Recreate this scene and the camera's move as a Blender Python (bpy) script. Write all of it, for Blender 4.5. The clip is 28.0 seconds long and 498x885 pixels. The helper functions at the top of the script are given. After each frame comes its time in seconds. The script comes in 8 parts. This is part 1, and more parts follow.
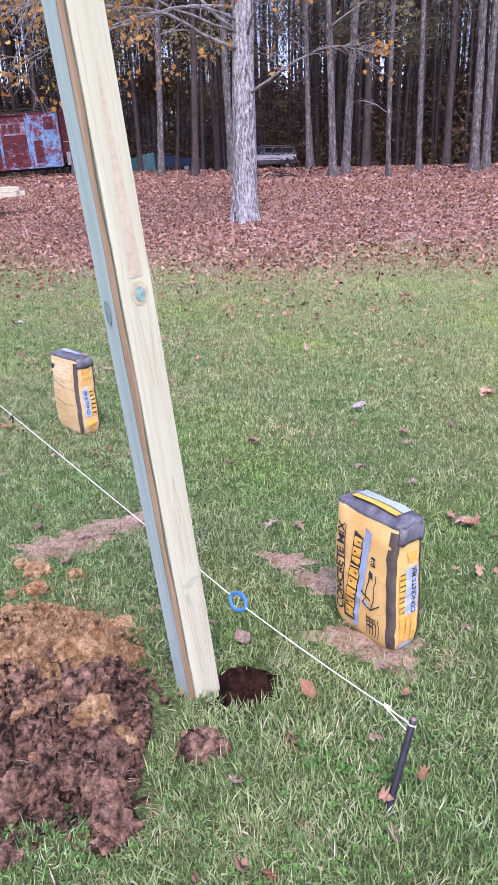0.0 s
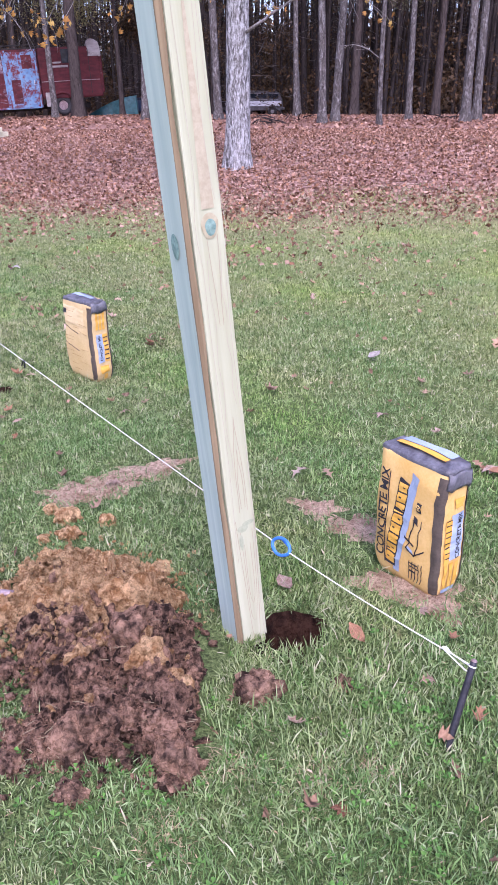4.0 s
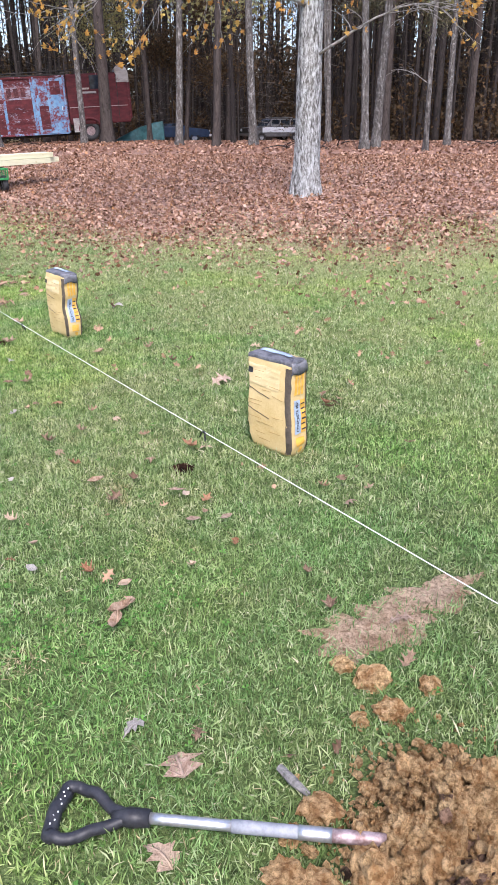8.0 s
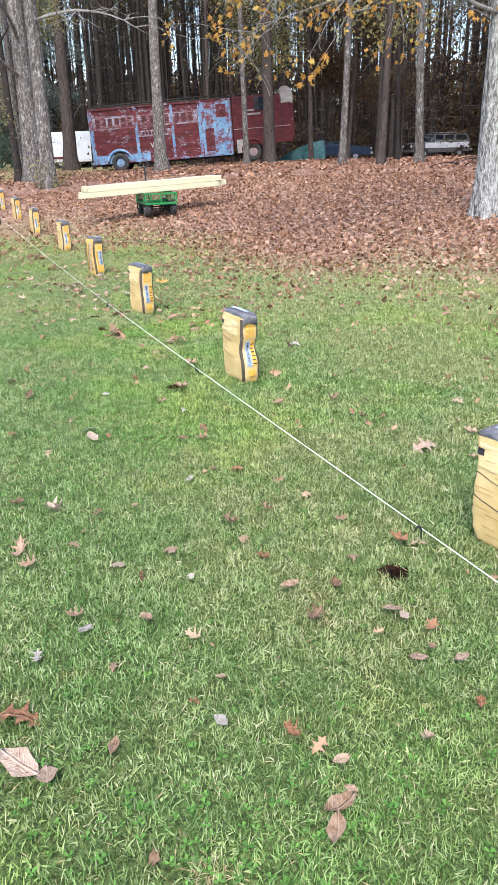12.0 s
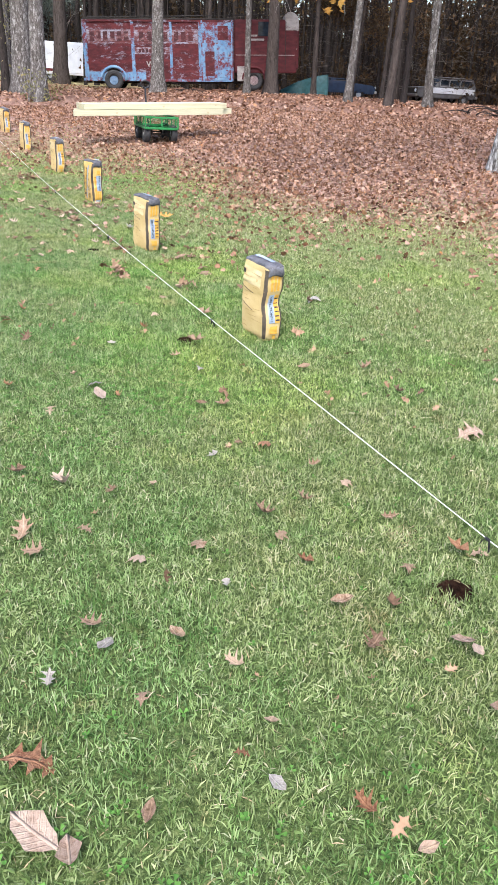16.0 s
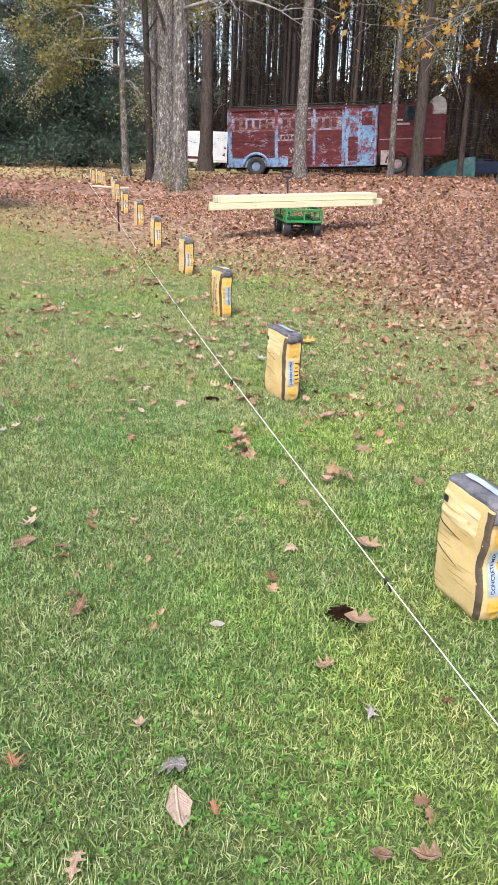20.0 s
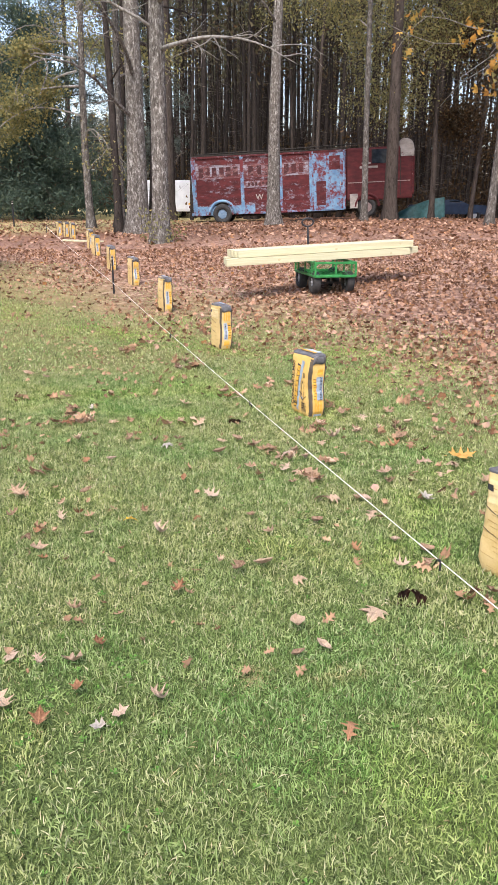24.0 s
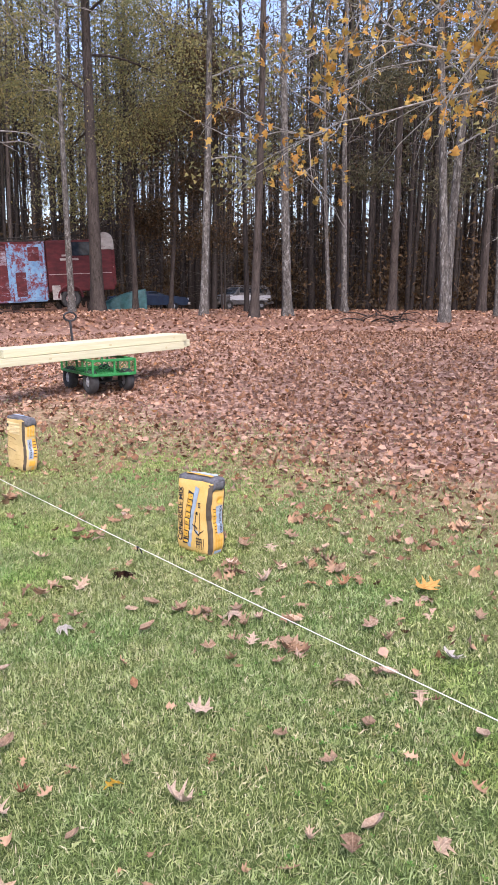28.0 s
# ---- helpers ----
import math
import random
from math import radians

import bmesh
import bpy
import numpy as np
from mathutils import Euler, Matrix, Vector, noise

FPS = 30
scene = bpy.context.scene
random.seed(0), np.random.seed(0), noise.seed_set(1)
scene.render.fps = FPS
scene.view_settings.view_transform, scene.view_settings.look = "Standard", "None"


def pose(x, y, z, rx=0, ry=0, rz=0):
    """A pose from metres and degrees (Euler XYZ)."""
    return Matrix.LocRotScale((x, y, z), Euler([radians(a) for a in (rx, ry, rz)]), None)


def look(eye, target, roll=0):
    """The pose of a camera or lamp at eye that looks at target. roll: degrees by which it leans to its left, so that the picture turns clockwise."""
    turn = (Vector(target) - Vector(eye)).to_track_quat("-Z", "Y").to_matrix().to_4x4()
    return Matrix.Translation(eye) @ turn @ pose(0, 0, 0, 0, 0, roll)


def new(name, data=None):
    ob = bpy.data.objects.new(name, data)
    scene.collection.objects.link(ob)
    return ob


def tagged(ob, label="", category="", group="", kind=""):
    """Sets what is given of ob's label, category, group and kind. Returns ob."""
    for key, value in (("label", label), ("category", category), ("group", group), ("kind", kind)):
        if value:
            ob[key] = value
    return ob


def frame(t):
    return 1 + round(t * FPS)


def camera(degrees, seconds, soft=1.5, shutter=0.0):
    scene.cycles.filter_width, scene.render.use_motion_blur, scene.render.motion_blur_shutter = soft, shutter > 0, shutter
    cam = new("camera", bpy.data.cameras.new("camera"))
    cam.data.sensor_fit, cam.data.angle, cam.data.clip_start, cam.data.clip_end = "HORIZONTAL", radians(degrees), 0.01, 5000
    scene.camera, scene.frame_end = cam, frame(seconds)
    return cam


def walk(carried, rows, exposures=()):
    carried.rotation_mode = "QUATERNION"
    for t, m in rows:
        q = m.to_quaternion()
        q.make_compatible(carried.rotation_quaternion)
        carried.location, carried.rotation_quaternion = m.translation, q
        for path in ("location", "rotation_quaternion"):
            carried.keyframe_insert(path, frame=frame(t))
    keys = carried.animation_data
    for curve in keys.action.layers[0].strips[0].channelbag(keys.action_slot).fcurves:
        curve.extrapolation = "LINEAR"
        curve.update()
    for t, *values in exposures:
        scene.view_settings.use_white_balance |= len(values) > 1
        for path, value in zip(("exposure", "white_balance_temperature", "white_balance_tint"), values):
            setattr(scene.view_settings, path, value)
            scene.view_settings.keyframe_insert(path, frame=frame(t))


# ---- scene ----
cam = camera(36.3, 28.0, soft=1.2)
PATH = [
    (0, (0.294, -0.741, 1.427), (0.247, 1.126, 0.713), -1.3),
    (0.5, (0.208, -0.819, 1.419), (0.272, 1.04, 0.685), -0.2),
    (1, (0.124, -0.884, 1.409), (0.238, 0.959, 0.642), -0.3),
    (1.5, (0.12, -0.887, 1.408), (0.217, 0.957, 0.64), -1.1),
    (2, (0.179, -0.84, 1.413), (0.225, 1.01, 0.654), -0.9),
    (2.5, (0.245, -0.784, 1.414), (0.21, 1.064, 0.65), -0.7),
    (4.5, (-0.032, -0.708, 1.385), (0.029, 1.109, 0.55), 0.6),
    (5, (-0.173, -0.685, 1.407), (-0.057, 1.145, 0.609), 1.0),
    (5.5, (-0.259, -0.631, 1.384), (-0.269, 1.205, 0.591), 1.9),
    (6, (-0.392, -0.445, 1.368), (-0.666, 1.381, 0.6), 0.1),
    (6.5, (-0.463, -0.189, 1.406), (-0.804, 1.681, 0.786), -0.2),
    (7, (-0.528, -0.093, 1.389), (-0.858, 1.777, 0.759), 0.7),
    (7.5, (-0.625, -0.022, 1.341), (-0.855, 1.809, 0.57), 0.9),
    (8, (-0.861, 0.07, 1.35), (-0.873, 1.915, 0.578), -0.0),
    (8.5, (-1.008, 0.11, 1.361), (-1.112, 1.969, 0.629), 0.7),
    (9, (-1.066, 0.184, 1.333), (-1.333, 2.012, 0.567), 0.6),
    (9.5, (-1.131, 0.426, 1.324), (-1.475, 2.234, 0.541), -0.4),
    (10, (-1.133, 0.643, 1.404), (-1.516, 2.469, 0.681), -1.3),
    (10.5, (-1.146, 0.676, 1.388), (-1.543, 2.491, 0.648), -1.4),
    (11, (-1.166, 0.678, 1.408), (-1.55, 2.494, 0.663), -1.2),
    (11.5, (-1.161, 0.684, 1.4), (-1.547, 2.503, 0.662), -1.3),
    (12, (-1.166, 0.67, 1.394), (-1.55, 2.492, 0.664), -1.6),
    (12.5, (-1.15, 0.653, 1.401), (-1.527, 2.481, 0.682), -2.0),
    (14.5, (-1.194, 0.669, 1.411), (-1.511, 2.494, 0.656), 0.2),
    (15, (-1.317, 0.727, 1.417), (-1.609, 2.547, 0.641), 1.1),
    (15.5, (-1.412, 0.802, 1.394), (-1.637, 2.605, 0.56), 3.7),
    (16, (-1.487, 1.029, 1.371), (-1.784, 2.803, 0.498), 3.5),
    (16.5, (-1.502, 1.273, 1.437), (-1.948, 3.062, 0.66), 1.5),
    (17, (-1.563, 1.392, 1.409), (-2.067, 3.155, 0.61), 1.7),
    (17.5, (-1.669, 1.608, 1.458), (-2.107, 3.399, 0.681), 1.7),
    (18, (-1.757, 1.799, 1.453), (-2.026, 3.64, 0.718), 2.0),
    (18.5, (-1.786, 2.054, 1.402), (-2.098, 3.874, 0.635), 3.4),
    (19, (-1.822, 2.443, 1.465), (-2.433, 4.216, 0.772), 3.1),
    (19.5, (-1.897, 2.626, 1.442), (-2.601, 4.367, 0.755), 2.0),
    (20, (-2.114, 2.845, 1.439), (-2.752, 4.6, 0.721), 2.0),
    (20.5, (-2.34, 2.971, 1.444), (-3.102, 4.676, 0.728), 5.1),
    (21, (-2.568, 3.245, 1.43), (-3.577, 4.821, 0.724), 2.3),
    (21.5, (-2.692, 3.581, 1.414), (-3.623, 5.214, 0.733), -0.4),
    (23.5, (-3.49, 4.186, 1.418), (-4.193, 5.952, 0.796), -0.7),
    (24, (-3.72, 4.364, 1.408), (-4.267, 6.188, 0.797), 0.3),
    (24.5, (-4.038, 4.556, 1.44), (-4.498, 6.432, 0.924), -0.9),
    (25, (-4.276, 4.724, 1.409), (-4.876, 6.569, 0.922), 0.1),
    (25.5, (-4.513, 5.043, 1.404), (-5.197, 6.858, 0.918), -0.3),
    (26, (-4.622, 5.09, 1.413), (-5.234, 6.925, 0.906), 1.3),
    (26.5, (-4.753, 5.178, 1.409), (-5.042, 7.082, 0.868), 2.7),
    (27, (-4.937, 5.235, 1.43), (-4.956, 7.167, 0.916), 2.8),
    (27.5, (-4.999, 5.254, 1.425), (-4.893, 7.207, 1.007), 1.5),
    (28, (-4.976, 5.253, 1.422), (-4.757, 7.203, 1.033), 0.4),
]
EXPOSURES = [(0, 1.25, 5600, 40), (5, 1.26, 5550, 41), (7, 1.34, 5950, 23), (9, 1.42, 6000, 18), (12.5, 1.48, 6100, 11), (19, 1.43, 6200, 15), (21, 1.38, 6850, 12), (24, 1.37, 6700, 15), (25, 1.42, 6400, 10), (26, 1.35, 6950, 16), (28, 1.33, 6300, 22)]
walk(cam, [(t, look(eye, target, roll)) for t, eye, target, roll in PATH], EXPOSURES)

# ---------------------------------------------------------------- light
sun_way = Vector((-0.05, 0.70, -0.95)).normalized()          # from behind the camera's right shoulder
world = bpy.data.worlds.new("sky")
scene.world = world
world.use_nodes = True
wn, wl = world.node_tree.nodes, world.node_tree.links
sky = wn.new("ShaderNodeTexSky")
sky.sky_type, sky.sun_disc = "NISHITA", False
sky.sun_elevation = math.asin(-sun_way.z)
sky.sun_rotation = math.atan2(-sun_way.x, -sun_way.y)
sky.air_density, sky.dust_density, sky.ozone_density = 1.0, 3.0, 1.0
wl.new(sky.outputs[0], wn["Background"].inputs[0])
wn["Background"].inputs[1].default_value = 0.15
sun = new("sun", bpy.data.lights.new("sun", "SUN"))
sun.data.energy, sun.data.angle, sun.data.color = 1.7, radians(18), (1.0, 0.95, 0.87)
sun.matrix_world = look((0, 0, 30), Vector((0, 0, 30)) + sun_way)

# ---------------------------------------------------------------- ground form


def smooth(t):
    t = np.clip(t, 0, 1)
    return t * t * (3 - 2 * t)


POST_HOLE = (0.222, 1.025, 0.092, 0.5)
HOLES = [POST_HOLE, (-1.16, 2.99, 0.055, 0.3), (-2.54, 4.99, 0.055, 0.3), (-3.86, 6.945, 0.055, 0.3),
         (-5.2, 8.98, 0.06, 0.25)]


def level(x, y):
    """The lie of the land: a lawn that rises gently to the wood and to the shed."""
    x, y = np.asarray(x, float), np.asarray(y, float)
    wood = np.clip(0.3 + 0.035 * (x + 16), 0.3, 0.65) * smooth((y + 0.5 * x - 8) / 10.5)
    shed = 0.27 * smooth((-x - 7.5) / 4) * smooth((y - 2) / 8)
    near = np.exp(-((x + 2) ** 2 + (y - 5) ** 2) / 400)
    lumps = 0.010 * np.sin(x * 2.1 + 0.7 * y) * np.sin(y * 1.7 - 0.4 * x) + 0.004 * np.sin(x * 9 + y * 4) * np.sin(y * 7.3)
    dip = 0.5 * smooth((y - 36) / 22) * smooth((x + 12) / 6)
    return np.maximum(wood, shed) + near * lumps - dip


def litter_edge(x):
    x = np.asarray(x, float)
    return 1.4 * np.clip((-5.0 - x) * 0.25, 0, 1) + 9.0 + np.minimum(3.7, np.maximum(0, -2.3 - x) * 1.03) + np.maximum(0, -8.5 - x) * 0.6


def on_ground(x, y):
    return float(level(x, y))


# ---------------------------------------------------------------- materials


def ramp_node(nt, source, stops):
    r = nt.nodes.new("ShaderNodeValToRGB")
    el = r.color_ramp.elements
    while len(el) < len(stops):
        el.new(0.5)
    for e, (p, c) in zip(el, stops):
        e.position, e.color = p, (*c, 1)
    nt.links.new(source, r.inputs[0])
    return r.outputs[0]


class Mat:
    """A node material and the few nodes that most of them share."""

    def __init__(self, name, rough=0.8, metal=0.0, spec=0.3):
        self.m = bpy.data.materials.new(name)
        self.m.use_nodes = True
        self.nt = self.m.node_tree
        self.b = self.nt.nodes["Principled BSDF"]
        self.b.inputs["Roughness"].default_value = rough
        self.b.inputs["Metallic"].default_value = metal
        self.b.inputs["Specular IOR Level"].default_value = spec
        self.tc = self.nt.nodes.new("ShaderNodeTexCoord").outputs["Object"]

    def place(self, scale=(1, 1, 1), shift=False, turn=(0, 0, 0)):
        mp = self.nt.nodes.new("ShaderNodeMapping")
        mp.inputs["Scale"].default_value = scale
        mp.inputs["Rotation"].default_value = turn
        self.nt.links.new(self.tc, mp.inputs[0])
        if shift:
            info = self.nt.nodes.new("ShaderNodeObjectInfo")
            mul = self.math("MULTIPLY", info.outputs["Random"], 37.0)
            com = self.nt.nodes.new("ShaderNodeCombineXYZ")
            self.nt.links.new(mul, com.inputs[0])
            self.nt.links.new(mul, com.inputs[1])
            self.nt.links.new(com.outputs[0], mp.inputs["Location"])
        return mp.outputs[0]

    def noise(self, scale, detail=4, rough=0.6, vec=None, distort=0.0):
        n = self.nt.nodes.new("ShaderNodeTexNoise")
        n.inputs["Scale"].default_value, n.inputs["Detail"].default_value = scale, detail
        n.inputs["Roughness"].default_value, n.inputs["Distortion"].default_value = rough, distort
        self.nt.links.new(vec or self.tc, n.inputs["Vector"])
        return n.outputs["Fac"]

    def cells(self, scale, vec=None, feature="F1", out="Distance"):
        n = self.nt.nodes.new("ShaderNodeTexVoronoi")
        n.feature = feature
        n.inputs["Scale"].default_value = scale
        self.nt.links.new(vec or self.tc, n.inputs["Vector"])
        return n.outputs[out]

    def math(self, op, a, b=0.0, clamp=False):
        n = self.nt.nodes.new("ShaderNodeMath")
        n.operation, n.use_clamp = op, clamp
        for i, v in enumerate((a, b)):
            if isinstance(v, (int, float)):
                n.inputs[i].default_value = v
            else:
                self.nt.links.new(v, n.inputs[i])
        return n.outputs[0]

    def ramp(self, source, *stops):
        return ramp_node(self.nt, source, stops)

    def mix(self, fac, a, b, blend="MIX"):
        n = self.nt.nodes.new("ShaderNodeMix")
        n.data_type, n.blend_type = "RGBA", blend
        for sock, v in ((n.inputs[0], fac), (n.inputs[6], a), (n.inputs[7], b)):
            if isinstance(v, (int, float)):
                sock.default_value = v
            elif isinstance(v, tuple):
                sock.default_value = (*v, 1)
            else:
                self.nt.links.new(v, sock)
        return n.outputs[2]

    def color(self, c):
        if isinstance(c, tuple):
            self.b.inputs["Base Color"].default_value = (*c, 1)
        else:
            self.nt.links.new(c, self.b.inputs["Base Color"])
        return self

    def bump(self, height, strength=0.4, dist=0.01):
        n = self.nt.nodes.new("ShaderNodeBump")
        n.inputs["Strength"].default_value, n.inputs["Distance"].default_value = strength, dist
        self.nt.links.new(height, n.inputs["Height"])
        self.nt.links.new(n.outputs[0], self.b.inputs["Normal"])
        return self

    def random(self, island=True):
        if island:
            return self.nt.nodes.new("ShaderNodeNewGeometry").outputs["Random Per Island"]
        return self.nt.nodes.new("ShaderNodeObjectInfo").outputs["Random"]

    def thin(self, amount=0.35):
        """Lets some light through, as leaves and blades do."""
        tr = self.nt.nodes.new("ShaderNodeBsdfTranslucent")
        mx = self.nt.nodes.new("ShaderNodeMixShader")
        mx.inputs[0].default_value = amount
        src = self.b.inputs["Base Color"]
        if src.is_linked:
            self.nt.links.new(src.links[0].from_socket, tr.inputs[0])
        else:
            tr.inputs[0].default_value = src.default_value
        out = self.nt.nodes["Material Output"]
        self.nt.links.new(self.b.outputs[0], mx.inputs[1])
        self.nt.links.new(tr.outputs[0], mx.inputs[2])
        self.nt.links.new(mx.outputs[0], out.inputs[0])
        return self


def plain(name, c1, c2, scale=12, rough=0.7, metal=0.0, bump=0.15, fine=120, spec=0.3):
    """Paint, plastic, paper: a colour that drifts at two scales."""
    m = Mat(name, rough, metal, spec)
    v = m.place(shift=True)
    a = m.noise(scale, 5, 0.6, v)
    f = m.noise(fine, 3, 0.6, v)
    m.color(m.ramp(m.math("ADD", m.math("MULTIPLY", a, 0.7), m.math("MULTIPLY", f, 0.3)), (0.32, c1), (0.68, c2)))
    return m.bump(f, bump, 0.002).m


def bark_mat(name, dark, light, lichen=None, amount=0.5, scale=1.0):
    m = Mat(name, 0.95, 0, 0.1)
    v = m.place((16 * scale, 16 * scale, 3.2 * scale), shift=True)
    ridges = m.noise(1.0, 8, 0.72, v, 1.0)
    v2 = m.place((9 * scale, 9 * scale, 5 * scale), shift=True)
    patch = m.noise(1.0, 8, 0.8, v2)
    col = m.ramp(ridges, (0.33, dark), (0.62, light))
    if lichen:
        fac = m.ramp(patch, (0.60 - 0.27 * amount, (0, 0, 0)), (0.72 - 0.2 * amount, (1, 1, 1)))
        col = m.mix(m.math("MULTIPLY", fac, m.ramp(ridges, (0.40, (0.05,) * 3), (0.56, (1,) * 3))), col, lichen)
    m.color(col)
    return m.bump(ridges, 0.9, 0.02).m


def leaf_mat(name, *stops, island=True, thin=0.3, rough=0.7):
    m = Mat(name, rough, 0, 0.25)
    r = m.random(island)
    grain = m.noise(25, 3) if island else m.noise(3.5, 6, 0.7)
    m.color(m.mix(0.35 if island else 0.6, m.ramp(r, *stops), m.ramp(grain, (0.36, tuple(c * 0.6 for c in stops[0][1])), (0.66, stops[-1][1]))))
    return m.thin(thin).m




def blade_material():
    """Blades of one lawn: deep green to straw by the blade, darker and lighter by the clump, drier in patches."""
    m = Mat("grass_blade", 0.65, 0, 0.18)
    r = m.random(True)
    lush = m.ramp(r, (0.0, (0.052, 0.112, 0.026)), (0.28, (0.150, 0.272, 0.080)), (0.62, (0.262, 0.400, 0.145)), (0.90, (0.345, 0.455, 0.215)),
                  (0.98, (0.46, 0.49, 0.30)), (1.0, (0.58, 0.50, 0.37)))
    dry = m.ramp(r, (0.0, (0.105, 0.125, 0.042)), (0.28, (0.25, 0.300, 0.110)), (0.62, (0.40, 0.440, 0.205)), (0.90, (0.49, 0.50, 0.28)), (1.0, (0.64, 0.56, 0.41)))
    dead = m.ramp(r, (0.0, (0.085, 0.052, 0.024)), (0.5, (0.30, 0.215, 0.105)), (1.0, (0.56, 0.44, 0.27)))
    sep = m.nt.nodes.new("ShaderNodeSeparateXYZ")
    m.nt.links.new(m.tc, sep.inputs[0])
    out = m.math("ADD", m.math("MULTIPLY", m.math("SUBTRACT", -4.0, sep.outputs[0]), 0.06, True), m.math("MULTIPLY", m.math("SUBTRACT", sep.outputs[1], 5.5), 0.03, True))
    beyond = m.math("MULTIPLY", m.math("MULTIPLY", m.math("ADD", sep.outputs[0], 3.2), 0.5, True), m.math("MULTIPLY", m.math("SUBTRACT", sep.outputs[1], 2.2), 0.35, True))
    out = m.math("ADD", m.math("MINIMUM", out, 0.09), m.math("MULTIPLY", beyond, 0.09))
    col = m.mix(m.ramp(m.math("ADD", m.noise(0.9, 8, 0.75), out), (0.44, (0, 0, 0)), (0.62, (1,) * 3)), lush, dry)
    col = m.mix(m.ramp(m.noise(3.1, 6, 0.75), (0.60, (0, 0, 0)), (0.70, (0.75,) * 3)), col, dead)
    fresh = m.ramp(m.noise(0.55, 4, 0.6), (0.50, (1.0, 1.0, 1.0)), (0.64, (1.02, 1.15, 0.74)))
    col = m.mix(1.0, col, fresh, "MULTIPLY")
    clump = m.ramp(m.noise(13, 3, 0.6), (0.38, (0.58, 0.65, 0.54)), (0.58, (1.0, 1.0, 1.0)))
    m.color(m.mix(1.0, col, clump, "MULTIPLY"))
    return m.thin(0.3).m


MAT_BLADE = blade_material()
MAT_CLOVER = leaf_mat("clover_leaf", (0.0, (0.05, 0.15, 0.025)), (1.0, (0.17, 0.36, 0.07)), thin=0.3)
MAT_LITTER = leaf_mat("litter_leaf", (0.0, (0.040, 0.020, 0.014)), (0.32, (0.185, 0.098, 0.066)), (0.66, (0.37, 0.225, 0.165)),
                      (0.94, (0.58, 0.42, 0.33)), (1.0, (0.42, 0.20, 0.07)), thin=0.15)
MAT_SCATTER = leaf_mat("scattered_leaf", (0.0, (0.09, 0.048, 0.028)), (0.45, (0.27, 0.155, 0.085)), (1.0, (0.50, 0.33, 0.21)), thin=0.15)
MAT_OAK_LEAF = leaf_mat("yellow_leaf", (0.0, (0.32, 0.13, 0.03)), (0.5, (0.52, 0.26, 0.05)), (1.0, (0.50, 0.37, 0.10)), thin=0.45)
MAT_NEEDLE = leaf_mat("pine_needle", (0.0, (0.035, 0.04, 0.025)), (0.6, (0.085, 0.088, 0.045)), (1.0, (0.16, 0.13, 0.07)), thin=0.3)
MAT_TWIG = plain("dead_twig", (0.06, 0.05, 0.043), (0.17, 0.145, 0.125), 3, 0.9)
# far pine needles, paled and blued so that distance haze is in the colour
MAT_HAZE_NEEDLE = leaf_mat("hazed_needle", (0.0, (0.045, 0.065, 0.06)), (0.6, (0.095, 0.125, 0.115)), (1.0, (0.17, 0.185, 0.15)), thin=0.3)
MAT_CEDAR = leaf_mat("evergreen_spray", (0.0, (0.022, 0.044, 0.038)), (0.6, (0.050, 0.088, 0.070)), (1.0, (0.10, 0.13, 0.085)), thin=0.3)
MAT_OLIVE = leaf_mat("olive_leaf", (0.0, (0.085, 0.10, 0.045)), (0.6, (0.215, 0.22, 0.10)), (1.0, (0.38, 0.31, 0.11)), thin=0.4)
# brown leaves taken near black, so the shade under the canopy is in the colour
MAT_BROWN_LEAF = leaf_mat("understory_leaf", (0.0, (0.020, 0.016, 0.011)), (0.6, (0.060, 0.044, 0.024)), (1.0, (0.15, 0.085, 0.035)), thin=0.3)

MAT_OAK_BARK = bark_mat("oak_bark", (0.035, 0.033, 0.030), (0.155, 0.145, 0.13), (0.46, 0.47, 0.46), 0.78, 1.9)
MAT_PALE_BARK = bark_mat("pale_bark", (0.026, 0.023, 0.021), (0.115, 0.104, 0.094), (0.29, 0.285, 0.27), 0.42, 1.3)
MAT_MOTTLED_BARK = bark_mat("mottled_bark", (0.030, 0.026, 0.023), (0.145, 0.130, 0.117), (0.42, 0.41, 0.39), 0.42, 1.6)
# these two barks are lowered to carry the canopy's shade in their colour
MAT_PINE_BARK = bark_mat("pine_bark", (0.018, 0.015, 0.013), (0.078, 0.064, 0.057), None, 0, 0.8)
MAT_SHADED_BARK = bark_mat("shaded_bark", (0.013, 0.011, 0.010), (0.050, 0.042, 0.038))
MAT_LIMB = bark_mat("limb_bark", (0.075, 0.07, 0.064), (0.30, 0.285, 0.265))

MAT_STRAW = leaf_mat("dry_straw", (0.0, (0.30, 0.23, 0.12)), (1.0, (0.55, 0.46, 0.28)), thin=0.2)


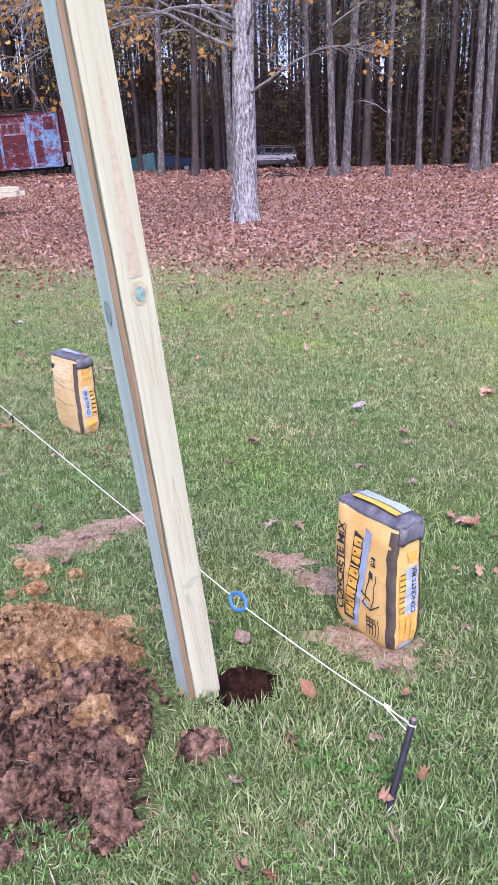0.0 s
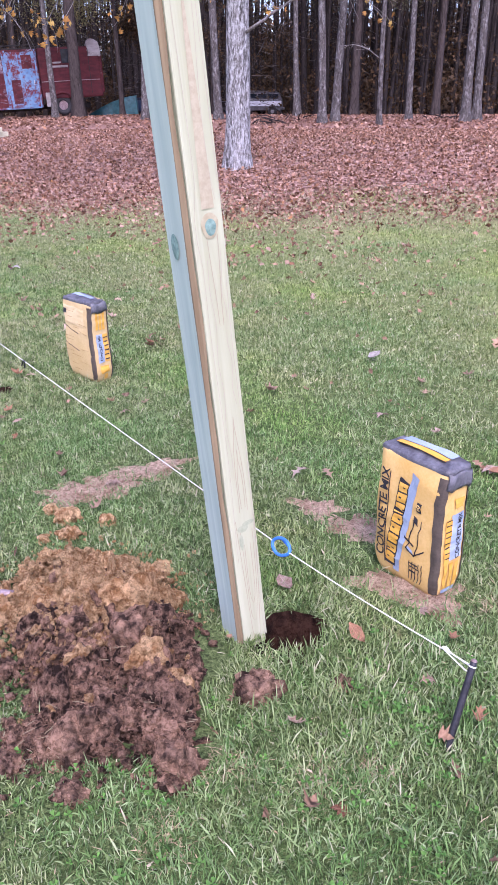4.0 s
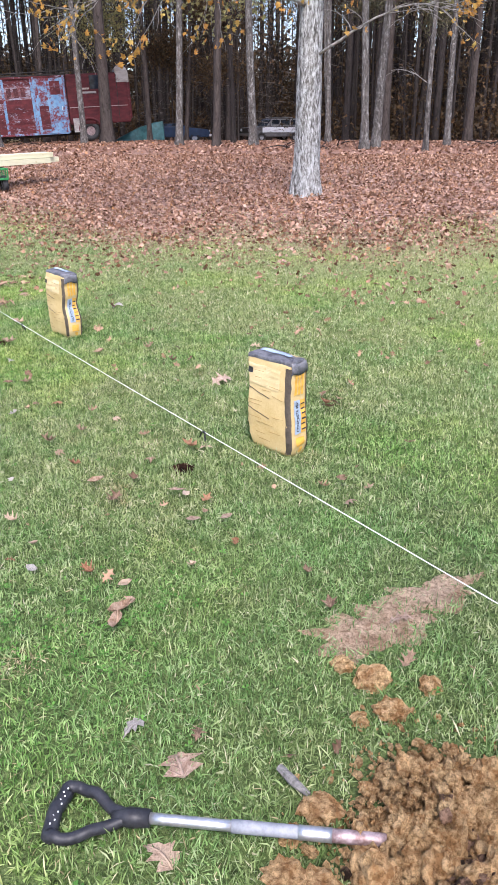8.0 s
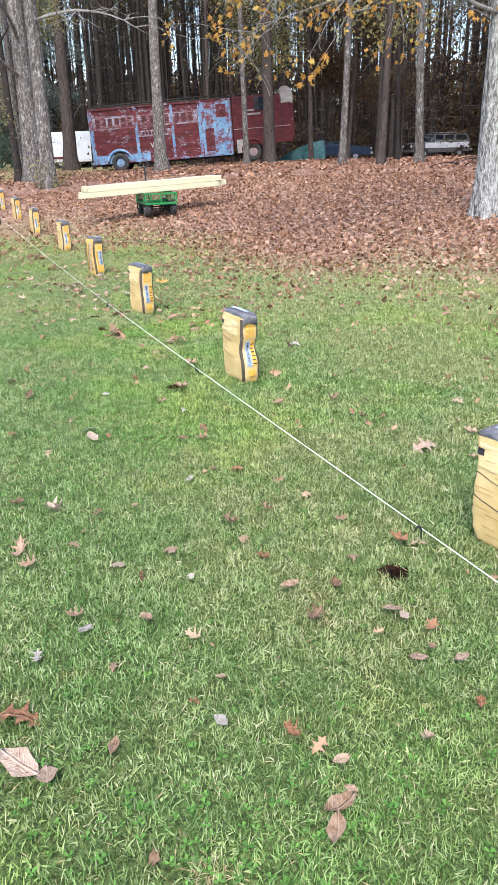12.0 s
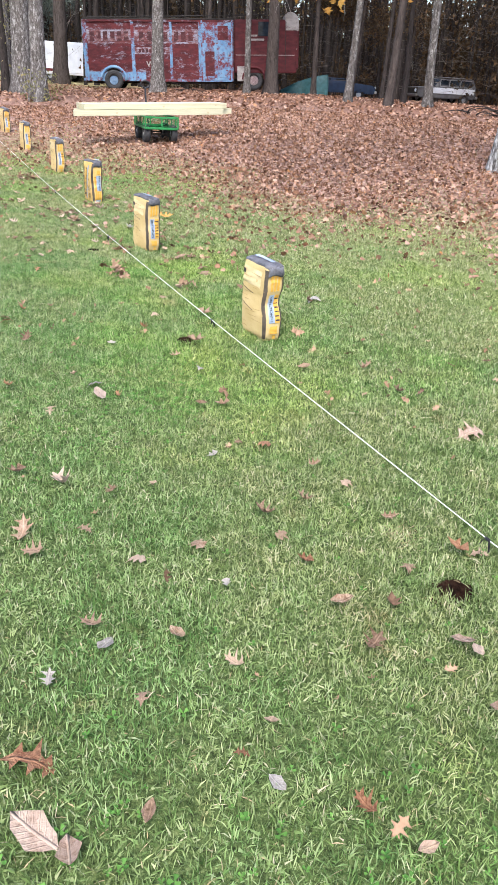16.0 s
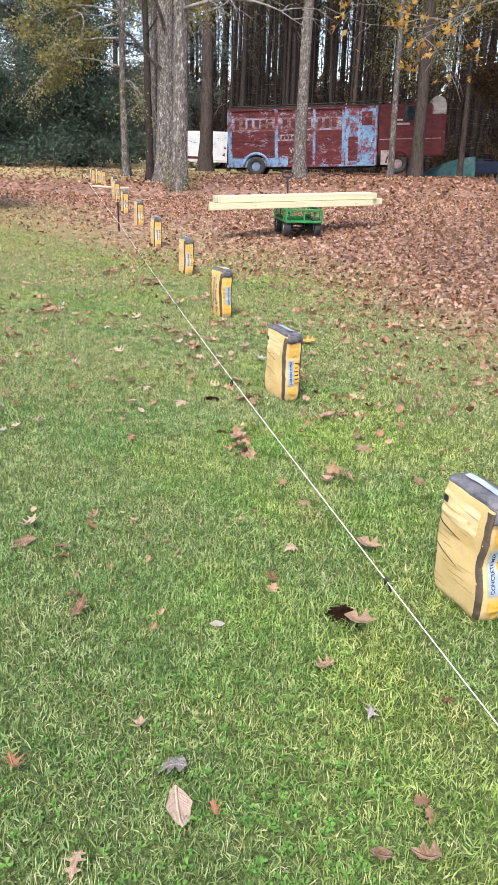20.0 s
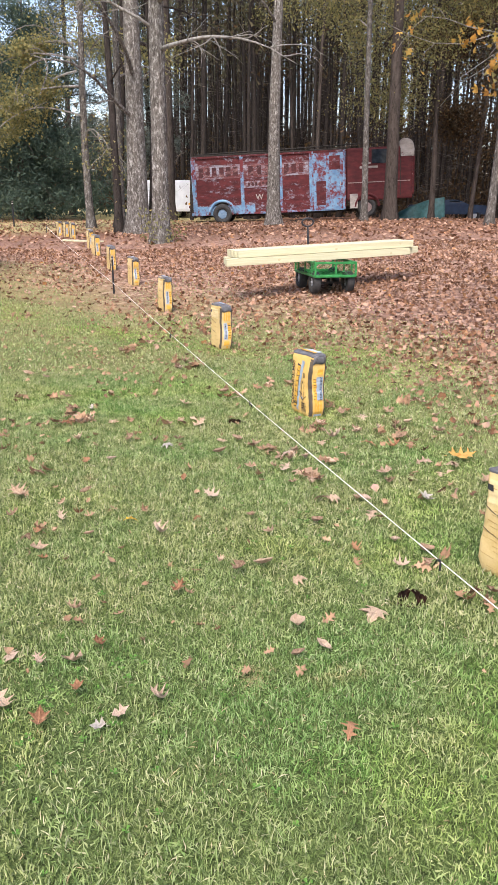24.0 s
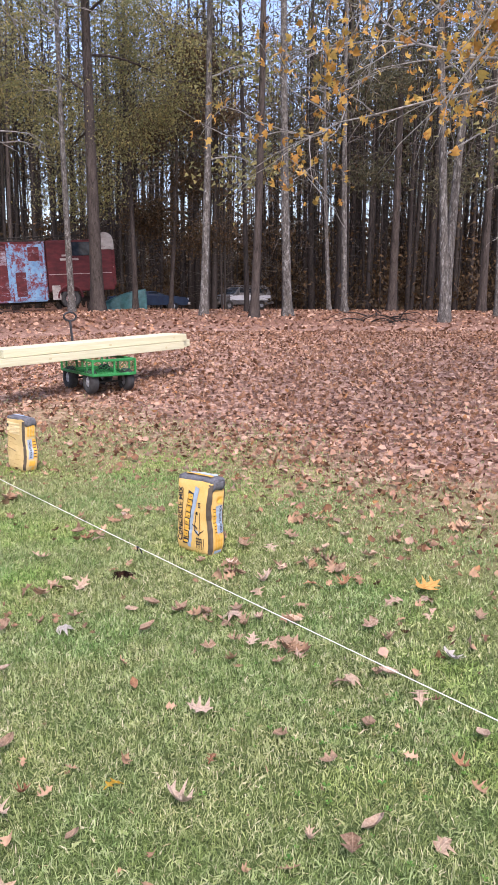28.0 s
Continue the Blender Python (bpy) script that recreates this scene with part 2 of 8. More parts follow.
def ground_material():
    m = Mat("lawn_and_leaf_litter", 0.95, 0, 0.1)
    sep = m.nt.nodes.new("ShaderNodeSeparateXYZ")
    m.nt.links.new(m.tc, sep.inputs[0])
    x, y = sep.outputs[0], sep.outputs[1]
    edge = m.math("ADD", m.math("MINIMUM", m.math("MULTIPLY", m.math("MAXIMUM", m.math("SUBTRACT", -2.3, x), 0.0), 1.03), 3.7), 9.0)
    edge = m.math("ADD", edge, m.math("MULTIPLY", m.math("MAXIMUM", m.math("SUBTRACT", -8.5, x), 0.0), 0.6))
    wob = m.math("MULTIPLY", m.math("SUBTRACT", m.noise(0.8, 5, 0.6), 0.5), 3.0)
    edge = m.math("ADD", edge, m.math("MULTIPLY", m.math("MULTIPLY", m.math("SUBTRACT", -5.0, x), 0.25, True), 1.4))
    lit = m.math("MULTIPLY", m.math("ADD", m.math("SUBTRACT", y, edge), wob), 0.36)
    lit = m.ramp(m.math("ADD", m.math("MULTIPLY", lit, 0.5), 0.5, True), (0.2, (0, 0, 0)), (0.8, (1, 1, 1)))
    # dark stops of both ramps paint the shadowed gaps between blades
    fine = m.noise(75, 8, 0.85)
    shaded_thatch = m.ramp(fine, (0.40, (0.026, 0.036, 0.014)), (0.52, (0.100, 0.148, 0.048)), (0.66, (0.26, 0.30, 0.13)))
    open_turf = m.ramp(fine, (0.40, (0.035, 0.050, 0.016)), (0.51, (0.145, 0.195, 0.055)), (0.65, (0.40, 0.45, 0.19)))
    aside = m.math("ABSOLUTE", m.math("ADD", m.math("MULTIPLY", m.math("SUBTRACT", x, 0.25), 0.794), m.math("MULTIPLY", m.math("SUBTRACT", y, 0.35), 0.608)))
    soil = m.mix(m.math("MULTIPLY", m.math("SUBTRACT", aside, 1.4), 0.45, True), shaded_thatch, open_turf)
    big = m.ramp(m.noise(0.7, 4, 0.6), (0.35, (0.165, 0.225, 0.062)), (0.7, (0.34, 0.36, 0.145)))
    turf = m.mix(m.math("ADD", m.math("MULTIPLY", m.math("SUBTRACT", aside, 1.4), 0.15, True), 0.04), soil, big)
    far = m.math("MULTIPLY", m.math("SUBTRACT", y, 7.5), 0.13, True)
    turf = m.mix(m.math("MULTIPLY", far, 0.85), turf, m.ramp(m.noise(2.0, 8, 0.8), (0.35, (0.17, 0.135, 0.06)), (0.65, (0.40, 0.31, 0.155))))
    cell = m.cells(15, None, "F1", "Color")
    hue = m.nt.nodes.new("ShaderNodeSeparateColor")
    m.nt.links.new(cell, hue.inputs[0])
    leaf = m.ramp(hue.outputs[0], (0.0, (0.075, 0.040, 0.030)), (0.4, (0.26, 0.158, 0.120)), (0.8, (0.45, 0.30, 0.235)),
                  (1.0, (0.56, 0.41, 0.32)))
    floor = m.ramp(m.noise(0.35, 5, 0.6), (0.4, (0.17, 0.100, 0.072)), (0.65, (0.31, 0.19, 0.14)))
    # reddish pine straw beyond y 20, kept dark to carry the wood's shade too
    straw = m.ramp(m.noise(14, 8, 0.85), (0.38, (0.085, 0.042, 0.028)), (0.64, (0.27, 0.145, 0.095)))
    under_pines = m.math("MULTIPLY", m.math("ADD", m.math("SUBTRACT", y, 20.0), m.math("MULTIPLY", m.noise(0.5, 4), 4.0)), 0.14, True)
    field = m.math("MULTIPLY", m.math("ADD", m.math("SUBTRACT", -17.5, x), m.math("MULTIPLY", m.noise(0.5, 4), 5.0)), 0.22, True)
    field = m.math("MULTIPLY", field, m.math("MULTIPLY", m.math("ADD", m.math("SUBTRACT", y, 27.0), m.math("MULTIPLY", m.noise(0.4, 4), 5.0)), 0.2, True))
    pasture = m.ramp(m.noise(2.5, 7, 0.75), (0.38, (0.22, 0.20, 0.085)), (0.62, (0.43, 0.385, 0.20)))
    wooded = m.mix(lit, turf, m.mix(m.math("MULTIPLY", under_pines, 0.85), m.mix(0.35, leaf, floor), straw))
    m.color(m.mix(m.math("MULTIPLY", field, 0.9), wooded, pasture))
    m.bump(m.math("ADD", m.noise(60, 5, 0.7), m.cells(15)), 0.8, 0.03)
    return m.m


def soil_mat(name, dark, light, scale=18, fine=90, deep=0.012):
    m = Mat(name, 0.95, 0, 0.1)
    v = m.place(shift=True)
    n1, n2 = m.noise(scale, 7, 0.7, v), m.noise(scale * 0.25, 4, 0.6, v)
    hue = m.nt.nodes.new("ShaderNodeSeparateColor")
    m.nt.links.new(m.cells(scale * 1.6, v, "F1", "Color"), hue.inputs[0])
    mixed = m.math("ADD", m.math("MULTIPLY", n1, 0.55), m.math("ADD", m.math("MULTIPLY", n2, 0.35), m.math("MULTIPLY", hue.outputs[0], 0.1)))
    # low spots of this noise are also darkened in colour, as shade in crevices
    grit = m.noise(fine * 0.6, 6, 0.85, v)
    col = m.ramp(mixed, (0.41, dark), (0.585, light))
    m.color(m.mix(1.0, col, m.ramp(grit, (0.40, (0.44, 0.40, 0.36)), (0.54, (1.0, 1.0, 1.0))), "MULTIPLY"))
    return m.bump(m.math("ADD", m.noise(fine, 7, 0.8, v), grit), 1.0, deep).m


MAT_GROUND = ground_material()
MAT_CLAY = soil_mat("orange_clay", (0.40, 0.215, 0.085), (0.86, 0.60, 0.31), 46, 190, 0.03)
MAT_TOPSOIL = soil_mat("dark_topsoil", (0.045, 0.028, 0.020), (0.56, 0.345, 0.225), 38, 180, 0.03)
# brown earth, with the dimness inside the holes put into its colour
MAT_HOLE_SHADE_SOIL = soil_mat("shaded_hole_earth", (0.015, 0.008, 0.006), (0.07, 0.035, 0.022), 22)
MAT_CLAY_CLOD = soil_mat("clay_clod", (0.42, 0.225, 0.09), (0.84, 0.58, 0.30), 1.2, 3.5, 0.02)
MAT_SOIL_CLOD = soil_mat("topsoil_clod", (0.06, 0.037, 0.025), (0.56, 0.35, 0.225), 1.2, 3.5, 0.02)
MAT_PALE_SOIL = soil_mat("bare_soil", (0.42, 0.275, 0.175), (0.70, 0.52, 0.36), 14, 140, 0.015)


def timber_material(name, pale, grain_dark):
    m = Mat(name, 0.75, 0, 0.25)
    v = m.place((22, 22, 1.1), shift=True)
    g = m.noise(1.0, 5, 0.55, v, 1.5)
    ring = m.nt.nodes.new("ShaderNodeTexWave")
    ring.bands_direction = "X"
    ring.inputs["Scale"].default_value, ring.inputs["Distortion"].default_value = 9, 9
    ring.inputs["Detail"].default_value, ring.inputs["Detail Scale"].default_value = 3, 0.6
    m.nt.links.new(m.place((1, 1, 0.06), shift=True), ring.inputs["Vector"])
    col = m.mix(m.ramp(ring.outputs["Fac"], (0.6, (0, 0, 0)), (0.97, (0.14,) * 3)), m.ramp(g, (0.3, grain_dark), (0.65, pale)), grain_dark)
    m.color(col)
    return m.bump(g, 0.2, 0.003).m


MAT_PINE_FACE = timber_material("treated_pine_face", (0.47, 0.485, 0.325), (0.385, 0.39, 0.245))
# same pine, with the blue sky light on the post's left side painted in
MAT_PINE_SKYLIT = timber_material("treated_pine_skylit_face", (0.43, 0.52, 0.43), (0.31, 0.40, 0.335))
MAT_PINE_WANE = timber_material("treated_pine_brown_edge", (0.27, 0.205, 0.115), (0.155, 0.11, 0.058))
MAT_KNOT = plain("knot_wood", (0.08, 0.16, 0.14), (0.27, 0.40, 0.32), 90)
MAT_KNOT_RING = plain("knot_ring", (0.34, 0.29, 0.17), (0.47, 0.43, 0.28), 50)
MAT_FLAME = plain("flame_grain", (0.32, 0.275, 0.18), (0.42, 0.37, 0.26), 40)
MAT_HEART = plain("heartwood_flame", (0.37, 0.32, 0.205), (0.46, 0.41, 0.275), 60)
MAT_STAIN = plain("green_stain", (0.30, 0.34, 0.22), (0.40, 0.42, 0.28), 60)
MAT_GRAIN = plain("grain_line", (0.37, 0.325, 0.23), (0.45, 0.405, 0.31), 40)

MAT_YELLOW = plain("bag_paper_yellow", (0.57, 0.345, 0.085), (0.73, 0.50, 0.19), 9, 0.5)
MAT_BACK = plain("bag_paper_faded", (0.47, 0.33, 0.125), (0.62, 0.48, 0.24), 9, 0.65)
MAT_CREASE_SHADE = plain("bag_crease_shade", (0.28, 0.17, 0.05), (0.40, 0.27, 0.10), 14, 0.6)
MAT_PALEBACK = plain("bag_paper_paler", (0.55, 0.42, 0.20), (0.68, 0.55, 0.32), 11, 0.65)
MAT_INK = plain("bag_ink_dark", (0.012, 0.012, 0.015), (0.042, 0.041, 0.046), 14, 0.5)
MAT_BAGTOP = plain("bag_top_grey", (0.030, 0.030, 0.034), (0.17, 0.17, 0.185), 22, 0.42)
MAT_BAND = plain("bag_band_dark", (0.040, 0.032, 0.026), (0.11, 0.088, 0.066), 18, 0.55)
MAT_BAGBLUE = plain("bag_ink_blue", (0.22, 0.29, 0.38), (0.36, 0.43, 0.51), 12, 0.6)
MAT_ORANGE = plain("bag_ink_orange", (0.58, 0.31, 0.03), (0.68, 0.40, 0.08), 14, 0.6)

MAT_STRING = plain("white_twine", (0.66, 0.66, 0.62), (0.82, 0.82, 0.78), 200, 0.7)
MAT_BLACK = plain("black_plastic", (0.012, 0.012, 0.014), (0.035, 0.035, 0.04), 30, 0.45)
MAT_BLUE_CLIP = plain("blue_plastic", (0.03, 0.13, 0.46), (0.07, 0.23, 0.62), 40, 0.35)
MAT_STEEL = plain("galvanised_steel", (0.32, 0.33, 0.34), (0.60, 0.60, 0.60), 25, 0.4, 0.8)
MAT_TAPE = plain("grey_sleeve", (0.16, 0.17, 0.19), (0.27, 0.28, 0.30), 30, 0.5)
MAT_SOCKET = plain("rusty_socket", (0.13, 0.07, 0.06), (0.42, 0.34, 0.34), 30, 0.5, 0.4)
MAT_CART = plain("green_enamel", (0.015, 0.13, 0.035), (0.03, 0.24, 0.07), 14, 0.45)
MAT_RUBBER = plain("black_rubber", (0.015, 0.015, 0.016), (0.05, 0.05, 0.05), 20, 0.8)
MAT_RIM = plain("grey_rim", (0.28, 0.30, 0.33), (0.50, 0.52, 0.55), 12, 0.45, 0.5)
MAT_BLUE_RIM = plain("blue_rim", (0.09, 0.16, 0.27), (0.22, 0.32, 0.43), 9, 0.5)
MAT_SIDING = plain("beige_siding", (0.31, 0.275, 0.215), (0.38, 0.34, 0.27), 4, 0.6)
MAT_ROOF = plain("blue_metal_roof", (0.09, 0.13, 0.25), (0.16, 0.21, 0.35), 3, 0.5, 0.2)
MAT_TRIM = plain("grey_brown_trim", (0.10, 0.09, 0.085), (0.17, 0.155, 0.145), 8, 0.6)
MAT_WHITE = plain("white_vinyl", (0.70, 0.71, 0.72), (0.80, 0.81, 0.81), 8, 0.5)
MAT_GUARD = plain("yellow_guard", (0.17, 0.135, 0.04), (0.25, 0.20, 0.075), 12, 0.5)
MAT_TARP = plain("teal_tarpaulin", (0.010, 0.050, 0.050), (0.05, 0.145, 0.155), 5, 0.5)
MAT_CARBLUE = plain("blue_car_paint", (0.012, 0.026, 0.060), (0.028, 0.060, 0.125), 3, 0.4)
MAT_CARTAN = plain("grey_car_paint", (0.05, 0.05, 0.055), (0.12, 0.12, 0.125), 3, 0.4)
MAT_CARWHITE = plain("faded_white_paint", (0.42, 0.45, 0.50), (0.62, 0.65, 0.70), 2, 0.5)
MAT_CHROME = plain("dull_chrome", (0.42, 0.42, 0.42), (0.62, 0.62, 0.62), 20, 0.3, 0.9)
MAT_UNDER = plain("dark_underframe", (0.012, 0.011, 0.01), (0.035, 0.03, 0.026), 6, 0.9)


def glass_material():
    m = Mat("dark_window_glass", 0.08, 0, 0.22)
    m.color(m.ramp(m.noise(2, 3), (0.4, (0.01, 0.014, 0.02)), (0.7, (0.03, 0.038, 0.05))))
    return m.m


def old_paint(name, dark, light, under, lo, hi, streak=1.0):
    """Sun-bleached paint that has flaked in ragged, mostly level patches down to the coat below."""
    m = Mat(name, 0.7, 0, 0.25)
    v = m.place((1.1, 1.1, 2.4 * streak), shift=True)
    big, small = m.noise(1.3, 6, 0.7, v, 0.4), m.noise(7, 6, 0.75, v)
    col = m.ramp(m.noise(2.2, 5, 0.6, v), (0.35, dark), (0.65, light))
    flake = m.math("ADD", m.math("MULTIPLY", big, 0.62), m.math("MULTIPLY", small, 0.38))
    col = m.mix(m.ramp(flake, (lo, (0, 0, 0)), (hi, (1, 1, 1))), col, under)
    rust = m.ramp(m.noise(3.1, 7, 0.8, m.place((2.5, 2.5, 0.8), shift=True)), (0.60, (0, 0, 0)), (0.72, (0.8,) * 3))
    m.color(m.mix(rust, col, (0.09, 0.045, 0.03)))
    return m.bump(small, 0.25, 0.01).m


MAT_GLASS = glass_material()
MAT_MAROON = old_paint("maroon_old_paint", (0.045, 0.008, 0.010), (0.10, 0.018, 0.02), (0.23, 0.25, 0.31), 0.535, 0.63)
MAT_FADED = old_paint("faded_name_band", (0.085, 0.024, 0.026), (0.15, 0.055, 0.055), (0.25, 0.26, 0.31), 0.46, 0.56)
MAT_CAB = old_paint("maroon_cab_paint", (0.045, 0.008, 0.01), (0.085, 0.014, 0.016), (0.30, 0.24, 0.24), 0.66, 0.72)
MAT_OLDBLUE = old_paint("faded_blue_paint", (0.085, 0.18, 0.31), (0.17, 0.30, 0.43), (0.12, 0.022, 0.026), 0.47, 0.55, 0.5)
MAT_GHOST = old_paint("ghost_lettering", (0.035, 0.012, 0.014), (0.08, 0.02, 0.022), (0.22, 0.12, 0.12), 0.52, 0.62)

# ---------------------------------------------------------------- building helpers


def part(name, bm, material, parent=None, label="", shade=False):
    """Links a bmesh as one mesh object, under a thing or a part."""
    me = bpy.data.meshes.new(name)
    if shade:
        for f in bm.faces:
            f.smooth = True
    bm.to_mesh(me)
    bm.free()
    return mesh_part(name, me, material, parent, label)


def mesh_part(name, me, material, parent=None, label=""):
    if material is not None and not me.materials:
        me.materials.append(material)
    ob = new(name, me)
    if parent is not None:
        ob.parent = parent
    if label:
        tagged(ob, label=label)
    return ob


def raw_mesh(name, verts, faces):
    """A mesh from arrays; faces all of one size."""
    verts, faces = np.asarray(verts, np.float32), np.asarray(faces, np.int32)
    me = bpy.data.meshes.new(name)
    k = faces.shape[1]
    me.vertices.add(len(verts))
    me.vertices.foreach_set("co", verts.ravel())
    me.loops.add(faces.size)
    me.loops.foreach_set("vertex_index", faces.ravel())
    me.polygons.add(len(faces))
    me.polygons.foreach_set("loop_start", np.arange(0, faces.size, k, dtype=np.int32))
    me.polygons.foreach_set("loop_total", np.full(len(faces), k, np.int32))
    me.update()
    me.validate()
    return me


def box(bm, size, m=Matrix(), bevel=0.0):
    r = bmesh.ops.create_cube(bm, size=1, matrix=m @ Matrix.Diagonal((*size, 1)))
    if bevel > 0:
        es = list({e for v in r["verts"] for e in v.link_edges})
        bmesh.ops.bevel(bm, geom=es, offset=bevel, segments=2, affect="EDGES", profile=0.6)
    return bm


def boxes(*items, bevel=0.0):
    bm = bmesh.new()
    for size, m in items:
        box(bm, size, m, bevel)
    return bm


def tube_into(bm, points, radii, sides=8, cap=True):
    """A tube along points, with a radius at each."""
    points = [Vector(p) for p in points]
    rings = []
    side = None
    for i, p in enumerate(points):
        d = (points[min(i + 1, len(points) - 1)] - points[max(i - 1, 0)]).normalized()
        if side is None:
            side = d.orthogonal().normalized()
        side = (side - d * side.dot(d)).normalized()
        up = d.cross(side)
        r = radii[i] if isinstance(radii, (list, tuple)) else radii
        rings.append([bm.verts.new(p + (side * math.cos(a) + up * math.sin(a)) * r)
                      for a in (2 * math.pi * k / sides for k in range(sides))])
    for a, b in zip(rings, rings[1:]):
        for k in range(sides):
            bm.faces.new((a[k], a[(k + 1) % sides], b[(k + 1) % sides], b[k]))
    if cap:
        bm.faces.new(rings[0][::-1])
        bm.faces.new(rings[-1])
    return bm


def tube(points, radii, sides=8, cap=True):
    return tube_into(bmesh.new(), points, radii, sides, cap)


def cyl(bm, r, h, m=Matrix(), sides=20, r2=None, bevel=0.0):
    """A round piece along z, centred, with a soft rim."""
    res = bmesh.ops.create_cone(bm, cap_ends=True, segments=sides, radius1=r, radius2=r if r2 is None else r2, depth=h, matrix=m)
    if bevel:
        es = [e for e in {e for v in res["verts"] for e in v.link_edges} if any(len(f.verts) > 4 for f in e.link_faces)]
        bmesh.ops.bevel(bm, geom=es, offset=bevel, segments=2, affect="EDGES")
    return bm


def thing(name, at=(0, 0, 0), yaw=0.0, **tags):
    ob = new(name)
    ob.empty_display_size = 0.1
    ob.matrix_world = pose(*at, 0, 0, yaw)
    return tagged(ob, **tags)


def text_mesh(body, size):
    cu = bpy.data.curves.new("letters", "FONT")
    cu.body, cu.size, cu.align_x, cu.align_y = body, size, "CENTER", "CENTER"
    cu.offset = size * 0.022
    ob = bpy.data.objects.new("letters", cu)
    scene.collection.objects.link(ob)
    bpy.context.view_layer.update()
    me = bpy.data.meshes.new_from_object(ob.evaluated_get(bpy.context.evaluated_depsgraph_get()))
    bpy.data.objects.remove(ob)
    return me

# ---------------------------------------------------------------- ground


def axis_steps(lo, hi, fine_lo, fine_hi, fine):
    """Coordinates that are close together where the camera walks and spread towards the horizon."""
    mid = np.arange(fine_lo, fine_hi + 1e-6, fine)

    def out(start, end, way):
        vals, step, v = [], fine, start
        while (end - v) * way > 0:
            step = min(step * 1.22, 120)
            v += step * way
            vals.append(v)
        return vals
    return np.array(out(fine_lo, lo, -1)[::-1] + list(mid) + out(fine_hi, hi, 1))


def build_ground():
    xs, ys = axis_steps(-1500, 1500, -5.6, 1.6, 0.045), axis_steps(-1500, 1500, -0.6, 9.4, 0.045)
    X, Y = np.meshgrid(xs, ys)
    Z = level(X, Y)
    for hx, hy, r, deep in HOLES:
        a = np.arctan2(Y - hy, X - hx)
        d = np.hypot(X - hx, Y - hy) / (r * (1 + 0.12 * np.sin(3 * a + hx) + 0.08 * np.sin(5 * a)))
        Z = Z - deep * smooth((1.12 - d) / 0.28)
    nx, ny = len(xs), len(ys)
    idx = np.arange(nx * ny).reshape(ny, nx)
    faces = np.stack([idx[:-1, :-1], idx[:-1, 1:], idx[1:, 1:], idx[1:, :-1]], -1).reshape(-1, 4)
    me = raw_mesh("ground", np.stack([X, Y, Z], -1).reshape(-1, 3), faces)
    me.polygons.foreach_set("use_smooth", np.ones(len(faces), bool))
    return tagged(mesh_part("ground", me, MAT_GROUND), label="mown lawn running into brown fallen leaves under the wood",
                  category="ground", kind="structure")


build_ground()

PILE = [(-0.46, 1.25, 0.16, 0.13), (-0.27, 1.17, 0.15, 0.13), (-0.58, 1.13, 0.09, 0.06), (-0.40, 1.02, 0.15, 0.12),
        (-0.17, 0.92, 0.17, 0.13), (-0.36, 0.82, 0.13, 0.09), (-0.14, 0.70, 0.13, 0.08), (-0.26, 0.66, 0.12, 0.06),
        (-0.03, 0.60, 0.08, 0.05), (-0.40, 0.62, 0.06, 0.04)]
BARE = [(-0.30, 2.08, 0.24, 0.11, 0.45), (-0.44, 1.95, 0.20, 0.13, 0.8), (-0.56, 1.86, 0.20, 0.12, 0.5), (0.50, 1.58, 0.17, 0.13, -0.6), (0.60, 1.22, 0.24, 0.14, -0.5),
        (0.36, 1.74, 0.14, 0.10, -0.6)]


def pile_height(x, y):
    h = np.zeros_like(np.asarray(x, float))
    for px, py, r, top in PILE:
        h = np.maximum(h, top * 1.25 * np.exp(-((x - px) ** 2 + (y - py) ** 2) / (r * r * 0.9)))
    return h


def bare_amount(x, y):
    b = np.zeros_like(np.asarray(x, float))
    for px, py, a, c, turn in BARE:
        u, v = (x - px) * math.cos(turn) + (y - py) * math.sin(turn), -(x - px) * math.sin(turn) + (y - py) * math.cos(turn)
        b = np.maximum(b, 1.25 - (u / a) ** 2 - (v / c) ** 2)
    return b


def build_bare_soil():
    for n, (px, py, a, c, turn) in enumerate(BARE):
        k, rings = 64, 9
        verts, faces = [(px, py, on_ground(px, py) + 0.008)], []
        for j in range(1, rings + 1):
            for i in range(k):
                w = 2 * math.pi * i / k
                s = j / rings * (1 + 0.22 * math.sin(3 * w + n) + 0.16 * math.sin(7 * w + 2 * n) + 0.22 * noise.noise((4 * math.cos(w), 4 * math.sin(w), n)) + 0.16 * noise.noise((11 * math.cos(w), 11 * math.sin(w), n)))
                u, v = a * s * math.cos(w), c * s * math.sin(w)
                x, y = px + u * math.cos(turn) - v * math.sin(turn), py + u * math.sin(turn) + v * math.cos(turn)
                bumpy = 0.007 * noise.noise((x * 14, y * 14, n)) + 0.006 * noise.noise((x * 40, y * 40, n))
                verts.append((x, y, on_ground(x, y) + 0.009 + bumpy - 0.022 * (j / rings) ** 3))
        for i in range(k):
            faces.append((0, 1 + i, 1 + (i + 1) % k))
            for j in range(rings - 1):
                p, q = 1 + j * k, 1 + (j + 1) * k
                faces.append((p + i, q + i, q + (i + 1) % k))
                faces.append((p + i, q + (i + 1) % k, p + (i + 1) % k))
        me = raw_mesh("bare_soil", verts, faces)
        me.polygons.foreach_set("use_smooth", np.ones(len(faces), bool))
        tagged(mesh_part("bare_soil", me, MAT_PALE_SOIL), label="trampled patch of pinkish brown bare soil in the lawn",
               category="soil", kind="structure")


build_bare_soil()


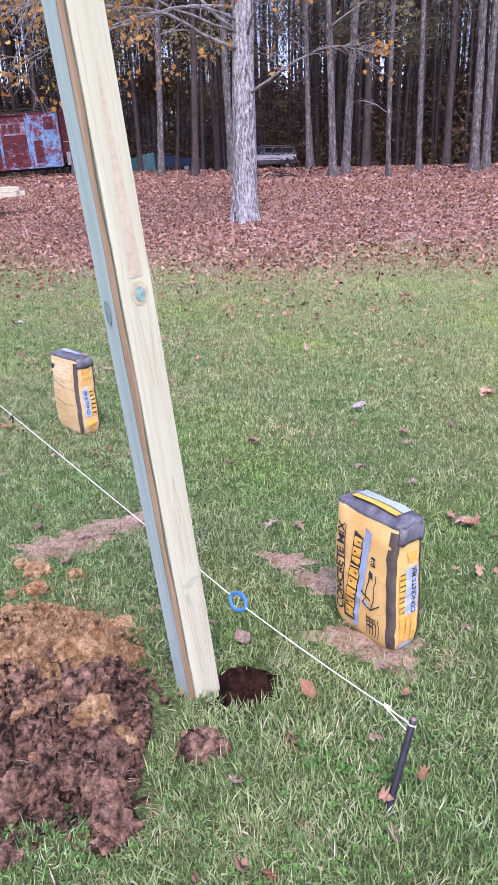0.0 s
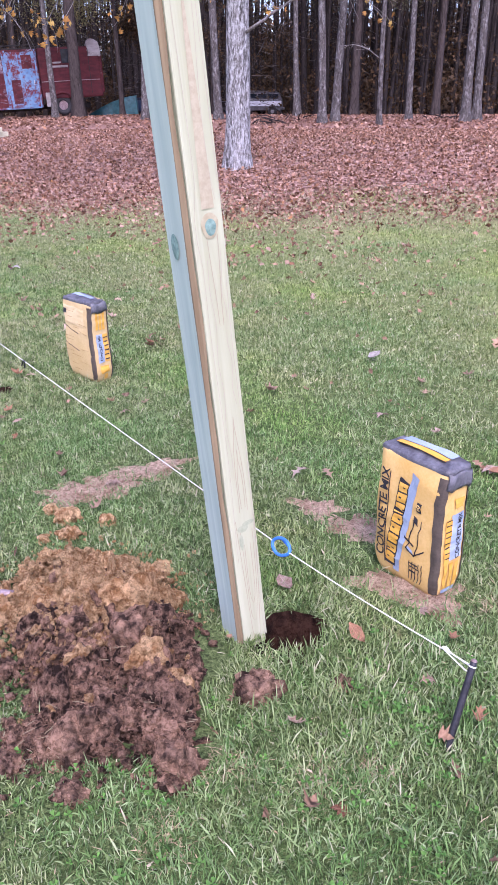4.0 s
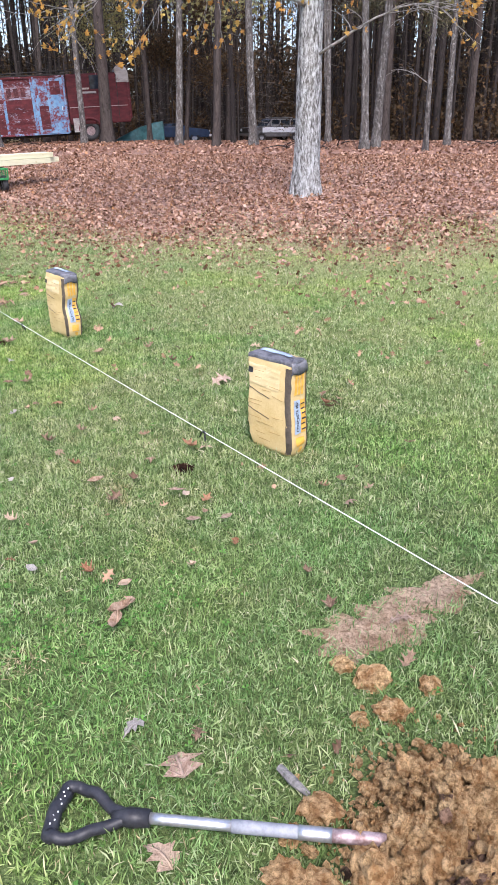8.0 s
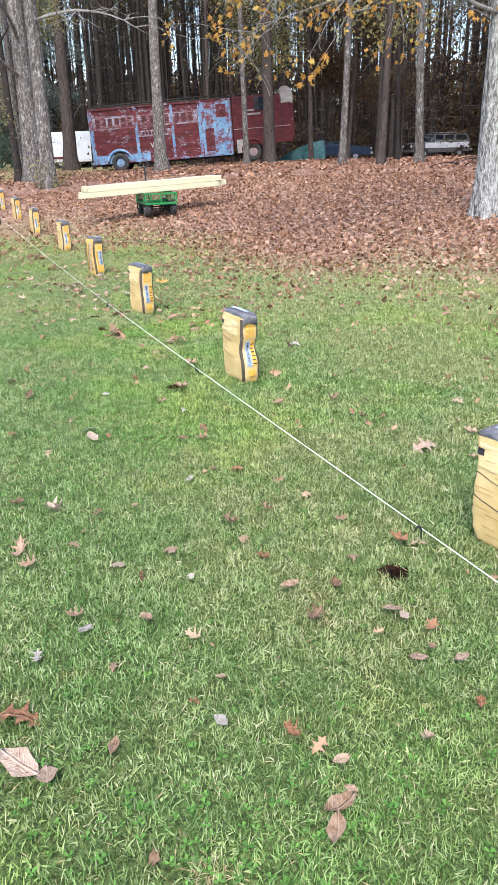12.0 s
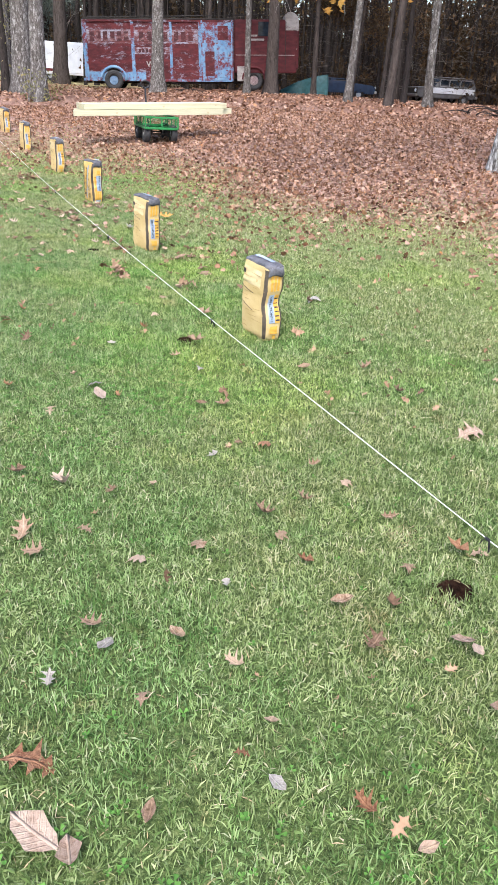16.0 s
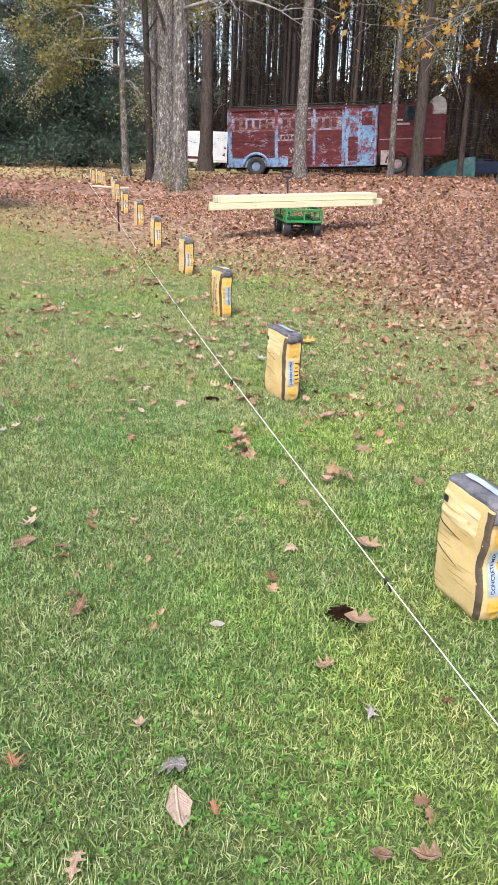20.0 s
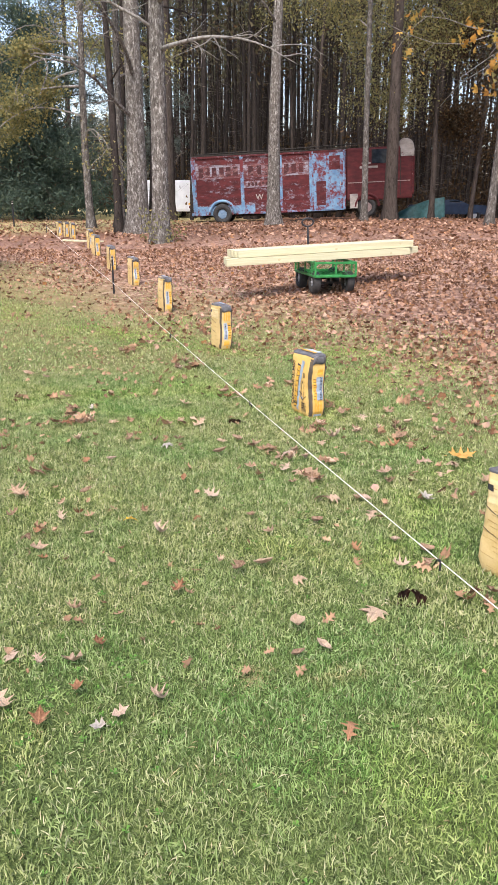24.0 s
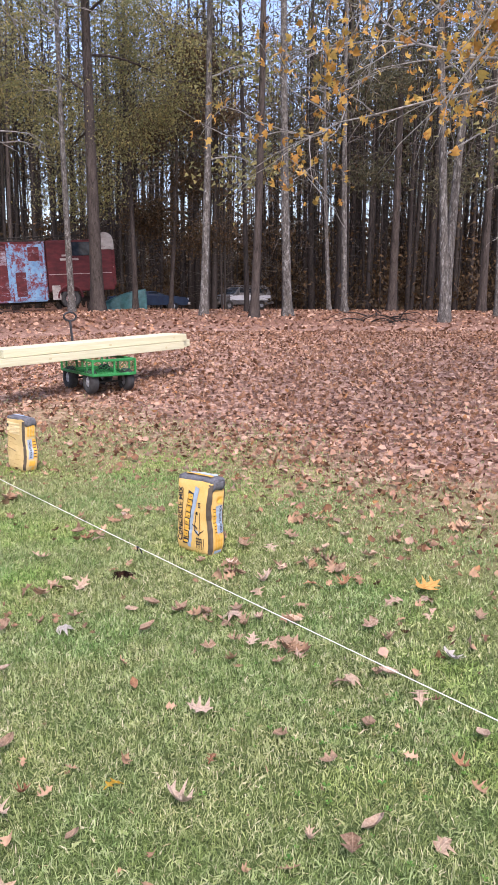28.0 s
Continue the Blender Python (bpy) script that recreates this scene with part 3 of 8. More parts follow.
def build_hole_linings():
    """The dug earth walls of the post holes, their inner shade put into the colour."""
    for n, (hx, hy, r, deep) in enumerate(HOLES):
        k, rows = 30, 9
        verts, faces = [], []
        for j in range(rows + 1):
            for i in range(k):
                a = 2 * math.pi * i / k
                w = r * (1 + 0.12 * math.sin(3 * a + hx) + 0.08 * math.sin(5 * a))
                q = w * (0.97 - 0.10 * j / rows) + 0.012 * noise.noise((3 * math.cos(a), 3 * math.sin(a), j * 0.8 + n))
                if j == rows:
                    q *= 0.02
                verts.append((hx + q * math.cos(a), hy + q * math.sin(a), on_ground(hx, hy) + (0.006 if j == 0 else -deep * 0.8 * min(j, rows - 1) / (rows - 1))))
        for j in range(rows):
            for i in range(k):
                faces.append((j * k + i, j * k + (i + 1) % k, (j + 1) * k + (i + 1) % k, (j + 1) * k + i))
        tagged(mesh_part("hole_lining", raw_mesh("hole_lining", verts, faces), MAT_HOLE_SHADE_SOIL), label="earth wall of a dug post hole, brown darkened for its shade",
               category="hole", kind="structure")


build_hole_linings()

# ---------------------------------------------------------------- grass and fallen leaves
rng = np.random.default_rng(7)


def keep_clear(x, y):
    """True where blades can grow: off the pile, the holes and the bare soil."""
    ok = (pile_height(x, y) < 0.03) & (bare_amount(x, y) < rng.uniform(0.0, 1.35, len(x)))
    for hx, hy, r, deep in HOLES:
        ok &= np.hypot(x - hx, y - hy) > r * 0.98
    return ok


def way_distance(x, y):
    """How far a spot lies from the line along which one walks beside the string."""
    ax, ay, bx, by = 0.2, -0.6, -5.0, 5.6
    t = np.clip(((x - ax) * (bx - ax) + (y - ay) * (by - ay)) / ((bx - ax) ** 2 + (by - ay) ** 2), 0, 1)
    return np.hypot(x - ax - t * (bx - ax), y - ay - t * (by - ay))


def blades(name, x, y, length, width, material, label, lean=(0.35, 1.42), comb=2.8):
    """Short bent blades, each pointed at both ends, leaning together in small swirls."""
    n = len(x)
    z = level(x, y) - 0.003
    head = 2.0 * np.sin(x * 2.7 + 1.3 * np.sin(y * 3.1)) + 2.0 * np.sin(y * 2.3 + 1.7 * np.sin(x * 4.1)) + rng.normal(0, comb, n)
    tilt = rng.uniform(lean[0], lean[1], n)
    dx, dy = np.cos(head), np.sin(head)
    sx, sy = -dy * width / 2, dx * width / 2
    roll = rng.uniform(-0.5, 0.5, n) * width
    out1, up1 = np.sin(tilt) * length * 0.5, np.cos(tilt) * length * 0.5 + 0.004
    tilt2 = np.minimum(tilt + rng.uniform(-0.1, 0.45, n), 1.7)
    out2, up2 = out1 + np.sin(tilt2) * length * 0.5, np.maximum(up1 + np.cos(tilt2) * length * 0.5, 0.005)
    V = np.empty((n, 4, 3), np.float32)
    V[:, 0] = np.stack([x, y, z], -1)
    V[:, 1] = np.stack([x + dx * out1 + sx, y + dy * out1 + sy, z + up1 + roll], -1)
    V[:, 2] = np.stack([x + dx * out2, y + dy * out2, z + up2], -1)
    V[:, 3] = np.stack([x + dx * out1 - sx, y + dy * out1 - sy, z + up1 - roll], -1)
    base = np.arange(n)[:, None] * 4
    F = np.concatenate([base + [0, 1, 3], base + [1, 2, 3]], 1).reshape(-1, 3)
    me = raw_mesh(name, V.reshape(-1, 3), F)
    return tagged(mesh_part(name, me, material), label=label, category="grass", kind="stuff")


def stubble(name, x, y, length, width, material, label):
    """The fine clipped blades between the longer ones, each a thin leaning sliver."""
    n = len(x)
    z = level(x, y) - 0.002
    head, tilt = rng.uniform(0, 6.283, n), rng.uniform(0.05, 1.25, n)
    dx, dy = np.cos(head), np.sin(head)
    turn = head + 1.57 + rng.normal(0, 0.5, n)
    sx, sy = np.cos(turn) * width / 2, np.sin(turn) * width / 2
    out, up = np.sin(tilt) * length, np.cos(tilt) * length + 0.004
    V = np.empty((n, 3, 3), np.float32)
    V[:, 0] = np.stack([x - sx, y - sy, z + rng.uniform(0, 0.012, n)], -1)
    V[:, 1] = np.stack([x + sx, y + sy, z + rng.uniform(0, 0.012, n)], -1)
    V[:, 2] = np.stack([x + dx * out, y + dy * out, z + up], -1)
    me = raw_mesh(name, V.reshape(-1, 3), np.arange(n * 3).reshape(-1, 3))
    return tagged(mesh_part(name, me, material), label=label, category="grass", kind="stuff")


def scatter(n, x0, x1, y0, y1, keep):
    x, y = rng.uniform(x0, x1, n), rng.uniform(y0, y1, n)
    k = keep(x, y) & keep_clear(x, y)
    return x[k], y[k]


def lawn_chance(x, y):
    edge = y - litter_edge(x) + 1.3 * np.sin(x * 1.3 + y * 0.8) * np.sin(y * 0.9 - x * 0.5) * 0.8
    patch = 0.86 + 0.12 * np.sin(x * 2.3 + 1.1 * y) * np.sin(y * 2.9 - x * 1.4) + 0.22 * np.sin(x * 31 + 3 * np.sin(y * 13)) * np.sin(y * 27 + 3 * np.sin(x * 11))
    wide = 1 + 0.6 * np.clip((-4.5 - x) * 0.25, 0, 1)
    return np.clip((1 - smooth((edge + 2.6 / wide) / (5.6 * wide)) * 0.96) * patch, 0, 1)


def lawn_strip(n, half):
    """Spots along the walked line, densest beside it and thinning outwards, and how far out each lies."""
    t = rng.uniform(-0.06, 1.40, n)
    o = 0.1 + half * np.tan(rng.uniform(-1.47, 1.47, n))
    ax, ay, bx, by = 0.25, 0.35, -5.0, 7.2
    L = math.hypot(bx - ax, by - ay)
    ux, uy = (bx - ax) / L, (by - ay) / L
    x, y = ax + t * (bx - ax) + o * uy, ay + t * (by - ay) - o * ux
    k = keep_clear(x, y) & (rng.uniform(0, 1, n) < lawn_chance(x, y)) & (np.abs(x + 6) < 14)
    return x[k], y[k], np.abs(o[k])


gx, gy, go = lawn_strip(680000, 1.25)
blades("grass", gx, gy, rng.uniform(0.016, 0.042, len(gx)) * (1 + 0.04 * go), rng.uniform(0.0018, 0.0032, len(gx)) * (1 + 0.22 * go), MAT_BLADE,
       "short mown green lawn grass with dry blades among it", (0.12, 1.4), 3.2)
gx, gy, go = lawn_strip(760000, 1.35)
stubble("grass", gx, gy, rng.uniform(0.012, 0.030, len(gx)) * (1 + 0.08 * go), rng.uniform(0.0020, 0.0038, len(gx)) * (1 + 0.26 * go), MAT_BLADE,
        "close-clipped fine lawn grass, green and straw mixed")
for n_, x0_, x1_, y0_, y1_ in ((260000, -13, -3.5, 3, 13), (200000, -3.5, 4, 3, 11), (70000, -15, 6, 11, 17)):
    gx, gy = scatter(n_, x0_, x1_, y0_, y1_, lambda x, y: (rng.uniform(0, 1, len(x)) < lawn_chance(x, y)) & (way_distance(x, y) > 1.8))
    stubble("grass", gx, gy, rng.uniform(0.016, 0.034, len(gx)), rng.uniform(0.005, 0.011, len(gx)), MAT_BLADE,
            "short pale green lawn grass thinning towards the fallen leaves")


def tuft_field():
    """Longer grass round the holes, the pile and the stake."""
    x, y = [], []
    spots = [(0.30, 1.22, 0.22, 700), (0.28, 0.82, 0.24, 1100), (0.6, 0.62, 0.3, 1100), (-0.1, 1.55, 0.5, 1200),
             (0.9, 1.3, 0.5, 1100), (0.2, 0.5, 0.5, 1800), (-1.16, 2.99, 0.2, 350), (-2.54, 4.99, 0.2, 300), (0.8, 2.2, 0.7, 1500)]
    for sx, sy, r, n in spots:
        x.append(rng.normal(sx, r * 0.6, n))
        y.append(rng.normal(sy, r * 0.6, n))
    x, y = np.concatenate(x), np.concatenate(y)
    k = keep_clear(x, y) & (np.hypot(x - 0.10, y - 0.98) > 0.10)
    x, y = x[k], y[k]
    blades("long_grass", x, y, rng.uniform(0.03, 0.066, len(x)), rng.uniform(0.0022, 0.0042, len(x)), MAT_BLADE,
           "longer tufts of green grass round the post hole", (0.2, 1.0), 2.0)


tuft_field()
STRAW_TUFTS = [(0.37, 0.53), (0.25, 0.49), (0.05, 0.55), (-0.08, 0.36), (0.83, 1.14), (-1.49, 1.74), (-1.33, 3.26), (-4.29, 6.29), (-5.6, 8.67)]
sx_, sy_ = scatter(34000, -7, 2, -0.6, 8.5, lambda x, y: rng.uniform(0, 1, len(x)) < np.clip(1 - way_distance(x, y) / 5, 0, 1))
for tx_, ty_ in STRAW_TUFTS:
    sx_, sy_ = np.concatenate([sx_, rng.normal(tx_, 0.035, 150)]), np.concatenate([sy_, rng.normal(ty_, 0.035, 150)])
blades("dry_straw", sx_, sy_, rng.uniform(0.015, 0.045, len(sx_)), rng.uniform(0.0014, 0.0028, len(sx_)), MAT_STRAW,
       "dead straw-coloured grass stems lying in the lawn", (1.1, 1.5), 2.5)


def clover_field():
    x, y = [], []
    for cx, cy, r, n in [(0.54, 0.70, 0.16, 220), (0.35, 0.42, 0.3, 160), (-0.48, 0.43, 0.2, 160), (-0.09, 0.5, 0.14, 70), (-1.43, 1.85, 0.22, 170),
                         (-1.16, 2.0, 0.14, 90), (-1.68, 1.75, 0.18, 110), (-1.93, 1.87, 0.15, 80), (-1.37, 1.83, 0.5, 120), (-2.8, 3.46, 0.35, 260),
                         (-2.5, 3.98, 0.4, 240), (-2.67, 4.25, 0.3, 340), (-2.43, 4.1, 0.16, 240), (-2.49, 4.49, 0.22, 130), (-4.76, 6.0, 0.3, 160),
                         (-4.4, 7.35, 0.35, 160), (-3.7, 5.3, 0.8, 200), (-1.3, 3.4, 0.7, 160)]:
        n = n * 2 // 5
        x.append(rng.normal(cx, r * 0.8, n))
        y.append(rng.normal(cy, r * 0.8, n))
    x, y = np.concatenate(x), np.concatenate(y)
    k = keep_clear(x, y)
    x, y = x[k], y[k]
    verts, faces = [], []
    for px, py in zip(x, y):
        z = on_ground(px, py) + rng.uniform(0.014, 0.032)
        w0, r = rng.uniform(0, 6.28), rng.uniform(0.0035, 0.0075)
        for k3 in range(3):
            w = w0 + k3 * 2.094
            c = (px + r * 0.9 * math.cos(w), py + r * 0.9 * math.sin(w), z + rng.uniform(-0.003, 0.003))
            b = len(verts)
            verts.append((px, py, z - 0.003))
            for q in (-1.0, -0.45, 0.45, 1.0):
                verts.append((c[0] + r * math.cos(w + q), c[1] + r * math.sin(w + q), c[2] + 0.002 * abs(q)))
            faces += [(b, b + 1, b + 2), (b, b + 2, b + 3), (b, b + 3, b + 4)]
    me = raw_mesh("clover", verts, faces)
    tagged(mesh_part("clover", me, MAT_CLOVER), label="bright green clover leaves among the lawn grass", category="clover", kind="stuff")


clover_field()


def leaf_outline(kind):
    """Half outlines of a fallen leaf, stem to tip, as (along, half width)."""
    if kind == "lobed":
        return [(-0.45, 0.02), (-0.30, 0.10), (-0.22, 0.34), (-0.12, 0.12), (0.02, 0.14), (0.10, 0.44), (0.17, 0.15), (0.28, 0.12),
                (0.36, 0.27), (0.40, 0.08), (0.55, 0.0)]
    if kind == "maple":
        return [(-0.40, 0.02), (-0.36, 0.22), (-0.25, 0.48), (-0.12, 0.24), (0.10, 0.55), (0.10, 0.20), (0.24, 0.22), (0.34, 0.12), (0.55, 0.0)]
    if kind == "rough":
        return [(-0.45, 0.03), (-0.2, 0.34), (-0.05, 0.15), (0.12, 0.42), (0.2, 0.14), (0.5, 0.0)]
    if kind == "plain":
        return [(-0.45, 0.03), (-0.1, 0.3), (0.2, 0.26), (0.5, 0.0)]
    return [(-0.5, 0.02), (-0.34, 0.17), (-0.12, 0.28), (0.10, 0.28), (0.32, 0.18), (0.5, 0.0)]


def leaf_arrays(kind, size, curl, fold, seed):
    """Vertices and triangles of one curled leaf, lying flat about the origin."""
    if kind == "crisp":
        r = random.Random(seed)
        w = [r.uniform(0.30, 0.52) if r.random() < 0.55 else r.uniform(0.06, 0.18) for i in range(4)]
        a = [r.uniform(-0.16, 0.16) for i in range(4)]
        verts = [(-0.5, 0, curl * 0.2), (-0.15 + a[0], -w[0], fold * w[0] + r.uniform(-0.08, 0.12)), (-0.12, 0, 0), (-0.2 + a[1], w[1], fold * w[1]),
                 (0.2 + a[2], -w[2], fold * w[2]), (0.16, 0, 0), (0.12 + a[3], w[3], fold * w[3] + r.uniform(-0.08, 0.12)), (0.5, r.uniform(-0.1, 0.1), curl * 0.25)]
        faces = [(0, 1, 2), (0, 2, 3), (1, 4, 5), (1, 5, 2), (2, 5, 6), (2, 6, 3), (4, 7, 5), (5, 7, 6)]
        return np.array(verts) * size, np.array(faces)
    half = leaf_outline(kind)
    r = random.Random(seed)
    verts, faces = [], []
    for a, w in half:
        wl_, wr = w * r.uniform(0.8, 1.15), w * r.uniform(0.8, 1.15)
        a2 = a + r.uniform(-0.02, 0.02)
        bend = curl * (a2 * a2)
        for s, ww in ((-1, wl_), (0, 0), (1, wr)):
            up = bend + fold * ww + curl * 0.8 * ww * ww + r.uniform(-0.015, 0.015)
            verts.append((a2 * size, s * ww * size, up * size))
    for i in range(len(half) - 1):
        p, q = 3 * i, 3 * i + 3
        faces += [(p, q, q + 1), (p, q + 1, p + 1), (p + 1, q + 1, q + 2), (p + 1, q + 2, p + 2)]
    stem = len(verts)
    verts += [(-0.45 * size, -0.012 * size, 0), (-0.45 * size, 0.012 * size, 0), (-0.68 * size, 0.03 * size, 0.02 * size)]
    faces.append((stem, stem + 1, stem + 2))
    return np.array(verts), np.array(faces)


def leaf_stuff(name, x, y, size, label, material, kinds=("crisp",) * 8, high=0.012, tilt=0.5):
    """Many leaves in one mesh."""
    forms = [leaf_arrays(k, 1.0, random.uniform(-0.7, 1.0), random.uniform(0.05, 0.5), i) for i, k in enumerate(kinds * 3)]
    VV, FF, off = [], [], 0
    pick = rng.integers(0, len(forms), len(x))
    z = level(x, y)
    for f, (v, t) in enumerate(forms):
        sel = np.nonzero(pick == f)[0]
        if not len(sel):
            continue
        n = len(sel)
        yaw, pit, rol = rng.uniform(0, 6.283, n), rng.normal(0, tilt * 0.5, n), rng.normal(0, tilt * 0.5, n)
        p = v[None] * size[sel][:, None, None]
        cy_, sy2 = np.cos(pit)[:, None], np.sin(pit)[:, None]
        px, pz = p[..., 0] * cy_ + p[..., 2] * sy2, -p[..., 0] * sy2 + p[..., 2] * cy_
        cr, sr = np.cos(rol)[:, None], np.sin(rol)[:, None]
        py, pz = p[..., 1] * cr - pz * sr, p[..., 1] * sr + pz * cr
        c, s = np.cos(yaw)[:, None], np.sin(yaw)[:, None]
        P = np.stack([x[sel][:, None] + px * c - py * s, y[sel][:, None] + px * s + py * c,
                      z[sel][:, None] + pz + (rng.uniform(0.3, 1.0, n) * high)[:, None]], -1)
        VV.append(P.reshape(-1, 3))
        FF.append((t[None] + (off + np.arange(n) * len(v))[:, None, None]).reshape(-1, 3))
        off += n * len(v)
    me = raw_mesh(name, np.concatenate(VV), np.concatenate(FF))
    return tagged(mesh_part(name, me, material), label=label, category="leaves", kind="stuff")


def litter_chance(x, y):
    edge = y - litter_edge(x) + 1.1 * np.sin(x * 1.1 + y * 0.7) * np.sin(y * 0.8 - x * 0.6)
    wide = 1 + 0.7 * np.clip((-4.5 - x) * 0.25, 0, 1)
    return smooth((edge + 2.8 * wide) / (5.4 * wide)) ** (1.3 * wide)


def litter(n, x0, x1, y0, y1):
    x, y = rng.uniform(x0, x1, n), rng.uniform(y0, y1, n)
    k = rng.uniform(0, 1, n) < litter_chance(x, y)
    return x[k], y[k]


lx, ly = litter(135000, -17, 9, 6.0, 20)
leaf_stuff("leaf_litter", lx, ly, rng.uniform(0.030, 0.072, len(lx)), "thick carpet of dry pinkish brown oak leaves", MAT_LITTER, high=0.040, tilt=1.5)
lx, ly = litter(15000, -30, 18, 20, 42)
leaf_stuff("leaf_litter", lx, ly, rng.uniform(0.075, 0.14, len(lx)), "brown fallen leaves on the floor of the wood", MAT_LITTER,
           kinds=("crisp",) * 3, high=0.03, tilt=0.9)
lx, ly = rng.uniform(-15, 5, 30000), rng.uniform(-0.5, 17, 30000)
drift = 0.25 + 1.5 * np.clip(np.sin(lx * 1.9 + 2 * np.sin(ly * 1.1)) * np.sin(ly * 2.3 + 2 * np.sin(lx * 0.9)), 0, 1)
k_ = (rng.uniform(0, 1, 30000) < np.clip(0.10 + smooth((ly - litter_edge(lx) + 6.5) / 6.5) ** 2 * 0.9 + 0.42 * smooth((-lx - 2.5) / 4.5) * smooth((ly - 4) / 3) + 0.5 * smooth((-lx - 4.0) / 3) * smooth((ly - 8) / 3), 0, 1) * drift) & keep_clear(lx, ly)
leaf_stuff("leaf_scatter", lx[k_], ly[k_], rng.uniform(0.018, 0.062, k_.sum()), "single brown leaves blown over the lawn", MAT_SCATTER,
           kinds=("lobed", "rough", "maple", "rough", "lobed"), high=0.04, tilt=1.0)

LEAF_FORMS = []
for n_, (kind_, curl_, fold_) in enumerate([("lobed", 0.9, 0.25), ("lobed", -0.7, 0.4), ("rough", 0.9, 0.4), ("maple", -0.9, 0.3),
                                            ("oval", 0.3, 0.15), ("oval", 0.8, 0.6), ("lobed", 1.4, 0.6)]):
    v_, f_ = leaf_arrays(kind_, 1.0, curl_, fold_, 50 + n_)
    LEAF_FORMS.append((kind_, raw_mesh("fallen_leaf", v_, f_)))


def skin_mat(name, dark, light, thin=0.15):
    """A dry leaf: a paler midrib and side veins over blotched, shrivelled tissue."""
    m = Mat(name, 0.75, 0, 0.2)
    sep = m.nt.nodes.new("ShaderNodeSeparateXYZ")
    m.nt.links.new(m.tc, sep.inputs[0])
    side = m.math("ABSOLUTE", sep.outputs[1])
    rib = m.ramp(side, (0.012, (1, 1, 1)), (0.035, (0, 0, 0)))
    comb = m.math("SINE", m.math("MULTIPLY", m.math("SUBTRACT", sep.outputs[0], m.math("MULTIPLY", side, 0.8)), 46.0))
    veins = m.math("MAXIMUM", rib, m.math("MULTIPLY", m.math("SUBTRACT", comb, 0.72), 2.0, True))
    blotch = m.noise(4.0, 7, 0.75, m.place(shift=True))
    tone = m.math("ADD", m.math("MULTIPLY", blotch, 0.8), m.math("MULTIPLY", m.random(False), 0.2))
    col = m.ramp(tone, (0.24, tuple(c * 0.55 for c in dark)), (0.38, dark), (0.56, light))
    m.color(m.mix(m.math("MULTIPLY", veins, 0.35), col, tuple(min(0.8, c * 1.35) for c in light)))
    m.bump(m.math("ADD", blotch, m.math("MULTIPLY", veins, 0.4)), 0.7, 0.05)
    return m.thin(thin).m


LEAF_SKINS = {"pink": skin_mat("leaf_pinkish", (0.36, 0.235, 0.165), (0.60, 0.455, 0.355)), "tan": skin_mat("leaf_tan", (0.34, 0.21, 0.13), (0.60, 0.44, 0.32)),
              "rust": skin_mat("leaf_rust", (0.22, 0.095, 0.05), (0.46, 0.245, 0.14)), "brown": skin_mat("leaf_brown", (0.19, 0.115, 0.072), (0.42, 0.285, 0.195)),
              "white": skin_mat("leaf_pale", (0.31, 0.275, 0.25), (0.52, 0.475, 0.43)), "yellow": skin_mat("leaf_yellow", (0.66, 0.35, 0.03), (0.80, 0.50, 0.07), 0.3),
              "orange": skin_mat("leaf_orange", (0.50, 0.22, 0.04), (0.70, 0.38, 0.12), 0.2)}
LEAF_WORDS = {"pink": "fallen pinkish brown leaf lying on the lawn", "tan": "fallen tan oak leaf lying on the lawn",
              "rust": "curled rust-red leaf lying in the grass", "brown": "shrivelled dark brown leaf lying in the grass",
              "white": "pale upturned leaf lying in the grass", "yellow": "bright yellow leaf lying on the lawn", "orange": "orange oak leaf lying at the litter's edge"}
leaf_meshes = {}


def fallen_leaf(x, y, size, skin, form, yaw=None, lift=0.02):
    key = (form, skin)
    if key not in leaf_meshes:
        me = LEAF_FORMS[form][1].copy()
        me.materials.clear()
        me.materials.append(LEAF_SKINS[skin])
        leaf_meshes[key] = me
    ob = new("fallen_leaf", leaf_meshes[key])
    ob.matrix_world = pose(x, y, on_ground(x, y) + lift, random.uniform(-18, 18), random.uniform(-18, 18),
                           random.uniform(0, 360) if yaw is None else yaw) @ Matrix.Scale(size, 4)
    return tagged(ob, label=LEAF_WORDS[skin], category="leaf", group="fallen leaves on the lawn")


# single leaves, stretch by stretch along the line: place, size, and skin with its form (L lobed, O oval, C curled)
LEAVES_BY_POST = [(0.65, 0.66, 0.054, "r"), (0.29, 0.41, 0.042, "r"), (0.56, 0.80, 0.046, "t"), (0.66, 0.95, 0.045, "r"), (0.21, 0.64, 0.056, "t"),
    (0.91, 1.29, 0.041, "p"), (0.61, 1.09, 0.040, "p"), (0.40, 0.97, 0.069, "r"), (1.10, 1.99, 0.133, "r"), (1.07, 2.02, 0.096, "p"),
    (0.12, 1.29, 0.053, "p"), (0.94, 2.37, 0.064, "p"), (0.42, 1.99, 0.062, "b"), (0.31, 2.01, 0.091, "pL"), (0.99, 2.84, 0.072, "t"),
    (0.74, 2.62, 0.085, "p"), (1.29, 3.13, 0.077, "b"), (-1.04, 1.14, 0.087, "tL"), (-0.45, 1.71, 0.063, "b"), (1.01, 3.03, 0.075, "b"),
    (1.63, 3.70, 0.144, "r"), (-0.43, 1.92, 0.076, "pL"), (-1.03, 1.38, 0.102, "pL"), (-0.99, 1.46, 0.053, "b"), (-1.15, 1.49, 0.069, "wL"),
    (-0.63, 1.98, 0.071, "b"), (0.83, 3.44, 0.096, "w"), (0.22, 2.94, 0.105, "b"), (-0.69, 2.16, 0.057, "b"), (-1.25, 1.87, 0.081, "tC")]
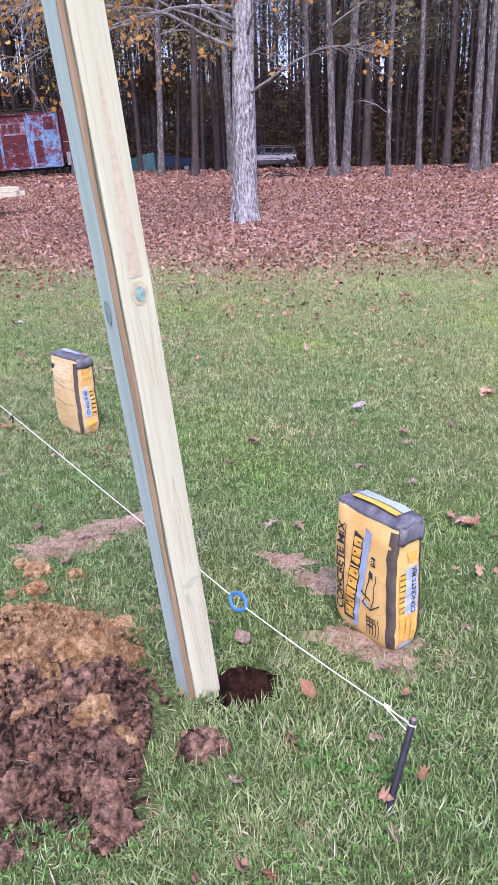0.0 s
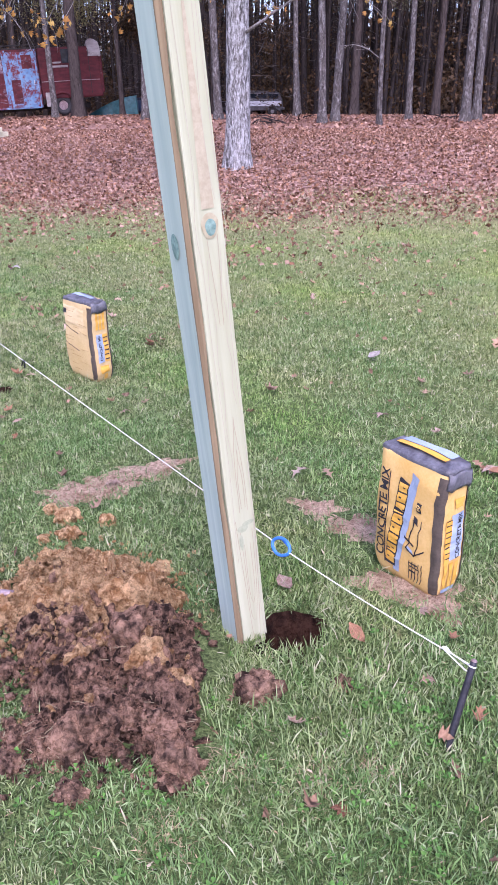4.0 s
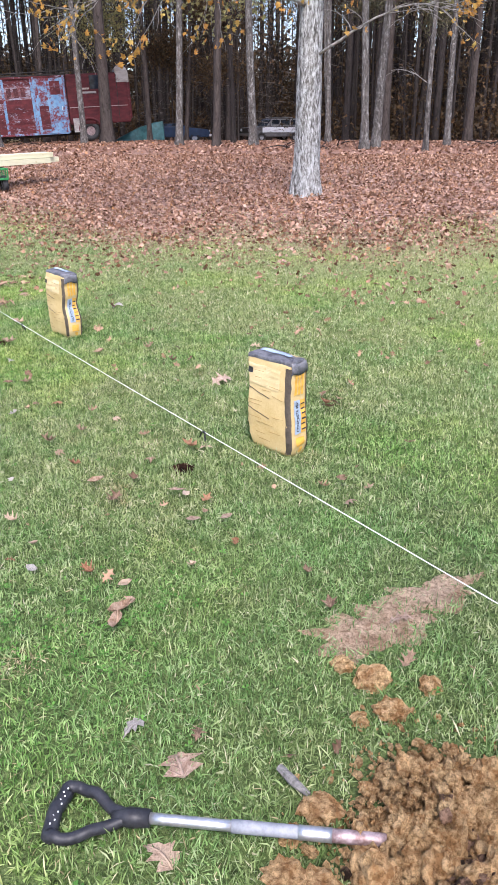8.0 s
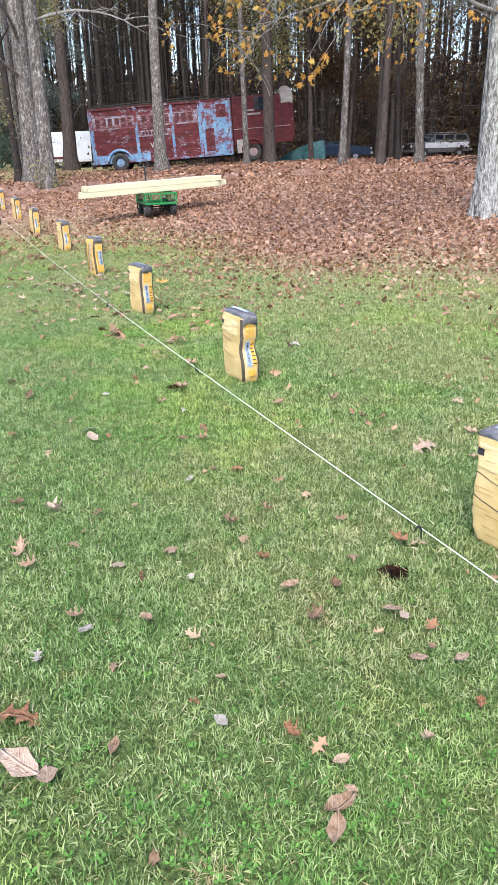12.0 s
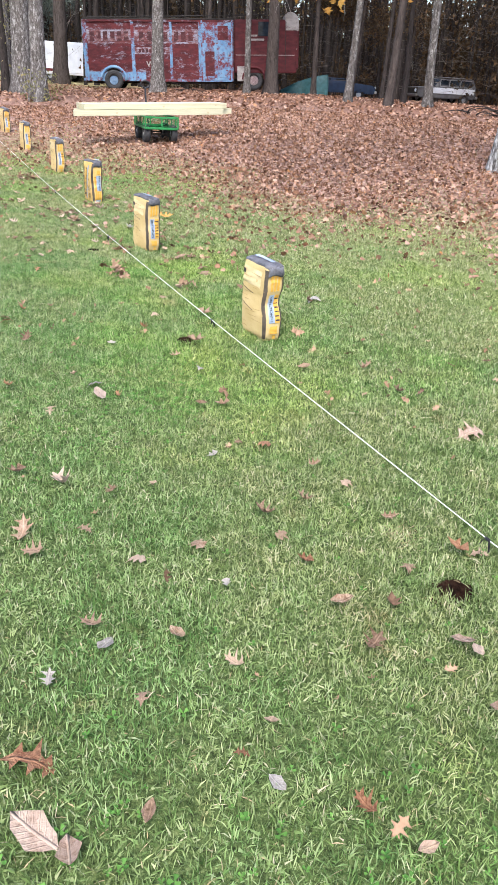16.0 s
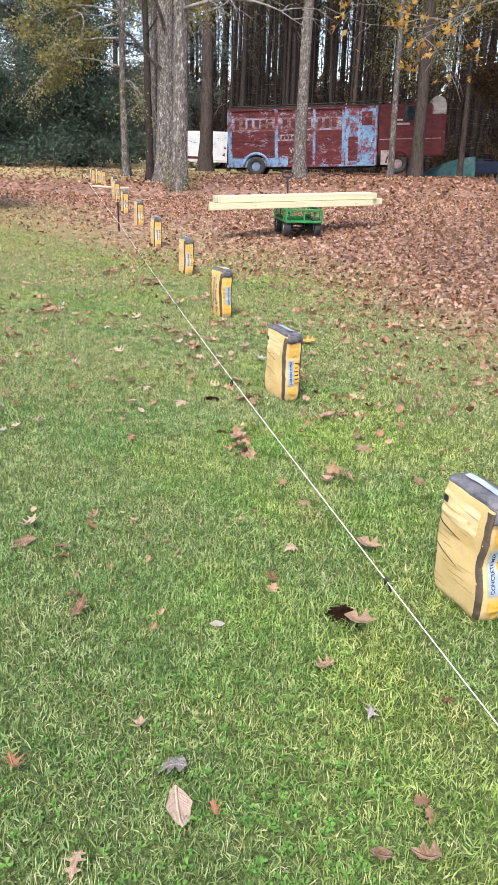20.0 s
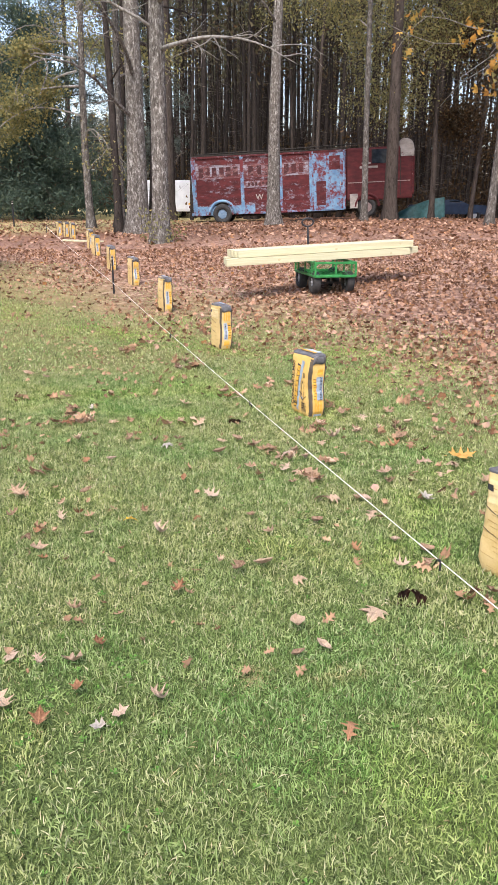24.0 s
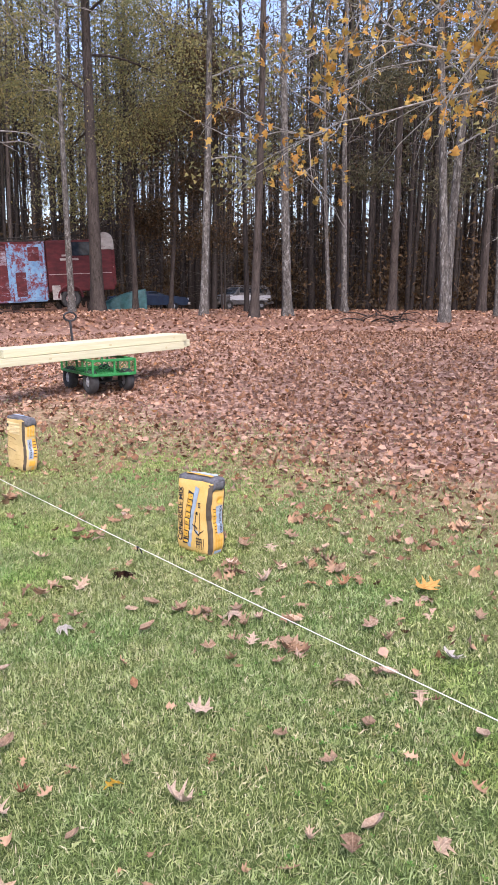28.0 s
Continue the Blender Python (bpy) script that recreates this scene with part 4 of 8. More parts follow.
LEAVES_BY_SPADE = [(-1.25, 1.94, 0.092, "tC"), (-1.23, 1.98, 0.053, "t"), (-0.49, 2.67, 0.055, "p"), (-1.06, 2.18, 0.049, "t"),
    (-0.40, 2.79, 0.052, "t"), (-0.92, 2.34, 0.043, "r"), (-1.26, 2.08, 0.048, "t"), (-0.50, 2.84, 0.065, "b"), (-1.38, 2.14, 0.065, "r"),
    (-0.16, 3.24, 0.058, "b"), (-0.96, 2.52, 0.050, "pO"), (-1.08, 2.50, 0.057, "pO"), (-1.04, 2.55, 0.040, "b"), (-1.57, 2.15, 0.051, "wO"),
    (-1.04, 2.66, 0.061, "r"), (-1.93, 1.91, 0.083, "pO"), (-1.81, 2.03, 0.052, "b"), (-1.12, 2.69, 0.051, "pO"), (-1.66, 2.22, 0.040, "r"),
    (-2.01, 1.93, 0.119, "pO"), (-1.16, 2.72, 0.070, "pO"), (-1.61, 2.32, 0.040, "t"), (-1.39, 2.65, 0.083, "b"), (-2.10, 2.09, 0.127, "rL"),
    (-1.92, 2.32, 0.060, "b"), (-1.73, 2.49, 0.060, "t"), (-1.49, 2.81, 0.071, "tO"), (-1.08, 3.19, 0.065, "t"), (-0.49, 3.75, 0.143, "r"),
    (-1.30, 3.04, 0.050, "b")]
LEAVES_FIRST_HOLE = [(-1.15, 3.19, 0.087, "r"), (-1.90, 2.55, 0.066, "t"), (-2.16, 2.33, 0.053, "w"), (-2.07, 2.47, 0.065, "wO"),
    (0.59, 4.87, 0.090, "p"), (-1.82, 2.79, 0.041, "w"), (-1.62, 2.99, 0.063, "r"), (-2.13, 2.54, 0.071, "b"), (-1.37, 3.34, 0.060, "t"),
    (-1.71, 3.12, 0.050, "b"), (-1.96, 2.98, 0.065, "t"), (-0.82, 4.02, 0.065, "t"), (-2.12, 2.87, 0.067, "p"), (-1.79, 3.23, 0.078, "b"),
    (-1.67, 3.36, 0.062, "b"), (-1.53, 3.55, 0.055, "t"), (-2.42, 2.81, 0.076, "b"), (-1.05, 4.13, 0.142, "pL"), (-2.34, 2.99, 0.057, "b"),
    (-0.82, 4.36, 0.083, "t"), (-1.67, 3.64, 0.057, "t"), (-2.58, 2.85, 0.056, "t"), (-2.51, 2.91, 0.101, "tL"), (-2.21, 3.32, 0.045, "t"),
    (-2.33, 3.22, 0.057, "b"), (-2.06, 3.62, 0.053, "w"), (-1.89, 3.80, 0.076, "r"), (-2.52, 3.24, 0.107, "p"), (1.70, 7.10, 0.134, "p"),
    (-1.99, 3.78, 0.049, "b")]
LEAVES_SECOND_BAG = [(-0.85, 4.85, 0.080, "t"), (-2.71, 3.27, 0.079, "b"), (-1.36, 4.55, 0.070, "b"), (-2.14, 4.14, 0.077, "t"),
    (-2.23, 4.10, 0.054, "b"), (-1.54, 4.80, 0.088, "b"), (-2.83, 3.83, 0.069, "t"), (-1.84, 4.73, 0.074, "b"), (-2.61, 4.07, 0.048, "r"),
    (-2.69, 4.04, 0.109, "pO"), (-3.15, 3.75, 0.100, "r"), (-2.16, 4.68, 0.040, "r"), (-2.76, 4.15, 0.090, "wL"), (-2.35, 4.55, 0.073, "w"),
    (-3.11, 4.00, 0.072, "r"), (1.10, 7.84, 0.146, "p"), (-2.90, 4.25, 0.059, "t"), (-2.52, 4.69, 0.071, "t"), (-3.36, 4.01, 0.052, "w"),
    (-2.47, 4.93, 0.116, "b"), (-2.89, 4.74, 0.049, "w"), (-2.82, 5.07, 0.063, "r"), (-3.33, 4.63, 0.090, "b"), (-2.55, 5.43, 0.119, "b"),
    (-2.82, 5.30, 0.061, "t"), (-1.96, 6.08, 0.122, "w"), (-3.59, 4.92, 0.078, "r"), (-3.64, 5.00, 0.095, "b"), (-2.90, 5.72, 0.056, "b"),
    (-3.47, 5.26, 0.062, "t")]
LEAVES_WALKED_LAWN = [(-3.80, 4.97, 0.114, "b"), (-3.61, 5.16, 0.062, "r"), (-3.84, 5.07, 0.103, "p"), (-3.65, 5.25, 0.068, "t"),
    (-2.86, 5.97, 0.098, "t"), (-2.83, 6.05, 0.155, "b"), (-2.81, 6.48, 0.115, "b"), (-3.33, 6.16, 0.122, "b"), (-2.87, 6.65, 0.096, "b"),
    (-3.40, 6.22, 0.139, "b"), (-3.45, 6.33, 0.170, "b"), (-3.95, 6.11, 0.070, "r"), (-3.10, 6.89, 0.133, "b"), (-3.05, 6.98, 0.125, "b"),
    (-4.62, 5.93, 0.050, "w"), (-3.31, 7.12, 0.087, "t"), (-4.58, 5.99, 0.057, "p"), (-4.50, 6.08, 0.074, "p"), (-4.17, 6.42, 0.060, "b"),
    (-4.10, 6.49, 0.062, "pO"), (-4.78, 5.89, 0.084, "r"), (-3.16, 7.37, 0.131, "b"), (-3.57, 7.02, 0.130, "b"), (-3.97, 6.75, 0.103, "t"),
    (-4.75, 6.05, 0.066, "r"), (-4.93, 5.93, 0.105, "tL"), (-4.21, 6.58, 0.101, "t"), (-4.84, 6.18, 0.081, "t"), (-4.94, 6.15, 0.058, "p"),
    (-4.80, 6.28, 0.061, "r")]
LEAVES_THIRD_BAG = [(-3.82, 7.22, 0.138, "b"), (-3.92, 7.15, 0.074, "p"), (-5.05, 6.15, 0.059, "p"), (-4.28, 6.90, 0.061, "t"),
    (-3.84, 7.32, 0.100, "b"), (-4.69, 6.69, 0.075, "r"), (-4.11, 7.21, 0.067, "r"), (-4.98, 6.45, 0.063, "b"), (-3.97, 7.37, 0.080, "p"),
    (-4.44, 6.98, 0.085, "t"), (-4.52, 6.90, 0.084, "b"), (-4.62, 6.96, 0.058, "t"), (-4.10, 7.61, 0.091, "t"), (-4.50, 7.27, 0.064, "b"),
    (-4.33, 7.46, 0.084, "b"), (-3.88, 7.89, 0.120, "w"), (-5.42, 6.61, 0.069, "p"), (-4.16, 7.79, 0.080, "p"), (-5.31, 6.78, 0.049, "r"),
    (-4.95, 7.13, 0.098, "p"), (-4.62, 7.42, 0.066, "b"), (-5.52, 6.62, 0.140, "tL"), (-4.30, 7.76, 0.075, "t"), (-4.36, 7.74, 0.096, "b"),
    (-4.85, 7.32, 0.046, "r"), (-5.38, 6.86, 0.084, "t"), (-5.23, 7.02, 0.052, "b"), (-4.08, 8.07, 0.086, "b"), (-5.14, 7.24, 0.069, "y"),
    (-4.12, 8.20, 0.091, "p")]
LEAVES_PALE_LAWN = [(-5.50, 6.96, 0.062, "b"), (-5.86, 6.66, 0.074, "p"), (-5.48, 7.01, 0.063, "r"), (-3.75, 8.58, 0.159, "oL"),
    (-4.87, 7.59, 0.096, "p"), (-5.44, 7.15, 0.066, "p"), (-5.67, 6.96, 0.041, "b"), (-5.39, 7.22, 0.056, "r"), (-4.48, 8.06, 0.170, "b"),
    (-5.68, 7.13, 0.068, "b"), (-4.44, 8.29, 0.141, "t"), (-5.83, 7.03, 0.078, "b"), (-4.64, 8.11, 0.082, "p"), (-5.53, 7.31, 0.054, "t"),
    (-3.51, 9.20, 0.147, "b"), (-3.19, 9.49, 0.170, "t"), (-4.12, 8.67, 0.098, "r"), (-5.10, 7.80, 0.056, "r"), (-5.48, 7.46, 0.074, "b"),
    (-4.82, 8.06, 0.073, "t"), (-4.65, 8.27, 0.100, "b"), (-5.89, 7.21, 0.055, "o"), (-4.27, 8.69, 0.114, "r"), (-4.10, 8.85, 0.145, "b"),
    (-5.79, 7.36, 0.127, "tL"), (-3.90, 9.05, 0.115, "t"), (-3.68, 9.27, 0.135, "b"), (-4.69, 8.39, 0.109, "p"), (-4.14, 8.99, 0.113, "b"),
    (-4.81, 8.41, 0.124, "b")]
LEAVES_LEAFY_LAWN = [(-5.99, 7.39, 0.108, "b"), (-4.25, 8.96, 0.130, "t"), (-5.06, 8.26, 0.095, "b"), (-4.50, 8.77, 0.118, "p"),
    (-4.92, 8.48, 0.112, "b"), (-5.88, 7.67, 0.145, "b"), (-5.59, 7.95, 0.061, "p"), (-5.71, 7.89, 0.073, "r"), (-4.65, 8.90, 0.129, "b"),
    (-5.05, 8.55, 0.092, "b"), (-5.41, 8.32, 0.092, "w"), (-4.64, 9.03, 0.131, "p"), (-5.38, 8.42, 0.080, "t"), (-4.05, 9.72, 0.170, "p"),
    (-4.55, 9.30, 0.113, "b"), (-5.66, 8.34, 0.087, "b"), (-5.94, 8.22, 0.091, "t"), (-6.57, 7.67, 0.088, "t"), (-6.53, 7.75, 0.095, "p"),
    (-5.39, 8.80, 0.109, "t"), (-5.56, 8.70, 0.144, "b"), (-5.94, 8.67, 0.082, "t"), (-6.11, 8.55, 0.143, "p"), (-6.20, 8.53, 0.158, "r"),
    (-6.73, 8.08, 0.117, "b"), (-6.23, 8.66, 0.170, "b"), (-5.65, 9.21, 0.104, "t"), (-6.31, 8.78, 0.165, "b"), (-6.20, 8.88, 0.067, "w"),
    (-5.49, 9.61, 0.144, "b")]
LEAVES_FOURTH_BAG = [(-5.09, 10.03, 0.126, "b"), (-5.23, 9.97, 0.133, "p"), (-6.88, 8.49, 0.117, "p"), (-6.97, 8.56, 0.086, "b"),
    (-7.10, 8.51, 0.086, "r"), (-6.26, 9.28, 0.124, "t"), (-6.55, 9.14, 0.138, "b"), (-6.82, 8.96, 0.157, "b"), (-6.12, 10.30, 0.170, "p"),
    (-6.07, 10.41, 0.170, "b"), (-7.01, 9.63, 0.082, "t"), (-6.18, 10.56, 0.170, "b"), (-7.27, 9.80, 0.120, "t"), (-6.93, 10.84, 0.170, "b"),
    (-6.90, 11.02, 0.170, "r"), (-6.88, 11.41, 0.170, "t"), (-7.43, 11.89, 0.170, "r"), (-8.88, 12.21, 0.170, "b")]
SKIN_OF = {"p": "pink", "t": "tan", "r": "rust", "b": "brown", "w": "white", "y": "yellow", "o": "orange"}
FORMS_OF = {"L": (0, 1, 3), "O": (4, 4, 5), "C": (5, 6), "": (0, 1, 2, 2, 3, 5, 6)}
heaps = []
random.seed(11)
fallen_leaf(0.212, 1.215, 0.085, "pink", 4, 110, 0.03)
for spots_ in (LEAVES_BY_POST, LEAVES_BY_SPADE, LEAVES_FIRST_HOLE, LEAVES_SECOND_BAG, LEAVES_WALKED_LAWN, LEAVES_THIRD_BAG, LEAVES_PALE_LAWN, LEAVES_LEAFY_LAWN, LEAVES_FOURTH_BAG):
    for x_, y_, s_, k_2 in spots_:
        wide_ = s_ > 0.122 and len(k_2) == 1                    # the widest spots are several leaves together
        fallen_leaf(x_, y_, s_ * 0.62 if wide_ else s_, SKIN_OF[k_2[0]], random.choice(FORMS_OF[k_2[1:]]), None, random.uniform(0.022, 0.036))
        if wide_:
            heaps.append((x_, y_, s_))
hx_, hy_, hs_ = np.repeat(np.array(heaps), 4, axis=0).T
leaf_stuff("leaf_scatter", hx_ + rng.normal(0, 0.06, len(hx_)), hy_ + rng.normal(0, 0.06, len(hx_)), hs_ * rng.uniform(0.4, 0.65, len(hx_)),
           "crumpled brown leaves caught together in the grass", MAT_SCATTER, kinds=("lobed", "rough", "maple", "rough", "lobed"), high=0.045, tilt=1.2)
for cx_, cy_, n_ in [(-4.87, 8.45, 4), (-4.52, 8.04, 5), (-4.68, 8.32, 4), (-4.37, 7.78, 2), (-4.49, 8.83, 4), (-4.11, 9.8, 5), (-4.13, 9.31, 6),
                     (-4.61, 9.36, 5), (-3.72, 8.29, 4), (-5.47, 8.87, 3), (-5.51, 9.53, 3), (-6.19, 8.6, 4), (-7.04, 11.06, 5)]:
    for i_ in range(n_):
        fallen_leaf(random.gauss(cx_, 0.12), random.gauss(cy_, 0.12), random.uniform(0.05, 0.11), random.choice(["pink", "brown", "tan", "rust", "brown"]), random.randrange(7), None, 0.02)

# ---------------------------------------------------------------- fence post


def wood_post(name, length, size=0.089):
    """A square treated post standing on its end at the origin, with a brown wane along one edge."""
    root = new(name)
    s = size / 2
    bm = bmesh.new()
    box(bm, (size - 0.012, size, length), Matrix.Translation((0.006, 0, length / 2)), 0.004)
    part("face", bm, MAT_PINE_FACE, root)
    # thin slab on the left side, coloured as lit by sky alone
    bm = bmesh.new()
    box(bm, (0.010, size - 0.004, length - 0.002), Matrix.Translation((-s + 0.001, 0.002, length / 2)), 0.002)
    part("blue_face", bm, MAT_PINE_SKYLIT, root, "side of the post tinted bluish grey for sky light")
    # the wane is an uneven strip that wraps the near edge
    k = 40
    bm = bmesh.new()
    prev = None
    for i in range(k + 1):
        z = 0.004 + (length - 0.008) * i / k
        w1 = 0.0065 + 0.002 * math.sin(i * 0.5) + 0.002 * math.sin(i * 1.3)
        w2 = 0.0045 + 0.0015 * math.sin(i * 0.7 + 2)
        row = [bm.verts.new(c) for c in ((-s - 0.0055, -s + 0.002 + w2, z), (-s - 0.0055, -s + 0.003, z), (-s + 0.003, -s - 0.0012, z),
                                         (-s + w1, -s - 0.0012, z))]
        if prev:
            for a in range(3):
                bm.faces.new((prev[a], prev[a + 1], row[a + 1], row[a]))
        prev = row
    part("wane", bm, MAT_PINE_WANE, root, "brown barky strip along the edge")
    return root


def disc(rx, rz, y, cx, cz, n=20, dome=0.0015):
    """A flat oval on the front face."""
    bm = bmesh.new()
    c = bm.verts.new((cx, y - dome, cz))
    ring = [bm.verts.new((cx + rx * math.cos(a) * (1 + 0.06 * math.sin(3 * a)), y, cz + rz * math.sin(a)))
            for a in (2 * math.pi * i / n for i in range(n))]
    for i in range(n):
        bm.faces.new((c, ring[(i + 1) % n], ring[i]))
    return bm


def grain_line(pts, w, y):
    bm = bmesh.new()
    prev = None
    for x, z in pts:
        row = [bm.verts.new((x - w / 2, y, z)), bm.verts.new((x + w / 2, y, z))]
        if prev:
            bm.faces.new((prev[0], prev[1], row[1], row[0]))
        prev = row
    return bm


post = wood_post("fence_post", 2.44)
axis = Vector((-0.092, -0.068, 1)).normalized()
turn = Vector((0, 0, 1)).rotation_difference(axis).to_matrix().to_4x4()
post.matrix_world = Matrix.Translation((0.094, 1.030, -0.018)) @ turn @ pose(0, 0, 0, 0, 0, 33.1)
tagged(post, label="leaning square treated pine fence post, one side tinted as skylit", category="post")
yf = -0.0455
for cx_, cz_, r_ in ((0.010, 1.17, 0.021), (0.004, 1.86, 0.008)):
    part("knot_ring", disc(r_ * 1.0, r_ * 1.3, yf - 0.0004, cx_, cz_), MAT_KNOT_RING, post)
    part("knot", disc(r_ * 0.62, r_ * 0.85, yf - 0.0012, cx_ + 0.001, cz_ - 0.003), MAT_KNOT, post, "greenish round knot")
side_knot = disc(0.016, 0.028, 0, 0, 0)
bmesh.ops.transform(side_knot, matrix=pose(-0.0505, 0.008, 1.13, 0, 0, -90), verts=side_knot.verts)
part("knot", side_knot, MAT_KNOT, post, "greenish round knot")
for cx_, cz_, rx_, rz_ in ((0.004, 0.40, 0.016, 0.011), (0.022, 0.412, 0.018, 0.007), (-0.004, 0.36, 0.006, 0.025)):
    part("stain", disc(rx_, rz_, yf - 0.0003, cx_, cz_, 20, 0.0003), MAT_STAIN, post, "green preservative stain")
# flame-shaped grain on the face: rounded tongues below, pointed ones higher up
for z0_, h_, w_, up_ in ((0.03, 0.40, 0.027, 1), (0.09, 0.30, 0.018, 1), (0.15, 0.20, 0.010, 1), (0.45, 0.27, 0.013, -1), (0.46, 0.17, 0.007, -1), (0.95, 0.2, 0.012, 1)):
    pts_ = []
    for i in range(33):
        a = i / 32 * 2 - 1
        pts_.append((0.012 + w_ * a + 0.002 * math.sin(7 * a + z0_ * 20), z0_ + h_ * (abs(a) ** 3.2 if up_ > 0 else 1 - abs(a) ** 1.6)))
    part("grain_line", grain_line(pts_, 0.0016, yf - 0.0003), MAT_FLAME, post)
bm_ = bmesh.new()
prev_ = None
for i in range(25):
    t_ = i / 24
    row_ = [bm_.verts.new((0.010 + q_ * (0.0145 * (1 - t_) ** 0.8 + 0.0006) - 0.004 * t_, yf - 0.0003, 1.205 + 0.42 * t_)) for q_ in (-1, 1)]
    if prev_:
        bm_.faces.new((prev_[0], prev_[1], row_[1], row_[0]))
    prev_ = row_
part("heartwood_flame", bm_, MAT_HEART, post, "long brownish flame of heartwood above the knot")
for x0_, a_, b_ in ((0.036, 0.02, 2.3), (-0.017, 0.3, 2.4), (0.024, 0.75, 1.12), (0.022, 1.22, 2.4), (-0.006, 0.55, 1.1)):
    pts_ = [(x0_ + 0.003 * math.sin(i * 0.5 + x0_ * 90) - (0.012 * math.exp(-((a_ + (b_ - a_) * i / 40 - 1.17) / 0.05) ** 2) * (1 if x0_ < 0 else -1)),
             a_ + (b_ - a_) * i / 40) for i in range(41)]
    part("grain_line", grain_line(pts_, 0.0011, yf - 0.0003), MAT_GRAIN, post)

# ---------------------------------------------------------------- bags of concrete mix
BAG_W, BAG_T, BAG_H = 0.262, 0.118, 0.425


def round_square(a, n):
    """A point on a square with rounded corners."""
    c, s = math.cos(a), math.sin(a)
    return math.copysign(abs(c) ** (2 / n), c), math.copysign(abs(s) ** (2 / n), s)


class BagForm:
    """The sagging form of one full paper bag, standing on its end."""

    def __init__(self, seed, crease=0.0, tilt=0.0, slump=0.0):
        self.seed, self.crease, self.tilt, self.slump = seed, crease, tilt, slump

    def girth(self, z):
        t = z / BAG_H
        base = 0.90 + 0.10 * min(1, t / 0.12) - 0.03 * math.sin(math.pi * t)
        return base + 0.05 * math.exp(-((t - 0.25) / 0.22) ** 2), (0.90 + 0.10 * min(1, t / 0.06)) * (1 - 0.10 * max(0, (t - 0.82) / 0.18) ** 1.5) + 0.08 * math.sin(math.pi * min(1, t * 1.05))

    def warp(self, p):
        x, y, z = p
        s, t = self.seed, z / BAG_H
        n = noise.noise_vector((x * 6 + s, y * 6 - s, z * 7 + s)) * 0.007
        f = noise.noise_vector((x * 16 + s, y * 16, z * 48 - s)) * 0.0042
        dent = self.crease * math.exp(-((t - 0.52) / 0.13) ** 2)
        return Vector((x * (1 - 0.10 * dent) + n.x + f.x + self.slump * 0.008 * math.sin(3 * t) + self.tilt * z * 0.3,
                       y + n.y + f.y + dent * 0.022 * (1 if y < 0 else 0.6) + self.tilt * z,
                       max(0.0, z + (n.z + f.z) * min(1, z / 0.04))))

    def wide(self, u, z, out=0.0):
        gy, gx = self.girth(z)
        k = (1 - min(0.999, abs(u)) ** 9) ** (1 / 9)
        return self.warp((-(BAG_T / 2) * gx * k - out, u * BAG_W / 2 * gy, z))

    def narrow(self, u, z, out=0.0):
        gy, gx = self.girth(z)
        k = (1 - min(0.999, abs(u)) ** 9) ** (1 / 9)
        return self.warp((u * BAG_T / 2 * gx, -(BAG_W / 2) * gy * k - out, z))

    def body(self):
        bm = bmesh.new()
        rows, k, n = 24, 48, 9.0
        prev = None
        for i in range(rows + 1):
            z = BAG_H * i / rows
            gy, gx = self.girth(z)
            row = []
            for j in range(k):
                a = 2 * math.pi * j / k
                c, s = round_square(a, n)
                row.append(bm.verts.new(self.warp((c * 0.98 * BAG_T / 2 * gx, s * 0.985 * BAG_W / 2 * gy, z))))
            if prev:
                for j in range(k):
                    bm.faces.new((prev[j], prev[(j + 1) % k], row[(j + 1) % k], row[j]))
            else:
                bm.faces.new(row[::-1])
            prev = row
        bm.faces.new(prev)
        return bm

    def patch(self, face, u0, u1, z0, z1, out=0.0016, nu=8, nz=14):
        """A printed field that follows the paper."""
        put = self.wide if face == "wide" else self.narrow
        bm = bmesh.new()
        g = [[bm.verts.new(put(u0 + (u1 - u0) * i / nu, z0 + (z1 - z0) * j / nz, out)) for i in range(nu + 1)] for j in range(nz + 1)]
        for j in range(nz):
            for i in range(nu):
                bm.faces.new((g[j][i], g[j][i + 1], g[j + 1][i + 1], g[j + 1][i]))
        bmesh.ops.recalc_face_normals(bm, faces=bm.faces)
        return bm

    def slant(self, face, pts, out=0.0018):
        """A printed shape given as corners (u, z), each side cut finely."""
        put = self.wide if face == "wide" else self.narrow
        a, b, c, d = [Vector(p) for p in pts]
        bm = bmesh.new()
        nu, nz = 4, 16
        g = []
        for j in range(nz + 1):
            lo, hi = a.lerp(d, j / nz), b.lerp(c, j / nz)
            g.append([bm.verts.new(put(*lo.lerp(hi, i / nu), out)) for i in range(nu + 1)])
        for j in range(nz):
            for i in range(nu):
                bm.faces.new((g[j][i], g[j][i + 1], g[j + 1][i + 1], g[j + 1][i]))
        return bm

    def words(self, face, body, size, u, z, out=0.0024, flip=1):
        """Lettering that reads upwards along the face."""
        me = text_mesh(body, size)
        put = self.wide if face == "wide" else self.narrow
        half = (BAG_W if face == "wide" else BAG_T) / 2
        for v in me.vertices:
            x, y = v.co.x, v.co.y
            v.co = put(u - flip * y / half * (1 if face == "wide" else -1) * -1, z + x, out)
        return me


